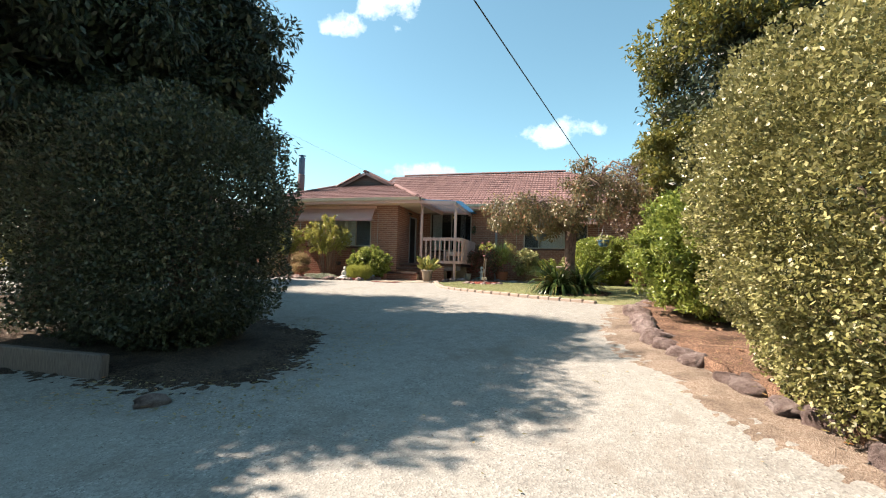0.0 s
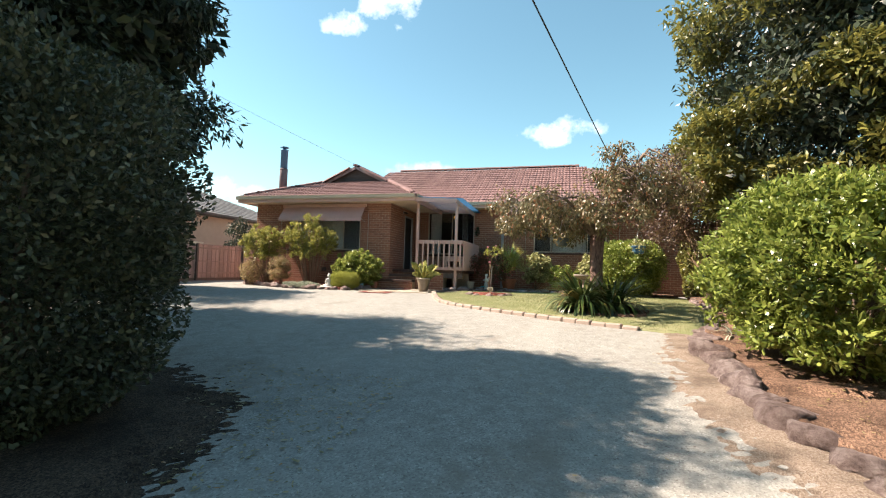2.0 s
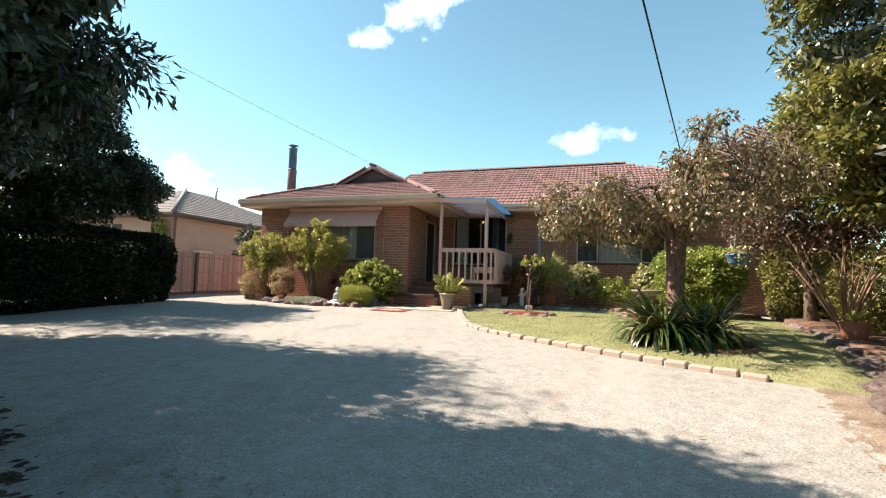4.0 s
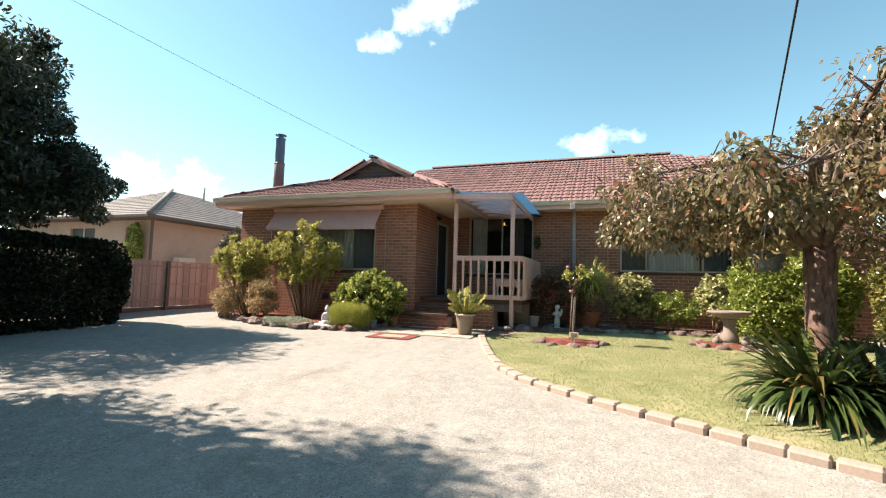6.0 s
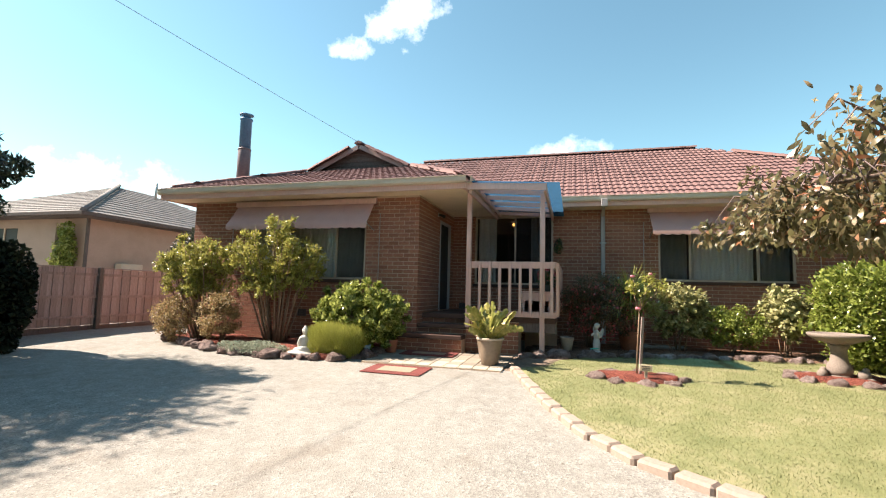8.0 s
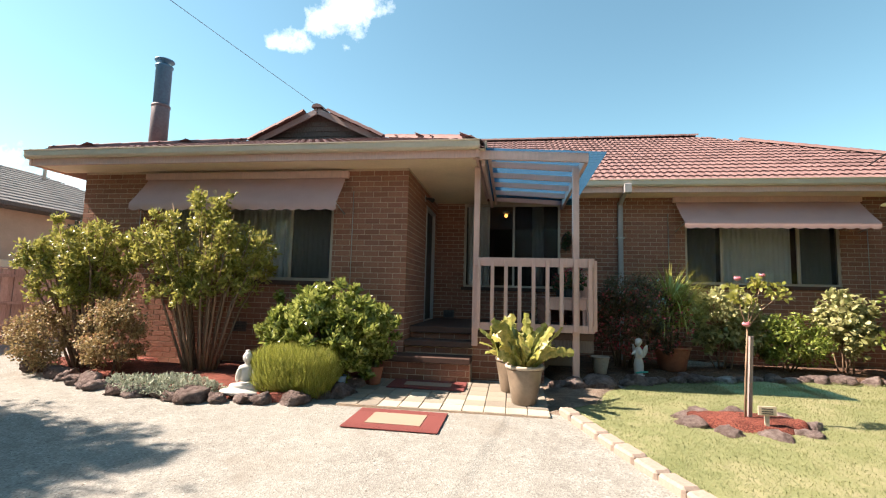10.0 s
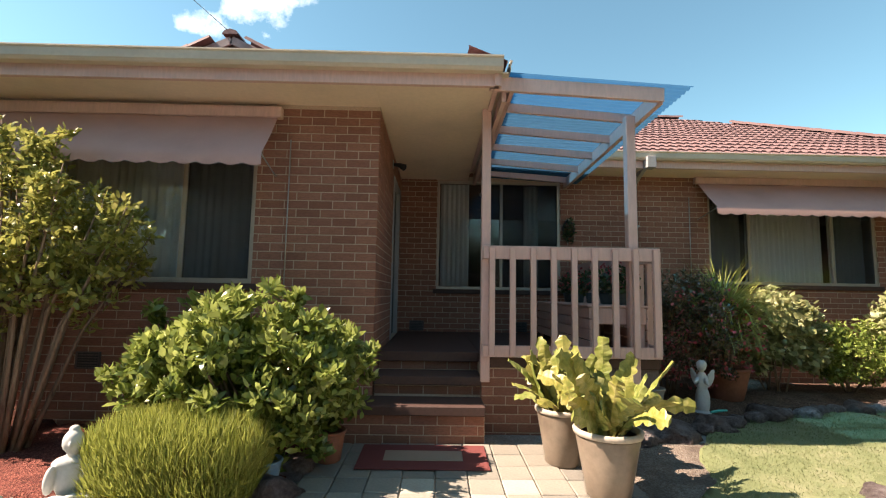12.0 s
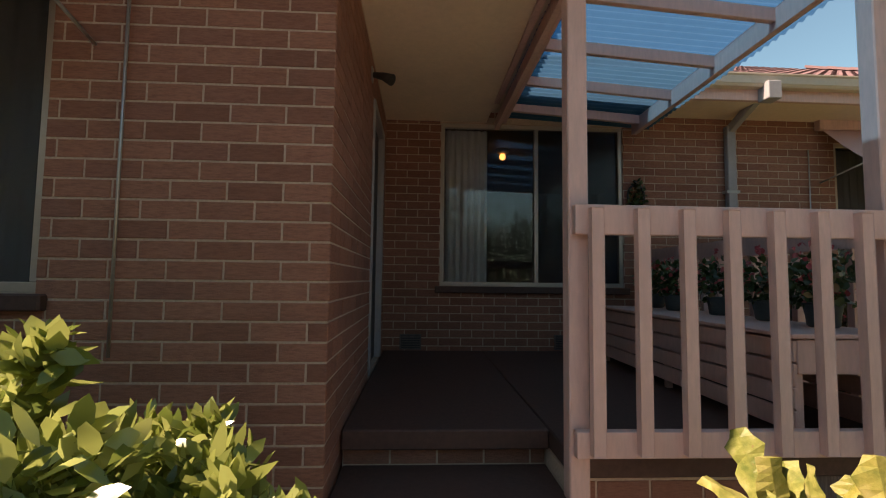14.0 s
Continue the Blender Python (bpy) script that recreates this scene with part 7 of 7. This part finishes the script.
# ---- overhead wires and distance ----


def wire(label, a, b, sag, r, material):
    a, b = Vector(a), Vector(b)
    pts = [a + (b - a) * t - Vector((0, 0, 4 * sag * t * (1 - t))) for t in np.linspace(0, 1, 25)]
    w = part("power_cable", tube(pts, r, 6), material)
    return tagged(w, label, "cable")


wire("black twisted service cable to the roof", (-7.7, -20.0, 8.4), (2.3, 23.3, 4.95), 0.25, 0.014, M_BLACKWIRE)
wire("thin overhead wire to the gable", (-13.6, 9.2, 8.2), (APEX_X, GABLE_Y - 0.1, RIDGE_Z + 0.02), 0.05, 0.005, M_GREYWIRE)


def far_trees(label, centre, radii, n, seed, material):
    t = thing("distant_trees", (0, 0, 0), label, "trees", "", "stuff")
    rng = np.random.default_rng(seed)
    rows = []
    for i in range(n):
        c = np.asarray(centre) + (rng.uniform(-1, 1, 3)) * np.asarray(radii) * np.array([1, 1, 0.35])
        s = rng.uniform(0.5, 1.0) * radii[2]
        rows.append((420, c, (s * 1.2, s, s), dict(power=2.0, rough=0.3, freq=0.8, depth=0.6, seed=float(i))))
    foliage("crown", rows, material, t, 0.55, 0.30, fine=False)


far_trees("distant dark green trees beyond the houses", (-40, 60, 3.2), (22, 6, 4.2), 26, 100, L_TREEGOLD)
far_trees("distant dark green trees beyond the houses", (14, 48, 2.5), (24, 6, 3.6), 26, 101, L_TREEGOLD)
far_trees("dark trees at the side of the block", (15, 14, 3.2), (3, 14, 3.5), 22, 102, L_TREEGOLD)
# unseen trees, added to block the sky mirrored in the windows
far_trees("tall dark trees added behind the walk against sky reflections", (-4, -20, 4.5), (24, 3, 6.0), 60, 103, L_TREE)
far_trees("dark trees beyond the neighbour's fence", (-34, 10, 2.5), (4, 14, 4.0), 16, 104, L_TREEGOLD)


def grass_blades():
    """Short lawn blades, thicker nearer the walk."""
    poly = np.array(LAWN)
    n = 170000
    pts = np.stack([RNG.uniform(poly[:, 0].min(), poly[:, 0].max(), n), RNG.uniform(poly[:, 1].min(), poly[:, 1].max(), n)], 1)
    inside = np.zeros(n, bool)
    j = len(poly) - 1
    for i in range(len(poly)):
        a, b = poly[i], poly[j]
        c = ((a[1] > pts[:, 1]) != (b[1] > pts[:, 1])) & (pts[:, 0] < (b[0] - a[0]) * (pts[:, 1] - a[1]) / (b[1] - a[1] + 1e-12) + a[0])
        inside ^= c
        j = i
    pts = pts[inside]
    z = np.interp(pts[:, 1], [8.5, 11.35, 14, 16, 200], [0.85, 1.0, 1.07, 1.12, 1.12]) + 0.03
    c = np.stack([pts[:, 0], pts[:, 1], z + 0.006], 1)
    out = np.tile(np.array([[0, 0, 1.0]]), (len(c), 1))
    v, f = leaf_mesh(c, out, 0.026, 0.005, spread=0.9, fine=False)
    g = thing("grass", (0, 0, 0), "short dry grass blades on the lawn", "grass", "", "stuff")
    raw("blades", v, f, M_BLADE, g, "", "stuff")


grass_blades()


def litter(label, n, box4, lift, material, length, width, seed):
    """Fallen leaves lying flat on the ground."""
    rng = np.random.default_rng(seed)
    c = np.stack([rng.uniform(box4[0], box4[1], n), rng.uniform(box4[2], box4[3], n)], 1)
    z = np.array([ground_z(a, b) for a, b in c]) + lift
    v, f = leaf_mesh(np.stack([c[:, 0], c[:, 1], z], 1), np.tile(np.array([[0.0, 0, 0]]), (n, 1)) + 0.0, length, width, spread=1.0, up=0)
    v[:, 2] = np.repeat(z, 6) + (v[:, 2] - np.repeat(z, 6)) * 0.18 + 0.004
    t = thing("leaf_litter", (0, 0, 0), label, "leaf litter", "", "stuff")
    raw("leaves", v, f, material, t, "", "stuff")


litter("dry fallen leaves along the drive edge", 1500, (-4.6, -2.4, 0.8, 5.2), 0.012, L_AUTUMN, 0.06, 0.022, 110)
litter("dry fallen leaves and bark on the mulch", 1500, (1.3, 4.5, 1.5, 9.5), 0.13, L_AUTUMN, 0.06, 0.02, 111)
litter("scattered dry leaves on the gravel", 160, (-2.5, 1.0, -1, 9), 0.012, L_AUTUMN, 0.05, 0.018, 112)

# ---- bricks and roof tiles, last ----
BRICK_MESHES = {}


def brick_mesh(length, height, depth, axis):
    key = (round(length, 3), round(height, 3), axis)
    if key not in BRICK_MESHES:
        bm = bmesh.new()
        a, h, d = length / 2, height / 2, depth / 2
        c = 0.0025
        out = [(-a + c, -d, -h + c), (a - c, -d, -h + c), (a - c, -d, h - c), (-a + c, -d, h - c)]
        rim = [(-a, -d + c, -h), (a, -d + c, -h), (a, -d + c, h), (-a, -d + c, h)]
        back = [(-a, d, -h), (a, d, -h), (a, d, h), (-a, d, h)]
        rows = [[bm.verts.new(p if axis == "x" else (p[1], p[0], p[2])) for p in r] for r in (out, rim, back)]
        bm.faces.new(rows[0])
        for r, s in zip(rows, rows[1:]):
            for q in range(4):
                bm.faces.new((r[q], s[q], s[(q + 1) % 4], r[(q + 1) % 4]))
        bmesh.ops.recalc_face_normals(bm, faces=bm.faces[:])
        BRICK_MESHES[key] = mesh_of("brick", bm, M_BRICK)
    return BRICK_MESHES[key]


rest = {}
count = {}
for wall_ob, axis, s, e, face, sign, depth, z0, z1, near in BRICK_ROWS:
    if near and count.get(wall_ob, 0) < 300:
        count[wall_ob] = count.get(wall_ob, 0) + 1
        ob = new("brick", brick_mesh(e - s, z1 - z0, depth, axis))
        out = face + sign * (depth / 2 - 0.0075 + random.uniform(-0.001, 0.0015))
        flip = 180 if (axis == "x" and sign > 0) or (axis == "y" and sign > 0) else 0
        ob.parent = wall_ob
        ob.matrix_basis = pose((s + e) / 2 if axis == "x" else out, out if axis == "x" else (s + e) / 2, (z0 + z1) / 2, 0, random.uniform(-0.25, 0.25) if axis == "x" else 0, flip)
        continue
    v, f = rest.setdefault(wall_ob, ([], []))
    o0, o1 = face - sign * 0.0075, face + sign * (depth - 0.0075)
    c = 0.0025
    k0 = len(v)
    o2 = o1 - sign * c
    for (aa, bb, oo) in ((s, e, o0), (s, e, o2), (s + c, e - c, o1)):
        zz0, zz1 = (z0 + c, z1 - c) if oo == o1 else (z0, z1)
        for p, q in ((aa, zz0), (bb, zz0), (bb, zz1), (aa, zz1)):
            v.append((p, oo, q) if axis == "x" else (oo, p, q))
    flipped = (sign > 0) == (axis == "x")
    for r in (0, 4):
        for q in range(4):
            quad = (k0 + r + q, k0 + r + (q + 1) % 4, k0 + r + 4 + (q + 1) % 4, k0 + r + 4 + q)
            f.append(quad[::-1] if flipped else quad)
    quad = (k0 + 8, k0 + 9, k0 + 10, k0 + 11)
    f.append(quad[::-1] if flipped else quad)
for wall_ob, (v, f) in rest.items():
    raw("brickwork", v, f, M_BRICK, wall_ob, "", "stuff", False)

# one interlocking tile: two rolls across, thicker at its lower lip
ACROSS = [(-0.15, 0.0), (-0.12, 0.004), (-0.09, 0.022), (-0.05, 0.022), (-0.02, 0.003), (0.02, 0.0), (0.05, 0.018), (0.09, 0.022), (0.125, 0.012), (0.158, 0.012)]


def tile_shape():
    v, f = [], []
    for u, lift in ((-0.20, 0.030), (0.18, 0.0)):
        for a, h in ACROSS:
            v.append((a, u, h + lift))
    for a, h in ACROSS:
        v.append((a, -0.20, h + 0.004))
    n = len(ACROSS)
    for i in range(n - 1):
        f.append((i, i + 1, n + i + 1, n + i))
        f.append((2 * n + i, 2 * n + i + 1, i + 1, i))
    return np.array(v), np.array(f)


TV, TF = tile_shape()
tile_me = bpy.data.meshes.new("tile")
tile_me.from_pydata([tuple(p) for p in TV], [], [tuple(int(i) for i in q) for q in TF])
tile_me.materials.append(M_TILE)
singles = sorted(range(len(TILES)), key=lambda i: TILES[i][4] + abs(TILES[i][0].x + 5.5) * 0.5 + (50 if TILES[i][0].y > 21.5 or TILES[i][0].x < -11 else 0))[:300]
single = set(singles)
vs, fs, k0 = [], [], 0
for i, (p, a, u, n, row) in enumerate(TILES):
    m3 = np.array([a, u, n]).T
    if i in single:
        ob = new("tile", tile_me)
        ob.parent = roof
        mat4 = Matrix((Vector(m3[0]), Vector(m3[1]), Vector(m3[2]))).to_4x4()
        mat4.translation = p
        ob.matrix_basis = mat4
    else:
        vs.append(TV @ m3.T + np.array(p))
        fs.append(TF + k0)
        k0 += len(TV)
raw("tiling", np.concatenate(vs), np.concatenate(fs), M_TILE, roof, "", "stuff", False)
